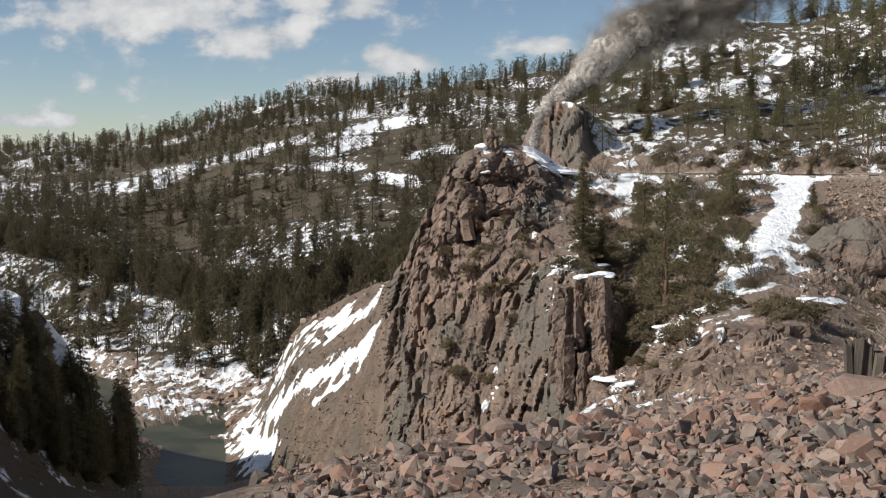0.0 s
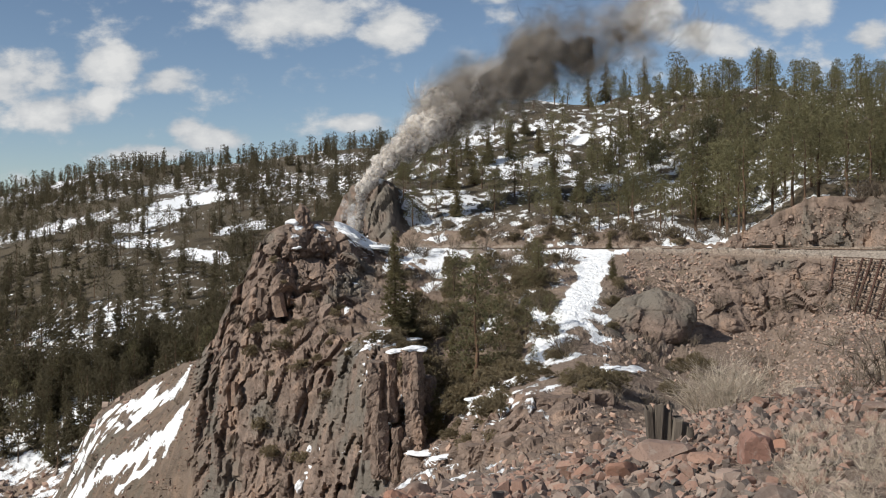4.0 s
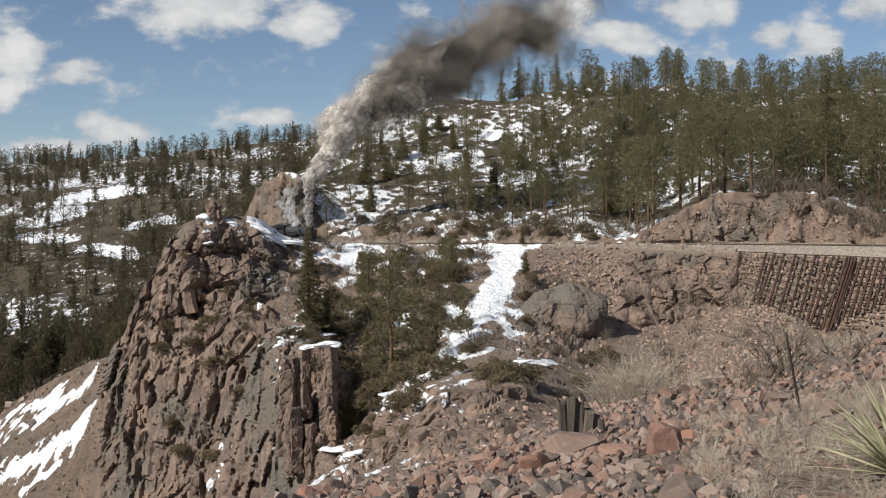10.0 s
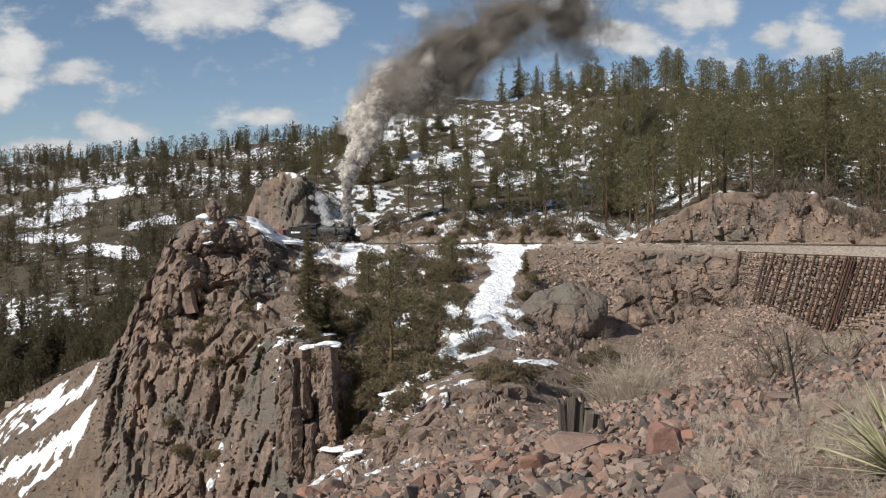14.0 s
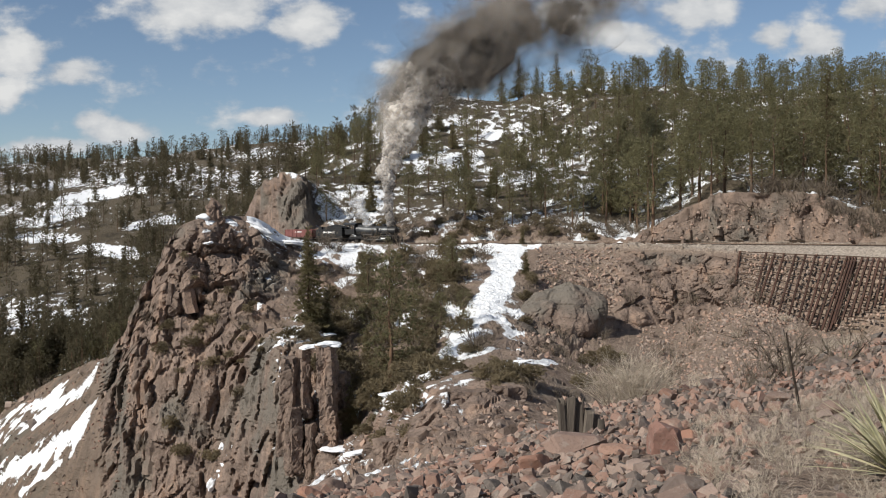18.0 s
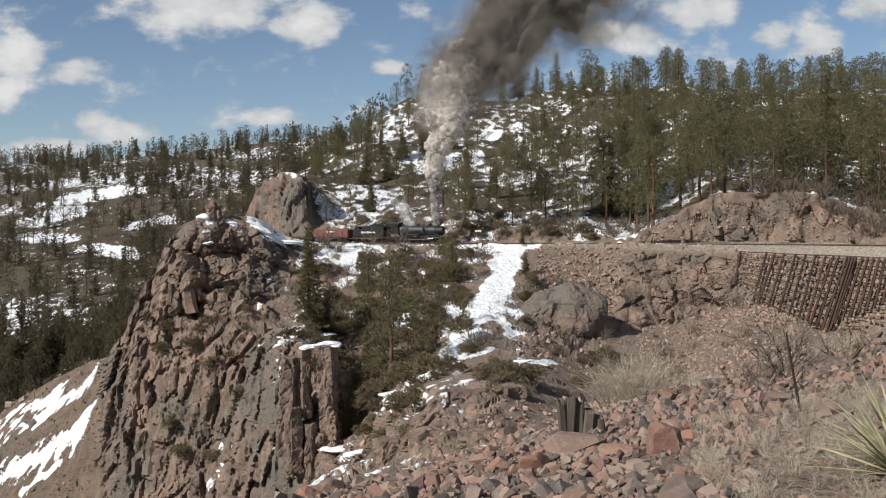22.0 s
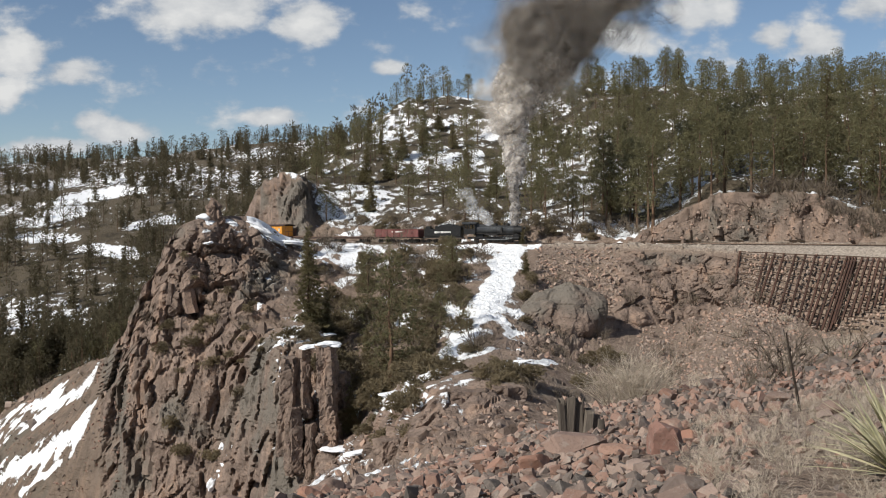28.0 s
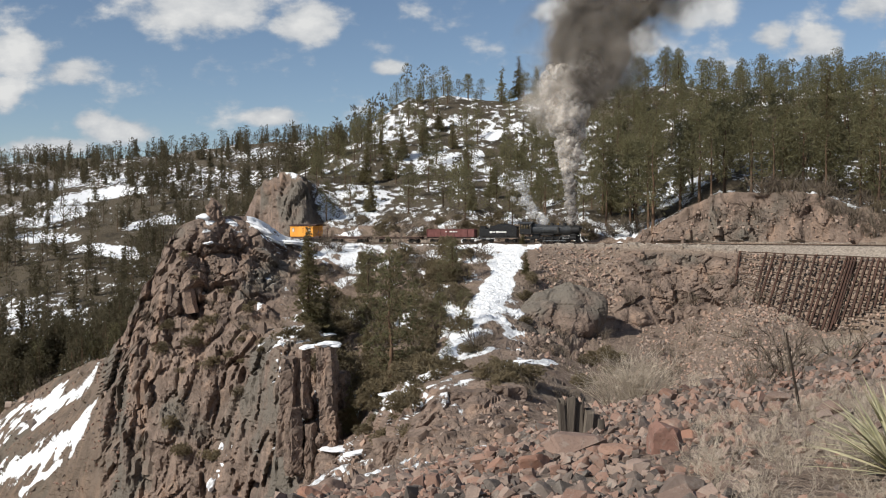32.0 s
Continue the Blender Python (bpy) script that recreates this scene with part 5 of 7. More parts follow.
def caboose():
    c = tagged(new("box_car"), "bright orange-yellow wooden car with a dark roof and end platform", "railway car", "train on the bench")
    bm = bmesh.new()
    box(bm, (8.6, 2.1, 0.26), (0, 0, 0.92), bevel=0.02)
    part("underframe", bm, M_BROWN, c)
    bm = bmesh.new()
    box(bm, (6.9, 2.4, 2.05), (-0.8, 0, 2.08), bevel=0.02)
    part("body", bm, M_YELLOW, c)
    bm = bmesh.new()
    x = -4.15
    while x < 2.6:
        for s in (-1, 1):
            box(bm, (0.025, 0.02, 2.0), (x, s * 1.2, 2.08))
        x += 0.16
    part("board_battens", bm, M_YELLOW, c)
    bm = bmesh.new()
    ring = [(1.38, 3.08), (0.95, 3.26), (0.4, 3.36), (-0.4, 3.36), (-0.95, 3.26), (-1.38, 3.08)]
    for x0, x1 in ((-4.5, 3.6),):
        for dz in (0.0, 0.07):
            a = [bm.verts.new((x0, y, z + dz)) for y, z in ring]
            b = [bm.verts.new((x1, y, z + dz)) for y, z in ring]
            for k in range(5):
                bm.faces.new((a[k], a[k + 1], b[k + 1], b[k]) if dz else (a[k + 1], a[k], b[k], b[k + 1]))
        for x in (x0, x1):
            lo, hi = [bm.verts.new((x, y, z)) for y, z in ring], [bm.verts.new((x, y, z + 0.07)) for y, z in ring]
            for k in range(5):
                bm.faces.new((lo[k], lo[k + 1], hi[k + 1], hi[k]))
    part("roof", bm, M_BROWN, c, "dark low-arched roof")
    for s in (-1, 1):
        for k, x in enumerate((-3.2, 1.6)):
            bm = bmesh.new()
            box(bm, (0.6, 0.03, 0.75), (x, s * 1.205, 2.3), bevel=0.01)
            w = part("window", bm, M_BROWN, c)
            bm = bmesh.new()
            box(bm, (0.46, 0.012, 0.6), (x, s * 1.226, 2.3))
            part("pane", bm, M_GLASS, w)
        bm = bmesh.new()
        box(bm, (1.5, 0.05, 1.9), (-0.8, s * 1.215, 2.05), bevel=0.01)
        d = part("sliding_door", bm, M_YELLOW, c)
        bm = bmesh.new()
        box(bm, (2.9, 0.04, 0.06), (-0.5, s * 1.24, 3.04))
        box(bm, (0.05, 0.05, 0.5), (-0.2, s * 1.25, 1.95))
        part("door_track", bm, M_IRON, d)
    bm = bmesh.new()
    box(bm, (1.1, 2.2, 0.08), (3.7, 0, 1.1), bevel=0.01)
    part("platform", bm, M_RED, c)
    bm = bmesh.new()
    for y in (-1.05, -0.5, 0.5, 1.05):
        rod(bm, (4.15, y, 1.1), (4.15, y, 2.05), 0.03, sides=6)
    rod(bm, (4.15, -1.05, 2.05), (4.15, 1.05, 2.05), 0.03, sides=6)
    for s in (-1, 1):
        rod(bm, (4.15, s * 1.1, 1.1), (4.15, s * 1.1, 3.1), 0.03, sides=6)
    part("platform_railing", bm, M_RED, c, "dark red platform railing")
    truck(c, 2.7), truck(c, -2.9)
    coupler(c, -4.3, -1), coupler(c, 4.3, 1)
    return c


# where the stack stands along the track, by time
STACK_S = [(0, 50.6), (4, 59.2), (7, 66.0), (9, 70.6), (11, 75.9), (13, 80.9), (16.5, 88.8), (18, 92.3), (20, 96.7), (22, 101.1), (24.7, 107.2), (27.5, 113.9), (30, 120.0), (32, 125.0)]
_T, _S = np.array(STACK_S).T


def stack_s(t):
    return float(np.interp(t, _T, _S)) if 0 <= t <= 32 else (float(_S[0]) + 2.15 * t if t < 0 else float(_S[-1]) + 2.4 * (t - 32))


def riding(s, half):
    """Pose of a car whose bogies stand half a wheelbase before and behind s."""
    a, b = on_track(s - half)[0], on_track(s + half)[0]
    d = b - a
    return Matrix.Translation((a + b) / 2) @ Matrix.Rotation(math.atan2(d.y, d.x), 4, "Z") @ Matrix.Rotation(-math.asin(d.z / d.length), 4, "Y")


ENGINE, RODS = locomotive()
TENDER, GONDOLA, FLAT, CABOOSE = tender(), gondola(), flat_car(), caboose()
FLAT_TWO = copy_thing(FLAT, Matrix())
# centre of each car behind the stack, half bogie spacing
CONSIST = [(TENDER, -12.75, 2.05), (GONDOLA, -21.2, 2.9), (FLAT, -31.0, 2.9), (FLAT_TWO, -41.4, 2.9), (CABOOSE, -52.2, 2.8)]


# ---- smoke ----
def puff_material(name, dark, light, body, soft, scale=0.5):
    """Lit smoke, thin where its grain thins."""
    m = Nodes(name)
    a, b = m.noise(scale, 3, 0.5), m.noise(scale * 2.6, 3, 0.5)
    colour = m.mix(m.ramp(m.math("ADD", m.math("MULTIPLY", a, 0.6), m.math("MULTIPLY", m.any(), 0.4)), 0.25, 0.75), dark, light)
    m.put(colour, m.bsdf.inputs["Base Color"])
    m.bsdf.inputs["Roughness"].default_value = 1.0
    m.bsdf.inputs["Specular IOR Level"].default_value = 0.0
    clear, mix = m.n.new("ShaderNodeBsdfTransparent"), m.n.new("ShaderNodeMixShader")
    thin = m.n.new("ShaderNodeBsdfTranslucent")
    m.put(colour, thin.inputs["Color"])
    lit = m.n.new("ShaderNodeMixShader")
    lit.inputs[0].default_value = 0.34
    m.l.new(m.bsdf.outputs[0], lit.inputs[1])
    m.l.new(thin.outputs[0], lit.inputs[2])
    f = m.math("MULTIPLY", m.ramp(m.math("ADD", m.math("MULTIPLY", a, 0.6), m.math("MULTIPLY", b, 0.4)), 0.5 - soft, 0.5 + soft), body)
    m.put(f, mix.inputs[0])
    m.l.new(clear.outputs[0], mix.inputs[1])
    m.l.new(lit.outputs[0], mix.inputs[2])
    m.l.new(mix.outputs[0], m.out.inputs["Surface"])
    return m.mat


def puff_mesh(name, radius, seed, material, rough=0.34):
    bm = bmesh.new()
    bmesh.ops.create_icosphere(bm, subdivisions=4, radius=1)
    off = Vector((seed * 7.3, seed * 3.1, seed * 1.7))
    for v in bm.verts:
        n = v.co.normalized()
        k = abs(noise.noise(n * 1.5 + off)) * 1.1 + abs(noise.noise(n * 3.4 + off)) * 0.45 + abs(noise.noise(n * 7.5 + off)) * 0.12
        v.co = n * radius * (0.78 + rough * 1.6 * k)
    me = bpy.data.meshes.new(name)
    bm.to_mesh(me)
    bm.free()
    me.polygons.foreach_set("use_smooth", [True] * len(me.polygons))
    me.materials.append(material)
    return me


def haze_material(name, dark, light, body):
    """Old smoke, thinning from the middle of each wisp to its rim."""
    mat = puff_material(name, dark, light, body, 0.42, 0.30)
    n, l = mat.node_tree.nodes, mat.node_tree.links
    rim = n.new("ShaderNodeAttribute")
    rim.attribute_name = "thick"
    mix = n["Material Output"].inputs["Surface"].links[0].from_node
    was = mix.inputs[0].links[0].from_socket
    both = n.new("ShaderNodeMath")
    both.operation = "MULTIPLY"
    l.new(was, both.inputs[0])
    l.new(rim.outputs["Fac"], both.inputs[1])
    l.new(both.outputs[0], mix.inputs[0])
    return mat


def haze_mesh(name, radius, seed, material, wisps=16):
    """A loose ball of curled wisps, each thick in its middle."""
    rnd = random.Random(seed)
    vs, fs, thick = [], [], []
    for _ in range(wisps):
        c = Vector((rnd.gauss(0, 0.42), rnd.gauss(0, 0.42), rnd.gauss(0, 0.42))) * radius
        u = Vector((rnd.gauss(0, 1), rnd.gauss(0, 1), rnd.gauss(0, 1))).normalized()
        w = u.orthogonal().normalized()
        n = u.cross(w)
        r = radius * rnd.uniform(0.55, 0.85)
        i = len(vs)
        vs.append(c + n * 0.25 * r)
        thick.append(1.0)
        for ring, t in ((0.35, 0.75), (0.7, 0.25), (1.0, 0.0)):
            for k in range(12):
                a = 6.2832 * k / 12
                q = r * ring * (1 + 0.25 * noise.noise(Vector((math.cos(a), math.sin(a), c.x))))
                vs.append(c + u * math.cos(a) * q + w * math.sin(a) * q + n * r * (0.25 * (1 - ring * ring) + 0.12 * noise.noise((c + u * a) * 0.9)))
                thick.append(t)
        for k in range(12):
            k2 = (k + 1) % 12
            fs.append((i, i + 1 + k, i + 1 + k2, i))
            for g in (0, 12):
                fs.append((i + 1 + g + k, i + 13 + g + k, i + 13 + g + k2, i + 1 + g + k2))
    me = bpy.data.meshes.new(name)
    me.from_pydata([tuple(v) for v in vs], [], [f[:3] if f[0] == f[3] else f for f in fs])
    at = me.attributes.new("thick", "FLOAT", "POINT")
    at.data.foreach_set("value", thick)
    me.polygons.foreach_set("use_smooth", [True] * len(me.polygons))
    me.materials.append(material)
    return me


M_SMOKE_A = puff_material("young_smoke", (0.30, 0.277, 0.258), (0.60, 0.565, 0.53), 0.85, 0.36, 0.6)
M_SMOKE_B = puff_material("rolling_smoke", (0.62, 0.58, 0.54), (0.88, 0.835, 0.78), 0.88, 0.34, 0.35)
M_SMOKE_C = haze_material("old_smoke", (0.30, 0.268, 0.235), (0.46, 0.415, 0.368), 0.25)
M_SMOKE_D = haze_material("loose_smoke", (0.56, 0.52, 0.475), (0.80, 0.75, 0.695), 0.50)
M_STEAM = puff_material("steam", (0.80, 0.80, 0.80), (0.92, 0.92, 0.92), 0.30, 0.40)
PLUME = tagged(new("smoke_plume"), "brown-grey coal smoke billowing from the locomotive and drifting off", "smoke", kind="stuff")
STEAM = tagged(new("steam_plume"), "thin white steam blowing off above the boiler", "steam", kind="stuff")
STAGES = [("smoke_puff", M_SMOKE_A, 0.0, 2.0, 34, (0.42, 0.95), 0.20), ("smoke_puff", M_SMOKE_B, 1.4, 4.0, 50, (0.7, 1.4), 0.34), ("smoke_puff", M_SMOKE_B, 3.4, 7.6, 52, (1.4, 2.6), 0.38),
          ("smoke_wisp", M_SMOKE_D, 1.6, 4.6, 34, (1.0, 1.8), 0.40), ("smoke_wisp", M_SMOKE_D, 3.8, 8.8, 52, (2.0, 3.8), 0.46), ("smoke_wisp", M_SMOKE_C, 6.2, 15.0, 170, (2.8, 6.2), 0.64)]


def drift(t0, age):
    """Where smoke that left the stack at t0 has gone after so many seconds."""
    s = stack_s(t0)
    p, a = on_track(s)
    wind = float(np.interp(t0, [2, 8, 15, 24, 32], [4.5, 4.0, 3.4, 3.1, 3.0]))
    along = 1.6 * age + (wind - 1.6) * (age - 2.4 * (1 - math.exp(-age / 2.4)))
    along += 0.20 * max(0.0, age - 4.5) ** 1.6
    up = float(np.interp(t0, [2, 15], [2.9, 3.1])) * (age - 0.08 * max(0.0, age - 6)) + 6.5 * (1 - math.exp(-age / 1.3))
    k = min(1.0, age / 2)
    ax, ay = math.cos(a) * (1 - k) + k * 0.97, math.sin(a) * (1 - k) + k * 0.08
    sway = math.sin(t0 * 1.7 + age * 0.5) * 0.35 * age ** 0.8
    return Vector((p.x + ax * along + sway, p.y + ay * along, p.z + 3.6 + up))


def puffs():
    made = []
    rnd = random.Random(5)
    for name, mat, t_in, t_out, count, (r0, r1), spread in STAGES:
        kinds = [(puff_mesh if name == "smoke_puff" else haze_mesh)(name, r0 + (r1 - r0) * k / 5, k + int(10 * t_in), mat) for k in range(6)]
        life = t_out - t_in
        for i in range(count):
            ob = new(name, kinds[rnd.randrange(6)])
            ob.parent = PLUME
            side = Vector((rnd.gauss(0, 1), rnd.gauss(0, 1), rnd.gauss(0, 0.8)))
            side = side.normalized() * min(side.length, 1.5)
            made.append((ob, t_in, life, life * i / count, side, spread, Vector((rnd.gauss(0, 1), rnd.gauss(0, 1), rnd.gauss(0, 1))).normalized(), rnd.uniform(-12, 12), rnd.uniform(0, 360)))
    return made


PUFFS = puffs()


def steam_puffs():
    kinds = [puff_mesh("steam_puff", 0.38 + 0.14 * k, 40 + k, M_STEAM) for k in range(5)]
    rnd = random.Random(8)
    made = []
    for i in range(22):
        ob = new("steam_puff", kinds[min(4, i % 5)])
        ob.parent = STEAM
        made.append((ob, 2.2 * i / 22, Vector((rnd.gauss(0, 0.5), rnd.gauss(0, 0.5), rnd.gauss(0, 0.3)))))
    return made


STEAM_PUFFS = steam_puffs()


def motions():
    step = 1 / FPS
    times = [i * 0.5 for i in range(65)]
    walk(ENGINE, [(t, riding(stack_s(t) - 3.0, 3.0) @ Matrix.Translation((3.0, 0, 0))) for t in times])
    for car, back, half in CONSIST:
        walk(car, [(t, riding(stack_s(t) + back, half)) for t in times])
    # wheels turn with the way made
    for thing in (ENGINE, TENDER, GONDOLA, FLAT, FLAT_TWO, CABOOSE):
        for ob in thing.children:
            if "wheelset" in ob.name:
                r, at = ob["spin"], ob.location.copy()
                gap = 0.3 if r > 0.5 else 0.2
                rows = [(min(32, i * gap), None) for i in range(int(32 / gap) + 2)]
                walk(ob, [(t, Matrix.Translation(at) @ Matrix.Rotation((stack_s(t) - 50) / r, 4, "Y")) for t, _ in rows])
    for ob in RODS:
        at = ob.location.copy()
        rows = []
        for i in range(161):
            t = i * 0.2
            a = (stack_s(t) - 50) / 0.56
            rows.append((t, Matrix.Translation(at + Vector((0.24 * math.cos(a), 0, -0.24 * math.sin(a))))))
        walk(ob, rows)
    # smoke: every puff goes its way and, once it has thinned out, begins again at the foot of its stretch
    for ob, t_in, life, phase, side, spread, axis, rate, angle in PUFFS:
        rows = []

        def state(t, age):
            turn = Matrix.Rotation(radians(angle + rate * t), 4, axis)
            p = drift(t - age, age) + side * (0.12 + spread * age ** 0.9)
            return Matrix.Translation(p) @ turn

        gap = 0.3 if life < 2 else 0.6
        n_steps = max(2, int(round(life / gap)))
        t_start = -phase
        while t_start < 32:
            for k in range(n_steps + 1):
                t = t_start + (life - step) * k / n_steps
                if -gap <= t <= 32.0 + gap:
                    rows.append((t, state(t, t_in + (t - t_start))))
            t_start += life
        first, last = [r for r in rows if r[0] <= 0], [r for r in rows if r[0] >= 32]
        rows = [r for r in rows if 0 < r[0] < 32]
        age0, age1 = phase % life, (phase + 32.0) % life
        rows = [(0, state(0, t_in + age0))] + [r for r in rows if r[0] > step] + [(32.0, state(32.0, t_in + age1))]
        walk(ob, rows)
    for ob, phase, side in STEAM_PUFFS:
        rows = []
        life = 2.2

        def vent(t, age):
            p, a = on_track(stack_s(t - age) - 4.6)
            return Matrix.Translation(p + Vector((0.2 * age, 0.5 * age, 3.1 + 2.6 * age)) + side * (0.2 + 0.8 * age))

        t_start = -phase
        while t_start < 32:
            for k in range(5):
                t = t_start + (life - step) * k / 4
                if step < t < 32 - step:
                    rows.append((t, vent(t, t - t_start)))
            t_start += life
        rows = [(0, vent(0, phase % life))] + rows + [(32.0, vent(32.0, (phase + 32.0) % life))]
        walk(ob, rows)


# ---- stones ----
def stone_shape(seed, flat=0.7):
    """An angular broken stone, about 1 across."""
    rnd = random.Random(seed)
    bm = bmesh.new()
    for _ in range(13):
        v = Vector((rnd.gauss(0, 1), rnd.gauss(0, 1), rnd.gauss(0, 1))).normalized()
        v = Vector((max(-0.72, min(0.72, v.x * 1.15)), max(-0.6, min(0.6, v.y)), max(-0.5, min(0.5, v.z)) * flat))
        bm.verts.new(v * rnd.uniform(0.62, 0.75))
    made = bmesh.ops.convex_hull(bm, input=list(bm.verts))
    loose = [v for v in bm.verts if not v.link_faces]
    bmesh.ops.delete(bm, geom=loose, context="VERTS")
    me = bpy.data.meshes.new("stone")
    bmesh.ops.recalc_face_normals(bm, faces=list(bm.faces))
    bm.to_mesh(me)
    bm.free()
    me.materials.append(M_STONE)
    return me


STONES = [stone_shape(100 + k, 0.55 + 0.06 * (k % 6)) for k in range(14)]


def stone_arrays():
    out = []
    for me in STONES:
        me.calc_loop_triangles()
        out.append((np.array([v.co for v in me.vertices]), np.array([t.vertices for t in me.loop_triangles])))
    return out


def heap(name, label, places, seed, sink=0.15, mat=None):
    """Joined stones: places are (x, y, z, size)."""
    rnd = random.Random(seed)
    kits = stone_arrays()
    vs, fs, n = [], [], 0
    for x, y, z, size in places:
        v, f = kits[rnd.randrange(len(kits))]
        m = np.array(Euler((rnd.gauss(0, 0.75), rnd.gauss(0, 0.75), rnd.uniform(0, 6.28))).to_matrix()) * size
        vs.append(v @ m.T + np.array([x, y, z + size * (0.3 - sink)]))
        fs.append(f + n)
        n += len(v)
    ob = mesh_object(name, np.concatenate(vs), np.concatenate(fs), mat or M_STONES)
    ob.parent = GROUND
    return tagged(ob, label, kind="stuff")


def talus():
    rnd = random.Random(61)
    near, rest = [], []
    tries = 0
    while tries < 17500:
        tries += 1
        b = rnd.uniform(-24, 31)
        band = 1.3 + 2.15 * rnd.random() ** 0.8
        p, _ = grid_place(b, band)
        p = p + np.array([rnd.uniform(-0.2, 0.2), rnd.uniform(-0.2, 0.2), 0])
        far = math.hypot(p[0], p[1])
        weedy = p[0] > 1.6 and far < 13 and p[0] / max(far, 1) > 0.28
        if weedy and rnd.random() < 0.78:
            continue
        size = (0.052 + 0.085 * rnd.random() ** 2 + (0.13 * rnd.random() if rnd.random() < 0.10 else 0)) * (0.7 + 0.03 * far)
        z = drop(p[0], p[1], 60)[0].z
        (near if size > 0.15 and 5 < far < 19 and -20 < b < 26 and len(near) < 300 else rest).append((p[0], p[1], z, size))
    for x, y, z, size in near:
        ob = bpy.data.objects.new("stone", STONES[rnd.randrange(len(STONES))])
        scene.collection.objects.link(ob)
        ob.parent = GROUND
        ob.matrix_basis = Matrix.LocRotScale((x, y, z + size * 0.12), Euler((rnd.gauss(0, 0.6), rnd.gauss(0, 0.6), rnd.uniform(0, 6.28))), (size,) * 3)
    heap("talus_stones", "angular red-brown and grey broken stones", rest, 63)
    # rubble on the slopes below the bench
    places = []
    for b0, b1, k0, k1, count, s0, s1 in ((10.5, 18.5, 4.6, 7.0, 2300, 0.22, 0.6), (5.0, 9.6, 7.25, 7.97, 900, 0.22, 0.75), (3.6, 9.0, 6.2, 7.2, 120, 0.3, 0.9),
                                          (-8.0, 10.0, 4.7, 5.6, 330, 0.3, 0.8), (10.0, 27.0, 10.1, 10.8, 500, 0.2, 0.6), (16.0, 25.0, 4.2, 6.9, 500, 0.2, 0.55)):
        for _ in range(count):
            p, snow = grid_place(rnd.uniform(b0, b1), rnd.uniform(k0, k1))
            if snow < 0.5:
                places.append((p[0] + rnd.uniform(-0.3, 0.3), p[1] + rnd.uniform(-0.3, 0.3), p[2], s0 + (s1 - s0) * rnd.random() ** 2.5))
    for _ in range(420):
        p, snow = grid_place(rnd.uniform(-33, -21), rnd.choice([rnd.uniform(7.2, 9.1), rnd.uniform(9.7, 10.9)]))
        if p[2] > -66:
            places.append((p[0], p[1], p[2], 0.5 + 1.8 * rnd.random() ** 2.5))
    heap("slope_rubble", "pinkish broken rubble on the slopes", places, 67, mat=M_RUBBLES)
    places = []
    for _ in range(1300):
        p, snow = grid_place(rnd.uniform(-24.0, -16.5), rnd.uniform(5.0, 8.2))
        if snow < 0.5:
            places.append((p[0] + rnd.uniform(-0.3, 0.3), p[1] + rnd.uniform(-0.3, 0.3), p[2], 0.2 + 0.5 * rnd.random() ** 2.5))
    heap("scree_stones", "grey-brown scree stones below the headland", places, 68)


# ---- retaining crib under the track ----
def edge_point(line, b):
    r, z = line_at(line, np.array([b]))
    a = radians(b)
    return Vector((r[0] * math.sin(a), r[0] * math.cos(a), z[0]))


CRIB_STONES = [stone_shape(140 + k, 0.8) for k in range(8)]
for me in CRIB_STONES:
    me.materials.clear()
    me.materials.append(M_RUBBLE)


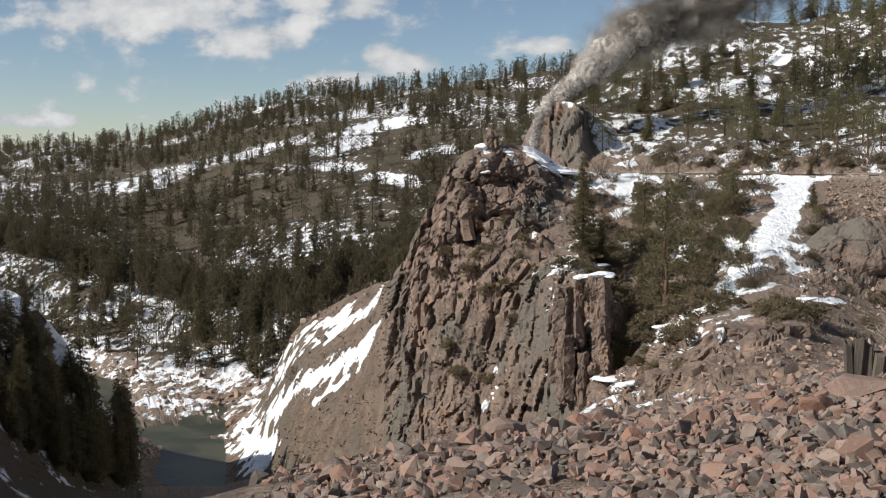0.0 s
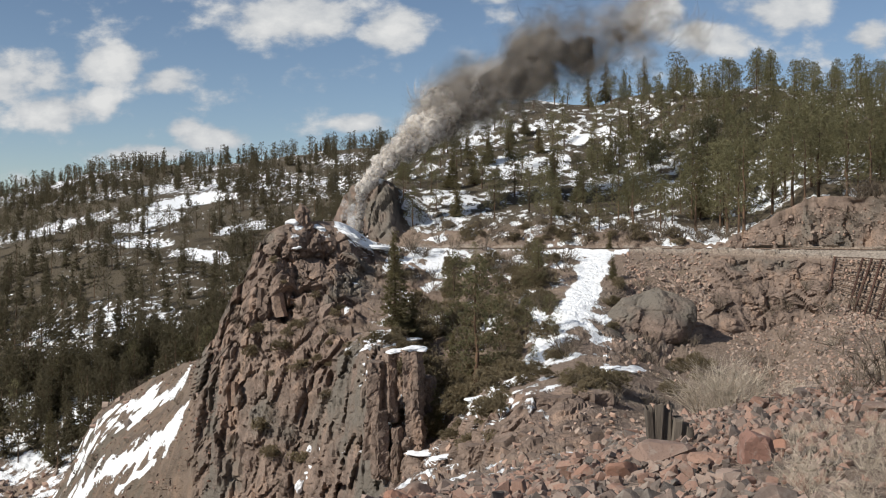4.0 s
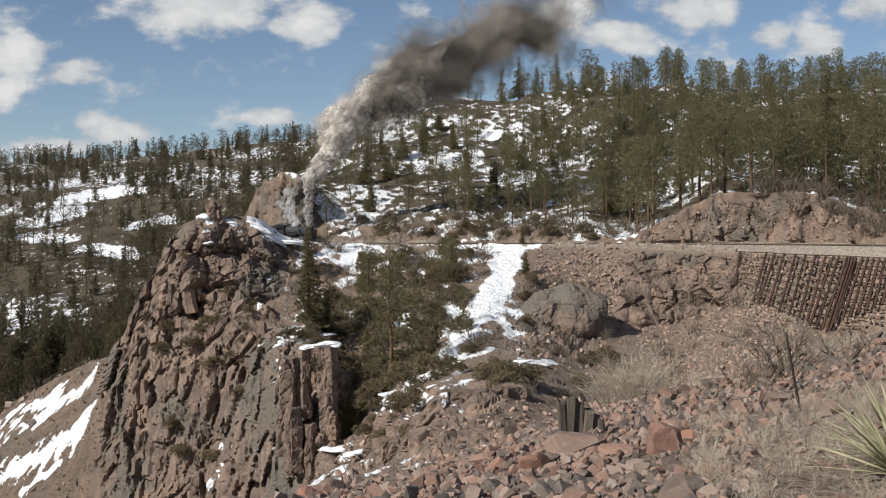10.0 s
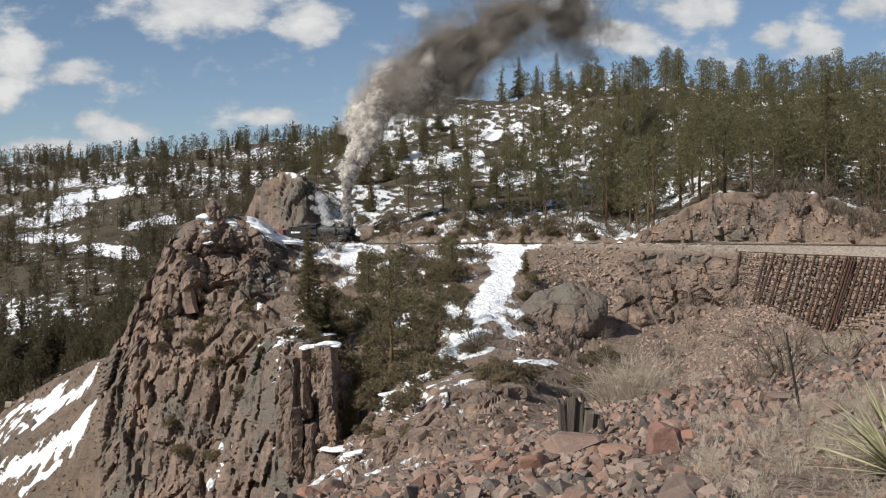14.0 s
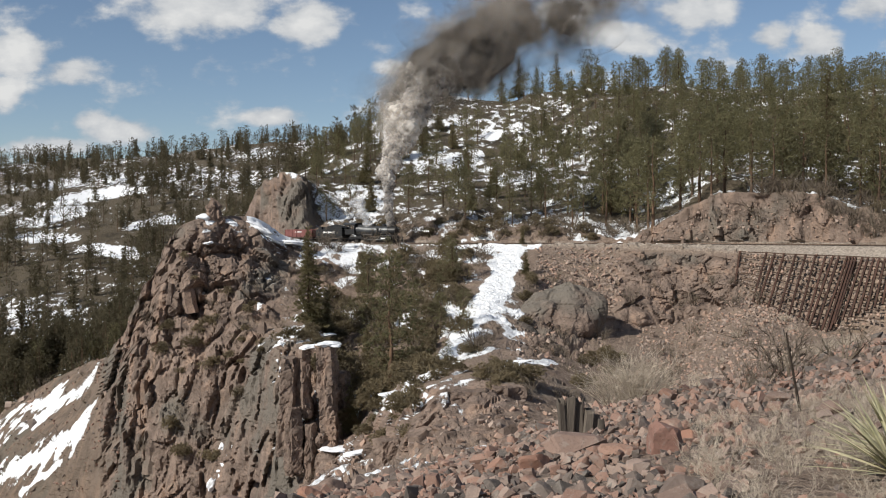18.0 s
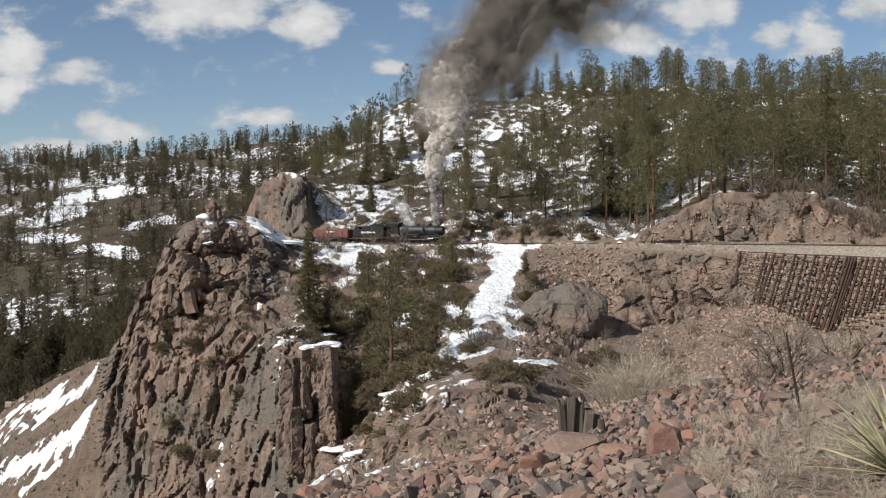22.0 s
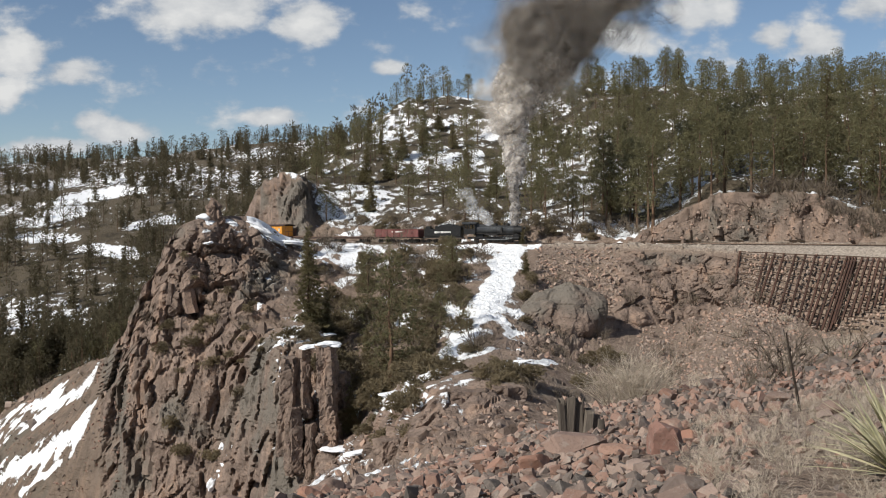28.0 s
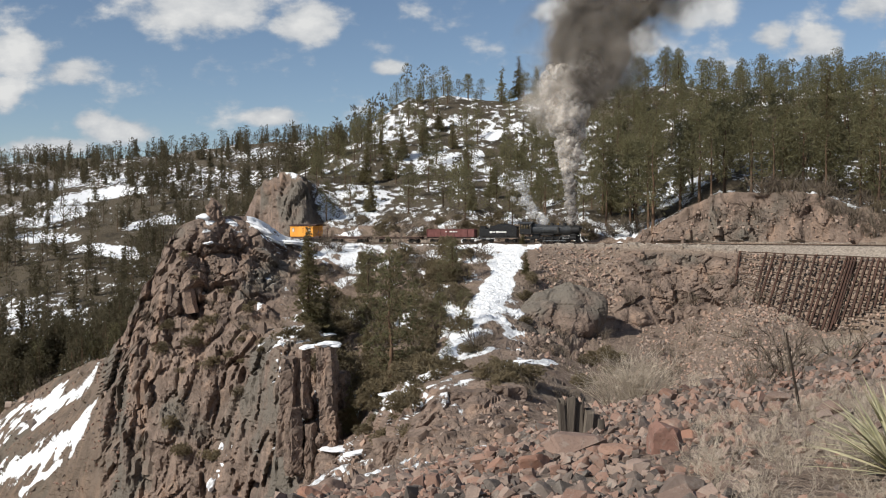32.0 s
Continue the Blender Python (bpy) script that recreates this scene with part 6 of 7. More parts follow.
def crib_wall():
    crib = tagged(new("retaining_wall"), "rusty rail crib holding stones under the track bench", "retaining wall", kind="structure")
    out = Vector((-0.78, -0.63, 0.35)).normalized()

    def at(b, f):
        top, low = edge_point(CLIFF_EDGE, b), edge_point(LEDGE_BACK, b)
        return top + (low - top) * f + out * 0.75

    rnd = random.Random(71)
    # bearing of the head, lean, foot: wide set at first, then crowded together, then open again
    uprights = [(15.86, 0.24, 0.74), (17.18, 0.66, 1.06), (17.60, 0.84, 1.08), (18.05, 0.78, 1.04), (18.62, 0.81, 1.02), (19.10, 0.78, 1.00), (19.58, 0.78, 0.98), (20.06, 0.87, 0.98), (20.42, 1.11, 1.04), (20.69, 1.05, 1.04)]
    uprights += [(21.08 + 0.14 * k, 1.17 - 0.06 * k, (1.06, 1.08, 1.04, 0.96)[k]) for k in range(4)]
    uprights += [(21.80 + 0.262 * k, 0.93 - 0.115 * min(k, 5), 0.90 - 0.05 * k) for k in range(9)]
    for k, (b, lean, foot) in enumerate(uprights):
        a, c = at(b, 0.03), at(b - lean, foot)
        bm = bmesh.new()
        d = (c - a)
        q = d.to_track_quat("Z", "Y").to_matrix().to_4x4()
        m = Matrix.Translation((a + c) / 2 + out * 0.22) @ q
        box(bm, (0.27, 0.07, d.length), (0, 0.10, 0), None)
        box(bm, (0.10, 0.22, d.length), (0, 0, 0), None)
        box(bm, (0.22, 0.08, d.length), (0, -0.10, 0), None)
        bmesh.ops.transform(bm, matrix=m, verts=bm.verts)
        part("upright_rail", bm, M_RUST, crib)
    for j in range(9):
        f = 0.02 + 0.118 * j
        b0 = 15.75 - 0.06 * j if j < 6 else 16.0 + 0.35 * (j - 6)
        pts = [at(b, f + rnd.uniform(-0.006, 0.006)) for b in np.arange(b0, min(25.8, 22.0 + 7.5 * (1.0 - f)), 0.7)]
        for p0, p1 in zip(pts, pts[1:]):
            bm = bmesh.new()
            rod(bm, p0 - (p1 - p0) * 0.03, p1 + (p1 - p0) * 0.03, 0.085, 0.075, 6)
            part("cross_tie", bm, M_TIE_OLD, crib)
    count = 0
    joined = []
    for j in range(10):
        b = 15.8
        while b < min(25.5, 21.8 + 7.5 * (0.955 - 0.105 * j)):
            f = 0.045 + 0.105 * j + rnd.uniform(-0.03, 0.05)
            p = at(b, f) - out * 0.10
            size = rnd.uniform(0.26, 0.55)
            if count < 300:
                ob = bpy.data.objects.new("stone", CRIB_STONES[rnd.randrange(len(CRIB_STONES))])
                scene.collection.objects.link(ob)
                ob.parent = crib
                ob.matrix_basis = Matrix.LocRotScale(p, Euler((rnd.uniform(0, 6), rnd.uniform(0, 6), rnd.uniform(0, 6))), (size,) * 3)
                count += 1
            else:
                joined.append((p.x, p.y, p.z, size))
            b += rnd.uniform(0.13, 0.24)
    heap("fill_stones", "pale stones packed behind the crib", joined, 73, mat=M_RUBBLES).parent = crib


M_RUST = plain("rusty_rail", (0.032, 0.018, 0.014), (0.092, 0.048, 0.035), 2, 0.75, 0.3, vary=0.4)
M_TIE_OLD = plain("old_ties", (0.045, 0.030, 0.024), (0.13, 0.085, 0.062), 2.5, 0.9, vary=0.4)


# ---- bushes, grass ----
def twig_bush(seed, height, spread, stems, droop, name="bush", thick=0.012):
    rnd = random.Random(seed)
    vs, fs = [], []

    def ribbon(a, d, length, w, bend, depth):
        pts = [a.copy()]
        dirn = d.normalized()
        p = a.copy()
        n = 4 if depth else 2
        for k in range(n):
            dirn = (dirn + Vector((rnd.gauss(0, 0.14), rnd.gauss(0, 0.14), bend))).normalized()
            p = p + dirn * length / n
            pts.append(p.copy())
        side = dirn.cross(Vector((rnd.gauss(0, 1), rnd.gauss(0, 1), rnd.gauss(0, 1)))).normalized()
        i = len(vs)
        for k, q in enumerate(pts):
            ww = w * (1 - 0.75 * k / n)
            vs.append(tuple(q + side * ww)), vs.append(tuple(q - side * ww))
        for k in range(n):
            fs.append((i + 2 * k, i + 2 * k + 1, i + 2 * k + 3, i + 2 * k + 2))
        if depth:
            for q in pts[2:]:
                for _ in range(depth):
                    ribbon(q, dirn + Vector((rnd.gauss(0, 0.7), rnd.gauss(0, 0.7), rnd.gauss(0.2, 0.5))), length * rnd.uniform(0.25, 0.5), w * 0.6, bend, 0)

    for _ in range(stems):
        a = rnd.uniform(0, 6.28)
        lean = rnd.random() ** 0.6 * spread
        ribbon(Vector((math.cos(a) * 0.15 * spread, math.sin(a) * 0.15 * spread, -0.08)), Vector((math.cos(a) * lean, math.sin(a) * lean, 1)), height * rnd.uniform(0.6, 1.1), thick, droop, 2)
    return vs, fs


BUSH_LABELS = {"scrub_bush": "grey-brown leafless scrub bush on the rocky slope", "green_bush": "dull olive evergreen shrub on the slope", "grass_tuft": "pale dry bunch grass among the stones"}
BUSH_STOCK = {}


def bush(kind, variant, x, y, size, rnd):
    key = (kind, variant)
    where = drop(x, y)[0]
    if key not in BUSH_STOCK:
        if kind == "scrub_bush":
            v, f = twig_bush(200 + variant, 1.0, 0.95, 19, 0.01, thick=0.019)
            me = mesh_object(kind, v, f, M_TWIG)
        elif kind == "green_bush":
            v, f = [], []
            r2 = random.Random(300 + variant)
            lobes = [(Vector((0, 0, 0.30)), 0.42)] + [(Vector((r2.uniform(-0.5, 0.5), r2.uniform(-0.5, 0.5), r2.uniform(0.12, 0.6))), r2.uniform(0.18, 0.34)) for _ in range(6)]
            for _ in range(210):
                c, r = r2.choice(lobes)
                d = Vector((r2.gauss(0, 1), r2.gauss(0, 1), r2.gauss(0.35, 0.8))).normalized()
                tuft(v, f, c + d * r * r2.uniform(0.5, 1.1), d, 0.15, r2, 6, True)
            me = mesh_object(kind, v, f, M_SHRUB)
        else:
            v, f = twig_bush(400 + variant, 1.0, 0.8, 84, -0.035, thick=0.0062)
            me = mesh_object(kind, v, f, M_STRAW)
        data = me.data
        bpy.data.objects.remove(me)
        BUSH_STOCK[key] = data
    ob = new(kind, BUSH_STOCK[key])
    ob.matrix_basis = Matrix.LocRotScale(where, Euler((0, 0, rnd.uniform(0, 6.28))), (size * rnd.uniform(0.9, 1.3), size * rnd.uniform(0.9, 1.3), size))
    return tagged(ob, BUSH_LABELS[kind], "grass" if kind == "grass_tuft" else "bush", "bushes and grass of the slopes")


M_SHRUB = needle_material("shrub_leaves", (0.150, 0.122, 0.074), (0.350, 0.285, 0.180))


def slope_bushes():
    rnd = random.Random(81)

    def some(kind, count, b0, b1, k0, k1, s0, s1, snow_most=0.7):
        made = tries = 0
        while made < count and tries < count * 20:
            tries += 1
            p, snow = grid_place(rnd.uniform(b0, b1), rnd.uniform(k0, k1))
            if snow > snow_most:
                continue
            bush(kind, rnd.randrange(4), p[0], p[1], rnd.uniform(s0, s1), rnd)
            made += 1

    some("scrub_bush", 75, -7.5, 2.2, 6.8, 8.1, 1.2, 3.0)
    some("green_bush", 62, -7.2, 1.6, 6.8, 8.0, 1.3, 3.2)
    some("green_bush", 48, -4.6, 1.0, 6.4, 7.9, 1.6, 3.4)
    some("green_bush", 28, -7.2, -1.6, 5.9, 6.9, 1.4, 3.2)
    some("green_bush", 12, -7.2, -2.0, 5.3, 6.2, 1.4, 2.6)
    some("green_bush", 7, 2.6, 4.2, 5.6, 6.6, 1.6, 2.8)
    some("green_bush", 5, 4.3, 4.9, 7.0, 7.6, 1.4, 2.4)
    some("green_bush", 9, 7.5, 10.5, 5.9, 6.8, 1.2, 2.2)
    some("scrub_bush", 46, 4.5, 17.0, 5.2, 7.6, 0.9, 2.2, 0.4)
    some("scrub_bush", 45, 16.5, 25.5, 10.5, 11.8, 1.6, 3.2)
    some("scrub_bush", 26, 19.5, 25.5, 10.15, 10.7, 1.0, 2.2)
    some("green_bush", 16, 17.0, 25.0, 10.9, 12.0, 1.8, 3.4)
    some("scrub_bush", 52, -6.0, 12.0, 10.15, 11.6, 1.2, 2.8, 0.8)
    some("green_bush", 30, -6.0, 8.0, 10.2, 11.3, 1.2, 2.6, 0.8)
    some("green_bush", 30, -15.0, -6.5, 5.2, 7.4, 1.0, 2.6, 0.5)
    some("scrub_bush", 22, -16.5, -6.5, 4.9, 7.6, 1.0, 2.4, 0.4)
    some("grass_tuft", 40, 8.0, 24.0, 3.3, 6.5, 0.5, 1.2, 0.4)
    some("scrub_bush", 20, -26.0, -17.0, 6.5, 9.6, 1.2, 3.0, 0.9)


def foreground():
    rnd = random.Random(91)
    # weathered post stump, boulders, slab
    stump = tagged(new("post_stump"), "splintered grey wooden post stumps among the stones", "stump")
    z = drop(1.76, 13.6)[0].z
    stump.location = (1.76, 13.6, z)
    for dx, w, h in ((-0.22, 0.10, 0.46), (-0.13, 0.12, 0.49), (-0.02, 0.14, 0.48), (0.10, 0.12, 0.33), (0.19, 0.12, 0.26), (0.29, 0.10, 0.20)):
        bm = bmesh.new()
        made = box(bm, (w, 0.16, h + 0.2), (dx, rnd.uniform(-0.05, 0.05), h / 2 - 0.1), Matrix.Rotation(rnd.uniform(-0.12, 0.12), 4, "Y"), bevel=0.015)
        for v in bm.verts:
            if v.co.z > h * 0.6:
                v.co.z += rnd.uniform(-0.09, 0.05)
        part("splinter", bm, M_POST, stump)
    boulder("boulder", "block-shaped rust-red boulder with a dark split side", (2.02, 9.6), (0.24, 0.19, 0.24), 501, M_RED_ROCK)
    boulder("boulder", "broad low red-brown slab of rock", (1.40, 11.2), (0.46, 0.30, 0.20), 502, M_SLAB)
    boulder("boulder", "flat dark slab lying on the talus", (1.66, 9.8), (0.32, 0.20, 0.09), 503)
    boulder("boulder", "low grey boulder on the talus", (0.55, 10.9), (0.16, 0.15, 0.1), 504)
    for k in range(26):
        b, band = rnd.uniform(-14, 24), rnd.uniform(1.9, 3.05)
        p, _ = grid_place(b, band)
        s = rnd.uniform(0.12, 0.26)
        boulder("boulder", "angular brown boulder lying on the talus", (p[0], p[1]), (s, s * rnd.uniform(0.6, 0.9), s * rnd.uniform(0.4, 0.7)), 520 + k)
    # yucca
    yucca(2.86, 6.6, 0.66, 601)
    yucca(3.12, 7.2, 0.66, 602)
    # dry bunch grass and weeds
    big = ((3.6, 20.5, 0.98), (3.95, 20.8, 0.95), (3.3, 20.3, 0.8), (3.75, 20.1, 0.8))
    for x, y, s in big:
        bush("grass_tuft", rnd.randrange(4), x, y, s, rnd)
    kits = [twig_bush(440 + k, 1.0, 0.85, 20, -0.04, thick=0.008) for k in range(4)]
    vs, fs, n = [], [], 0
    for _ in range(190):
        f = rnd.uniform(4.8, 12.5)
        a = rnd.uniform(0.24, 0.47)
        v, q = kits[rnd.randrange(4)]
        v, q = np.array(v), np.array(q)
        size, t = rnd.uniform(0.09, 0.25), rnd.uniform(0, 6.28)
        w = np.stack([v[:, 0] * math.cos(t) - v[:, 1] * math.sin(t), v[:, 0] * math.sin(t) + v[:, 1] * math.cos(t), v[:, 2]], 1) * size
        vs.append(w + np.array(drop(f * a, f)[0])), fs.append(q + n)
        n += len(v)
    tagged(mesh_object("dry_grass", np.concatenate(vs), np.concatenate(fs), M_STRAW), "pale dry grass and weeds among the stones", "grass", kind="stuff")
    for x, y, s in ((5.6, 18.5, 0.6), (6.3, 19.0, 0.75), (5.0, 17.6, 0.5), (7.4, 19.5, 0.7), (6.9, 21.5, 0.9), (4.4, 21.8, 0.6)):
        bush("scrub_bush", rnd.randrange(4), x, y, s, rnd)
    stalk = tagged(new("dead_stalk"), "bare dark dead stalk standing in dry grass", "stalk")
    p0 = drop(3.96, 11.7)[0]
    stalk.location = p0
    bm = bmesh.new()
    rod(bm, (0.02, 0, -0.1), (-0.16, 0, 0.88), 0.019, 0.010, 6)
    part("stem", bm, M_STALK, stalk)
    for k in range(7):
        h = 0.25 + 0.07 * k
        bm = bmesh.new()
        rod(bm, (0.02 - 0.19 * h, 0, h), (0.02 - 0.19 * h + rnd.uniform(-0.05, 0.05), rnd.uniform(-0.03, 0.03), h + 0.05), 0.007, 0.004, 4)
        part("twig", bm, M_STALK, stalk)


def boulder(name, label, xy, size, seed, mat=None):
    rnd = random.Random(seed)
    bm = bmesh.new()
    bmesh.ops.create_icosphere(bm, subdivisions=3, radius=1)
    planes = [(Vector((rnd.gauss(0, 1), rnd.gauss(0, 1), rnd.gauss(0.1, 0.8))).normalized(), rnd.uniform(0.55, 0.82)) for _ in range(13)]
    off = Vector((seed * 0.37, seed * 0.11, 0))
    for v in bm.verts:
        for n, d in planes:
            over = v.co.dot(n) - d
            if over > 0:
                v.co -= n * over
        v.co += v.co.normalized() * 0.05 * noise.noise(v.co * 3 + off)
        v.co = Vector((v.co.x * size[0], v.co.y * size[1], v.co.z * size[2]))
    ob = part(name, bm, mat or M_BOULDER)
    where = drop(*xy)[0]
    ob.matrix_basis = Matrix.LocRotScale(where + Vector((0, 0, size[2] * 0.35)), Euler((rnd.gauss(0, 0.15), rnd.gauss(0, 0.15), rnd.uniform(-0.4, 0.4))), None)
    return tagged(ob, label, "boulder", "boulders on the talus")


def yucca(x, y, size, seed):
    rnd = random.Random(seed)
    plant_ob = tagged(new("yucca"), "spiky yellow-green yucca with stiff narrow leaves", "plant")
    plant_ob.location = drop(x, y)[0]
    for k in range(78):
        a, lift = rnd.uniform(0, 6.28), rnd.uniform(0.05, 1.2)
        d = Vector((math.cos(a) * math.cos(lift), math.sin(a) * math.cos(lift), math.sin(lift)))
        side = d.cross(Vector((0, 0, 1))).normalized()
        up = side.cross(d)
        length = size * rnd.uniform(0.75, 1.15)
        bm = bmesh.new()
        rows = []
        for t, w in ((0, 0.6), (0.3, 1.0), (0.65, 0.75), (1.0, 0.05)):
            c = d * length * t + Vector((0, 0, 0.04 - 0.06 * t * t))
            rows.append([bm.verts.new(c + side * 0.0150 * w), bm.verts.new(c - up * 0.005 * w), bm.verts.new(c - side * 0.0150 * w)])
        for r0, r1 in zip(rows, rows[1:]):
            for q in range(2):
                bm.faces.new((r0[q], r0[q + 1], r1[q + 1], r1[q]))
        part("leaf", bm, M_YUCCA, plant_ob)


M_DRIFT = plain("drift_snow", (0.72, 0.74, 0.77), (0.86, 0.88, 0.91), 2.0, 0.9)
M_STALK = plain("dead_stalk", (0.020, 0.015, 0.011), (0.055, 0.040, 0.030), 8, 0.9)
M_POST = plain("weathered_wood", (0.05, 0.040, 0.033), (0.165, 0.138, 0.112), 6, 0.95, bump=0.8, stretch=(1, 1, 0.15), vary=0.3)
M_BOULDER = stone_material("boulder_rock", (0.135, 0.105, 0.09), (0.27, 0.18, 0.14), (0.30, 0.15, 0.10))
M_RED_ROCK = stone_material("red_rock", (0.14, 0.080, 0.064), (0.27, 0.155, 0.122), (0.29, 0.16, 0.125))
M_SLAB = stone_material("slab_rock", (0.24, 0.165, 0.132), (0.39, 0.275, 0.22), (0.40, 0.25, 0.19))
M_YUCCA = plain("yucca_leaf", (0.26, 0.245, 0.140), (0.54, 0.49, 0.32), 4, 0.55, vary=0.9)


def pinnacle():
    """A small craggy tooth of rock with a drift of snow beside it."""
    rnd = random.Random(701)
    bm = bmesh.new()
    bmesh.ops.create_icosphere(bm, subdivisions=4, radius=1)
    for v in bm.verts:
        h = (v.co.z + 1) / 2
        wide = 1.25 - 0.85 * h + 0.12 * noise.noise(v.co * 1.7)
        v.co = Vector((v.co.x * wide * 1.7 - 0.7 * h * h, v.co.y * wide * 1.4, (h - 0.3) * 4.6))
        q = Vector((v.co.x * 1.1, v.co.y * 1.1, v.co.z * 0.5))
        v.co += Vector((v.co.x, v.co.y, 0.3)).normalized() * (0.5 * noise.cell(q * 1.3) - 0.25 + 0.25 * noise.noise(q * 3))
    ob = part("rock_pinnacle", bm, M_CRAG)
    ob.location = drop(-36.9, 172.0)[0]
    tagged(ob, "small brown rock pinnacle on the headland crest", "rock")
    bm = bmesh.new()
    bmesh.ops.create_icosphere(bm, subdivisions=3, radius=1)
    for v in bm.verts:
        v.co = Vector((v.co.x * 1.25, v.co.y * 0.9, v.co.z * 0.6 + 0.2 * v.co.x)) * (1 + 0.45 * noise.noise(v.co * 1.4))
    ob = part("snow_drift", bm, M_DRIFT, smooth=True)
    ob.location = drop(-38.6, 171.4)[0] + Vector((0, 0, 0.1))
    tagged(ob, "drift of white snow beside the rock pinnacle", "snow")


def outcrop():
    """Rounded pink-brown slab that bulges out of the slope."""
    bm = bmesh.new()
    bmesh.ops.create_icosphere(bm, subdivisions=6, radius=1)
    co = np.array([v.co for v in bm.verts])
    p = np.stack([co[:, 0] * 8.2 + 1.2 * co[:, 2], co[:, 1] * 4.4 + 2.0 * co[:, 2], co[:, 2] * 5.0 + 1.5 * co[:, 0]], 1)
    p = p + co * (broken(p + 80.0, 33, 4.5, 0.34) + 0.5 * fbm(p / 3.0, 2, 35))[:, None]
    for v, q in zip(bm.verts, p):
        v.co = q
    ob = part("rock_outcrop", bm, M_CRAG)
    where = drop(13.6, 146.0)[0]
    ob.location = where + Vector((1.4, 3.4, -0.9))
    tagged(ob, "rounded pink-brown rock outcrop on the slope beside the snow chute", "rock")


def broken(points, seed, scale, depth):
    """How far broken rock stands proud at each point: blocks at three sizes."""
    q = np.asarray(points) + 0.25 * scale * np.stack([fbm(np.asarray(points) / scale, 2, seed + k) for k in range(3)], 1)
    tall = np.array([1.0, 1.0, 1.6])
    return depth * (blocks(q / (scale * tall), seed, 1.4, 0.15, 3) + 0.5 * blocks(q / (0.45 * scale * tall), seed + 20, 1.1, 0.3) + 0.22 * blocks(q / (0.2 * scale * tall), seed + 40, 1.0, 0.3))


def column(bm, at, width, depth, top, bottom, turn, seed):
    """A sheer many-sided column of cracked rock, its faces stepped along joints."""
    rnd = random.Random(seed)
    sides = 5
    angs = [6.28 * (k + rnd.uniform(-0.2, 0.2)) / sides + turn for k in range(sides)]
    rows, per, n = [], 9, int(6 * (top - bottom))
    tilt = Vector((rnd.uniform(-0.06, 0.06), rnd.uniform(0.0, 0.08), 0))
    grid, outs = [], []
    for k in range(n + 1):
        z = bottom + (top - bottom) * k / n
        for q in range(sides):
            a0, a1 = angs[q], angs[(q + 1) % sides] + (6.28 if q == sides - 1 else 0)
            for w in range(per):
                c = Vector((math.cos(a0), math.sin(a0), 0)).lerp(Vector((math.cos(a1), math.sin(a1), 0)), w / per)
                grow = 1.0 + 0.16 * (1 - k / n) - (0.14 if k == n else 0)
                grid.append((c.x * width * 0.52 * grow + tilt.x * z, c.y * depth * 0.52 * grow + tilt.y * z, z))
                outs.append((c.x, c.y, 0.5 if k == n else 0.0))
    grid = np.array(grid) + np.array([at[0], at[1], 0])
    grid = grid + np.array(outs) * broken(grid + 50.0, seed, 1.7, 0.30)[:, None]
    per *= sides
    rows = [[bm.verts.new(co) for co in grid[k * per:(k + 1) * per]] for k in range(n + 1)]
    m = len(rows[0])
    for r0, r1 in zip(rows, rows[1:]):
        for k in range(m):
            bm.faces.new((r0[k], r0[(k + 1) % m], r1[(k + 1) % m], r1[k]))
    bm.faces.new(rows[-1])


def snow_lump(name, label, at, size, seed, lift=0.0):
    bm = bmesh.new()
    bmesh.ops.create_icosphere(bm, subdivisions=4, radius=1)
    off = Vector((seed * 1.3, seed * 0.7, 0))
    for v in bm.verts:
        k = 1 + 0.45 * noise.noise(v.co * 1.3 + off) + 0.22 * noise.noise(v.co * 3.1 + off)
        v.co = Vector((v.co.x * size[0] * k, v.co.y * size[1] * k, v.co.z * size[2] * (0.8 + 0.4 * noise.noise(v.co * 2 + off)) + lift * v.co.x))
    ob = part(name, bm, M_DRIFT, smooth=True)
    ob.location = at
    return tagged(ob, label, "snow")


def pillar():
    """The sheer buttress of upright columns beside the gully, snow on its head."""
    rock = tagged(new("rock_buttress"), "sheer dark rock buttress of cracked columns beside the gully", "rock")
    rock.location = (-13.3, 123.5, -24)
    for x, y, w, d, top, bottom, turn, seed in ((0.1, 0.4, 2.7, 4.2, 13.0, -1.5, 0.25, 3), (-2.85, 0.3, 2.1, 3.2, 12.5, 4.5, 0.9, 8), (-5.3, 0.9, 2.6, 3.6, 11.6, 0.0, 0.1, 5),
                                                 (-2.2, -1.0, 1.7, 1.9, 4.0, -2.0, 0.3, 9), (-4.1, -0.9, 2.2, 2.4, 6.0, -2.0, 0.9, 11), (1.3, 3.4, 2.2, 3.0, 9.4, -1.0, 0.4, 12)):
        bm = bmesh.new()
        column(bm, (x, y), w, d, top, bottom, turn, seed)
        part("column", bm, M_CRAG, rock)
    for x, y, z, size, seed, lift in DRIFTS:
        snow_lump("snow_drift", "thick white snow lying on a rock ledge", (x, y, z), size, seed, lift)


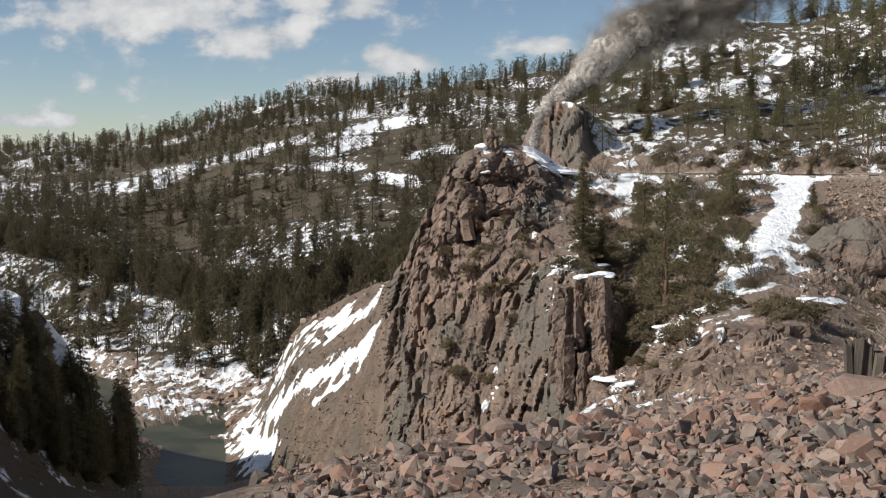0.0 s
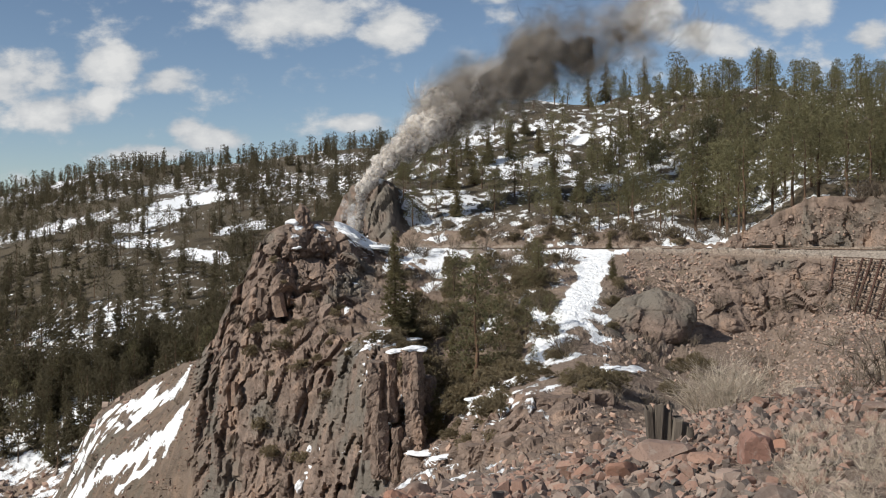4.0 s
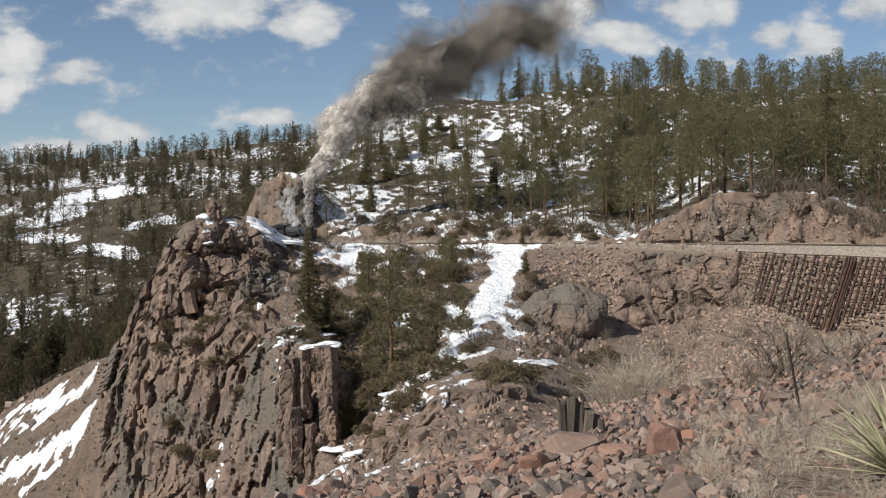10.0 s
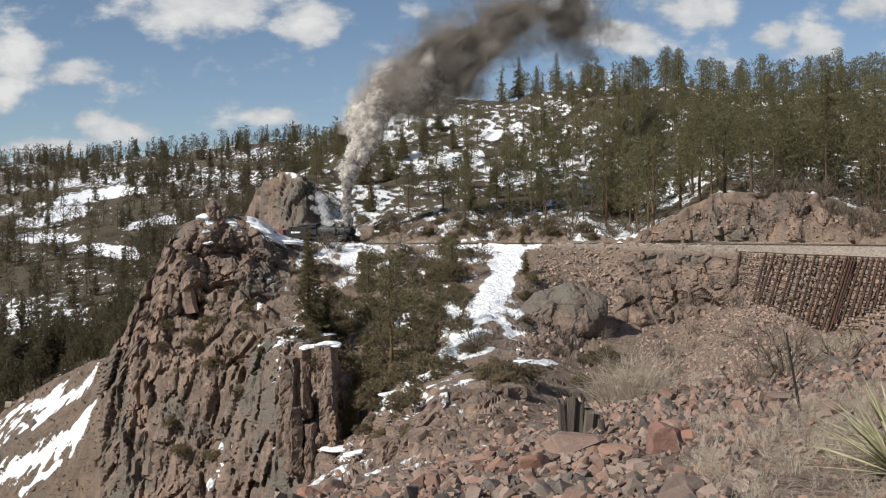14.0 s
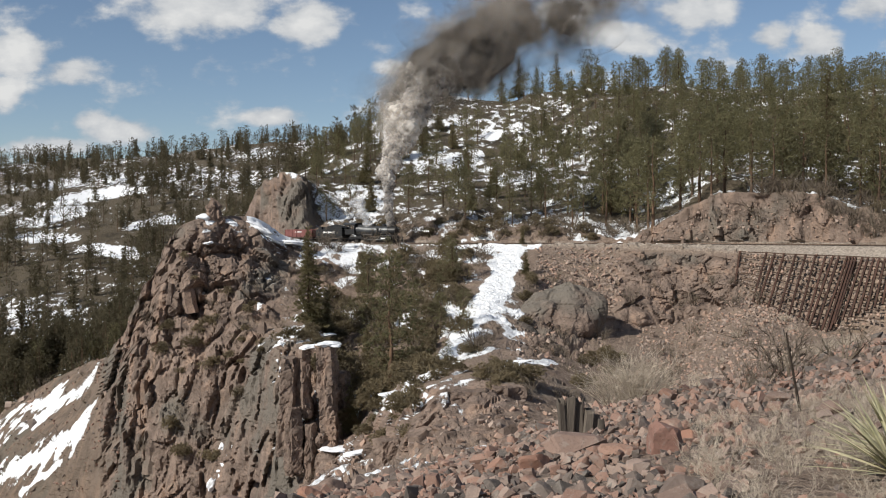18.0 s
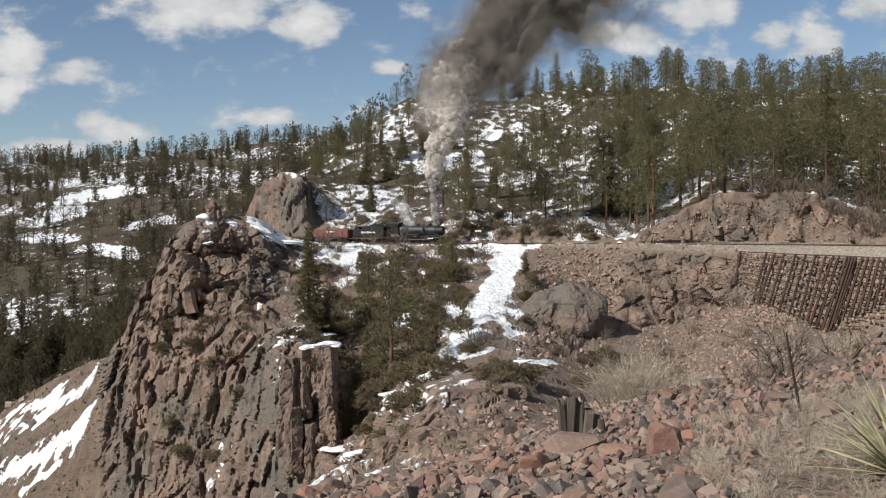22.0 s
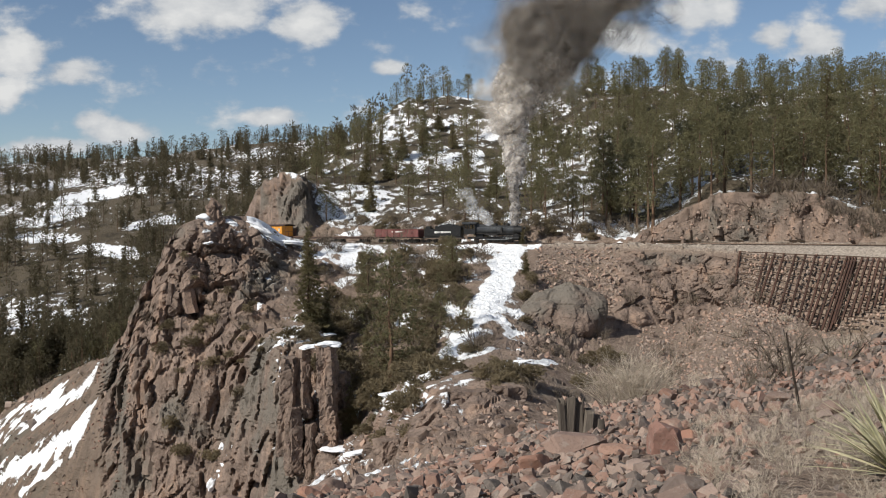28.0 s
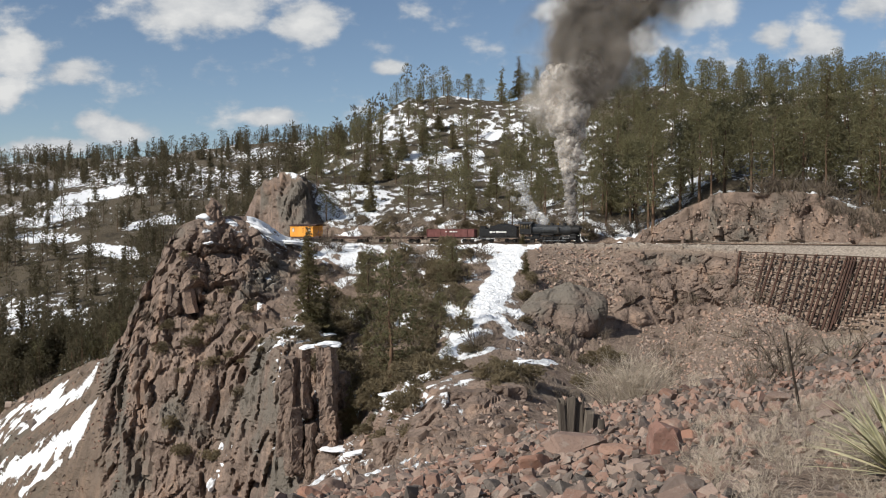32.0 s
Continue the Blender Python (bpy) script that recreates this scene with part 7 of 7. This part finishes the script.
# where snow lies thick: place, half size, seed, slope
DRIFTS = [(-13.4, 123.6, -10.95, (1.5, 1.7, 0.40), 4, 0.0), (-15.7, 124.2, -11.3, (1.1, 1.3, 0.32), 7, 0.1),
          (-12.2, 121.6, -22.8, (2.0, 1.1, 0.40), 11, 0.0), (-9.2, 113.0, -21.4, (1.3, 0.9, 0.30), 12, 0.2), (-9.9, 128.0, -20.1, (1.0, 0.9, 0.55), 13, -0.3), (-5.3, 117.8, -15.8, (1.9, 1.5, 0.32), 14, 0.1), (-2.8, 109.5, -14.4, (1.1, 0.9, 0.22), 15, 0.1)]
DRIFTS += [(-16.5, 147.9, -12.4, (1.5, 1.1, 0.32), 16, 0.2), (-15.3, 157.0, -11.7, (1.5, 1.2, 0.36), 17, 0.3), (-12.8, 160.2, -10.0, (1.5, 1.1, 0.36), 18, 0.3), (-16.1, 183.6, -0.7, (1.5, 0.7, 0.55), 19, 0.0),
           (-30.0, 173.5, 2.5, (1.9, 1.2, 0.70), 20, -1.1), (-28.2, 174.7, 0.9, (1.8, 1.4, 0.65), 21, -0.9), (-25.3, 178.2, 0.05, (2.8, 1.4, 0.50), 22, -0.2)]
DRIFTS += [(-30.8, 147.3, -27.9, (0.5, 0.5, 0.65), 24, 0.1), (-31.8, 144.6, -32.6, (0.6, 0.5, 1.05), 25, 0.3), (-36.9, 166.7, 0.2, (0.8, 0.5, 0.28), 26, 0.1), (-34.4, 172.1, 3.4, (0.7, 0.5, 0.30), 27, 0.0),
           (8.5, 116.2, -12.0, (1.3, 0.8, 0.20), 28, 0.1), (11.2, 118.8, -12.7, (0.8, 0.6, 0.20), 29, -0.1)]


def ledges():
    """Cracked rock steps above the talus at the mouth of the gully."""
    rock = tagged(new("rock_ledge"), "cracked brown rock ledge above the talus", "rock")
    rock.location = (-2.2, 95.0, -20)
    for x, y, w, d, top, bottom, turn, seed in ((-2.6, 1.4, 3.4, 3.0, 3.6, -1.5, 0.5, 31), (0.3, -1.6, 2.6, 2.6, 4.7, -1.0, 0.9, 32), (4.0, 1.6, 4.6, 3.6, 8.0, 1.0, 0.35, 33), (8.2, 2.6, 3.4, 3.0, 8.2, 2.0, 0.8, 34), (1.6, 2.0, 2.6, 2.6, 6.0, 0.5, 0.2, 35)):
        bm = bmesh.new()
        column(bm, (x, y), w, d, top, bottom, turn, seed)
        part("step", bm, M_CRAG, rock)


# ---- crags: angular ribs and blocks that stand out of the cliffs ----
def crag_shape(seed):
    rnd = random.Random(seed)
    sides = rnd.choice([5, 5, 6, 7])
    angs = sorted(rnd.uniform(0, 6.28) for _ in range(sides))
    angs = [6.28 * (k + rnd.uniform(-0.28, 0.28)) / sides for k in range(sides)]
    rad = [rnd.uniform(0.36, 0.56) for _ in range(sides)]
    bm = bmesh.new()
    rows = []
    shift = Vector((0, 0, 0))
    for k, z in enumerate((-0.5, -0.22, 0.05, 0.28, 0.5)):
        shift += Vector((rnd.gauss(0, 0.04), rnd.gauss(0, 0.04), 0))
        w = (1.12, 1.05, 1.0, 0.94, 0.74)[k] * rnd.uniform(0.92, 1.06)
        row = []
        for a, r in zip(angs, rad):
            rr = r * w * rnd.uniform(0.93, 1.07)
            row.append(bm.verts.new(Vector((math.cos(a) * rr, math.sin(a) * rr, z + rnd.uniform(-0.05, 0.05) + (0.12 * math.cos(a - seed) if k == 4 else 0))) + shift))
        rows.append(row)
    for r0, r1 in zip(rows, rows[1:]):
        for k in range(sides):
            bm.faces.new((r0[k], r0[(k + 1) % sides], r1[(k + 1) % sides], r1[k]))
    bm.faces.new(rows[-1])
    bmesh.ops.triangulate(bm, faces=[f for f in bm.faces if len(f.verts) == 4])
    me = bpy.data.meshes.new("crag")
    bm.to_mesh(me)
    bm.free()
    me.materials.append(M_CRAG)
    return me


CRAGS = [crag_shape(800 + k) for k in range(14)]


def crag(p, width, height, rnd, lean=0.0):
    ob = bpy.data.objects.new("crag", CRAGS[rnd.randrange(len(CRAGS))])
    scene.collection.objects.link(ob)
    ob.parent = GROUND
    ob.matrix_basis = Matrix.LocRotScale(p, Euler((lean + rnd.gauss(0, 0.07), rnd.gauss(0.08, 0.08), rnd.uniform(0, 6.28))), (width, width * rnd.uniform(0.7, 1.1), height))


def crags():
    rnd = random.Random(87)
    # bearing, band, width, height ranges
    for b0, b1, k0, k1, count, w0, w1, tall in ((-16.8, -7.4, 5.1, 7.6, 40, 1.2, 3.0, 1.8), (-4.5, 4.0, 5.1, 6.2, 26, 1.0, 2.4, 0.9), (3.6, 15.8, 6.3, 7.9, 34, 0.8, 2.2, 0.9), (9.0, 16.0, 6.9, 7.9, 40, 0.6, 1.5, 1.5), (9.5, 20.0, 10.15, 11.0, 14, 1.0, 2.4, 0.9)):
        for _ in range(count):
            p, snow = grid_place(rnd.uniform(b0, b1), rnd.uniform(k0, k1))
            if snow > 0.5:
                continue
            w = w0 + (w1 - w0) * rnd.random() ** 1.8
            h = w * tall * rnd.uniform(0.6, 1.4)
            crag(Vector(p) + Vector((0, 0.34 * w, -0.24 * h)), w, h, rnd, -0.06)


slope_bushes()
crags()
foreground()
pinnacle()
pillar()
ledges()
outcrop()
crib_wall()
talus()


motions()
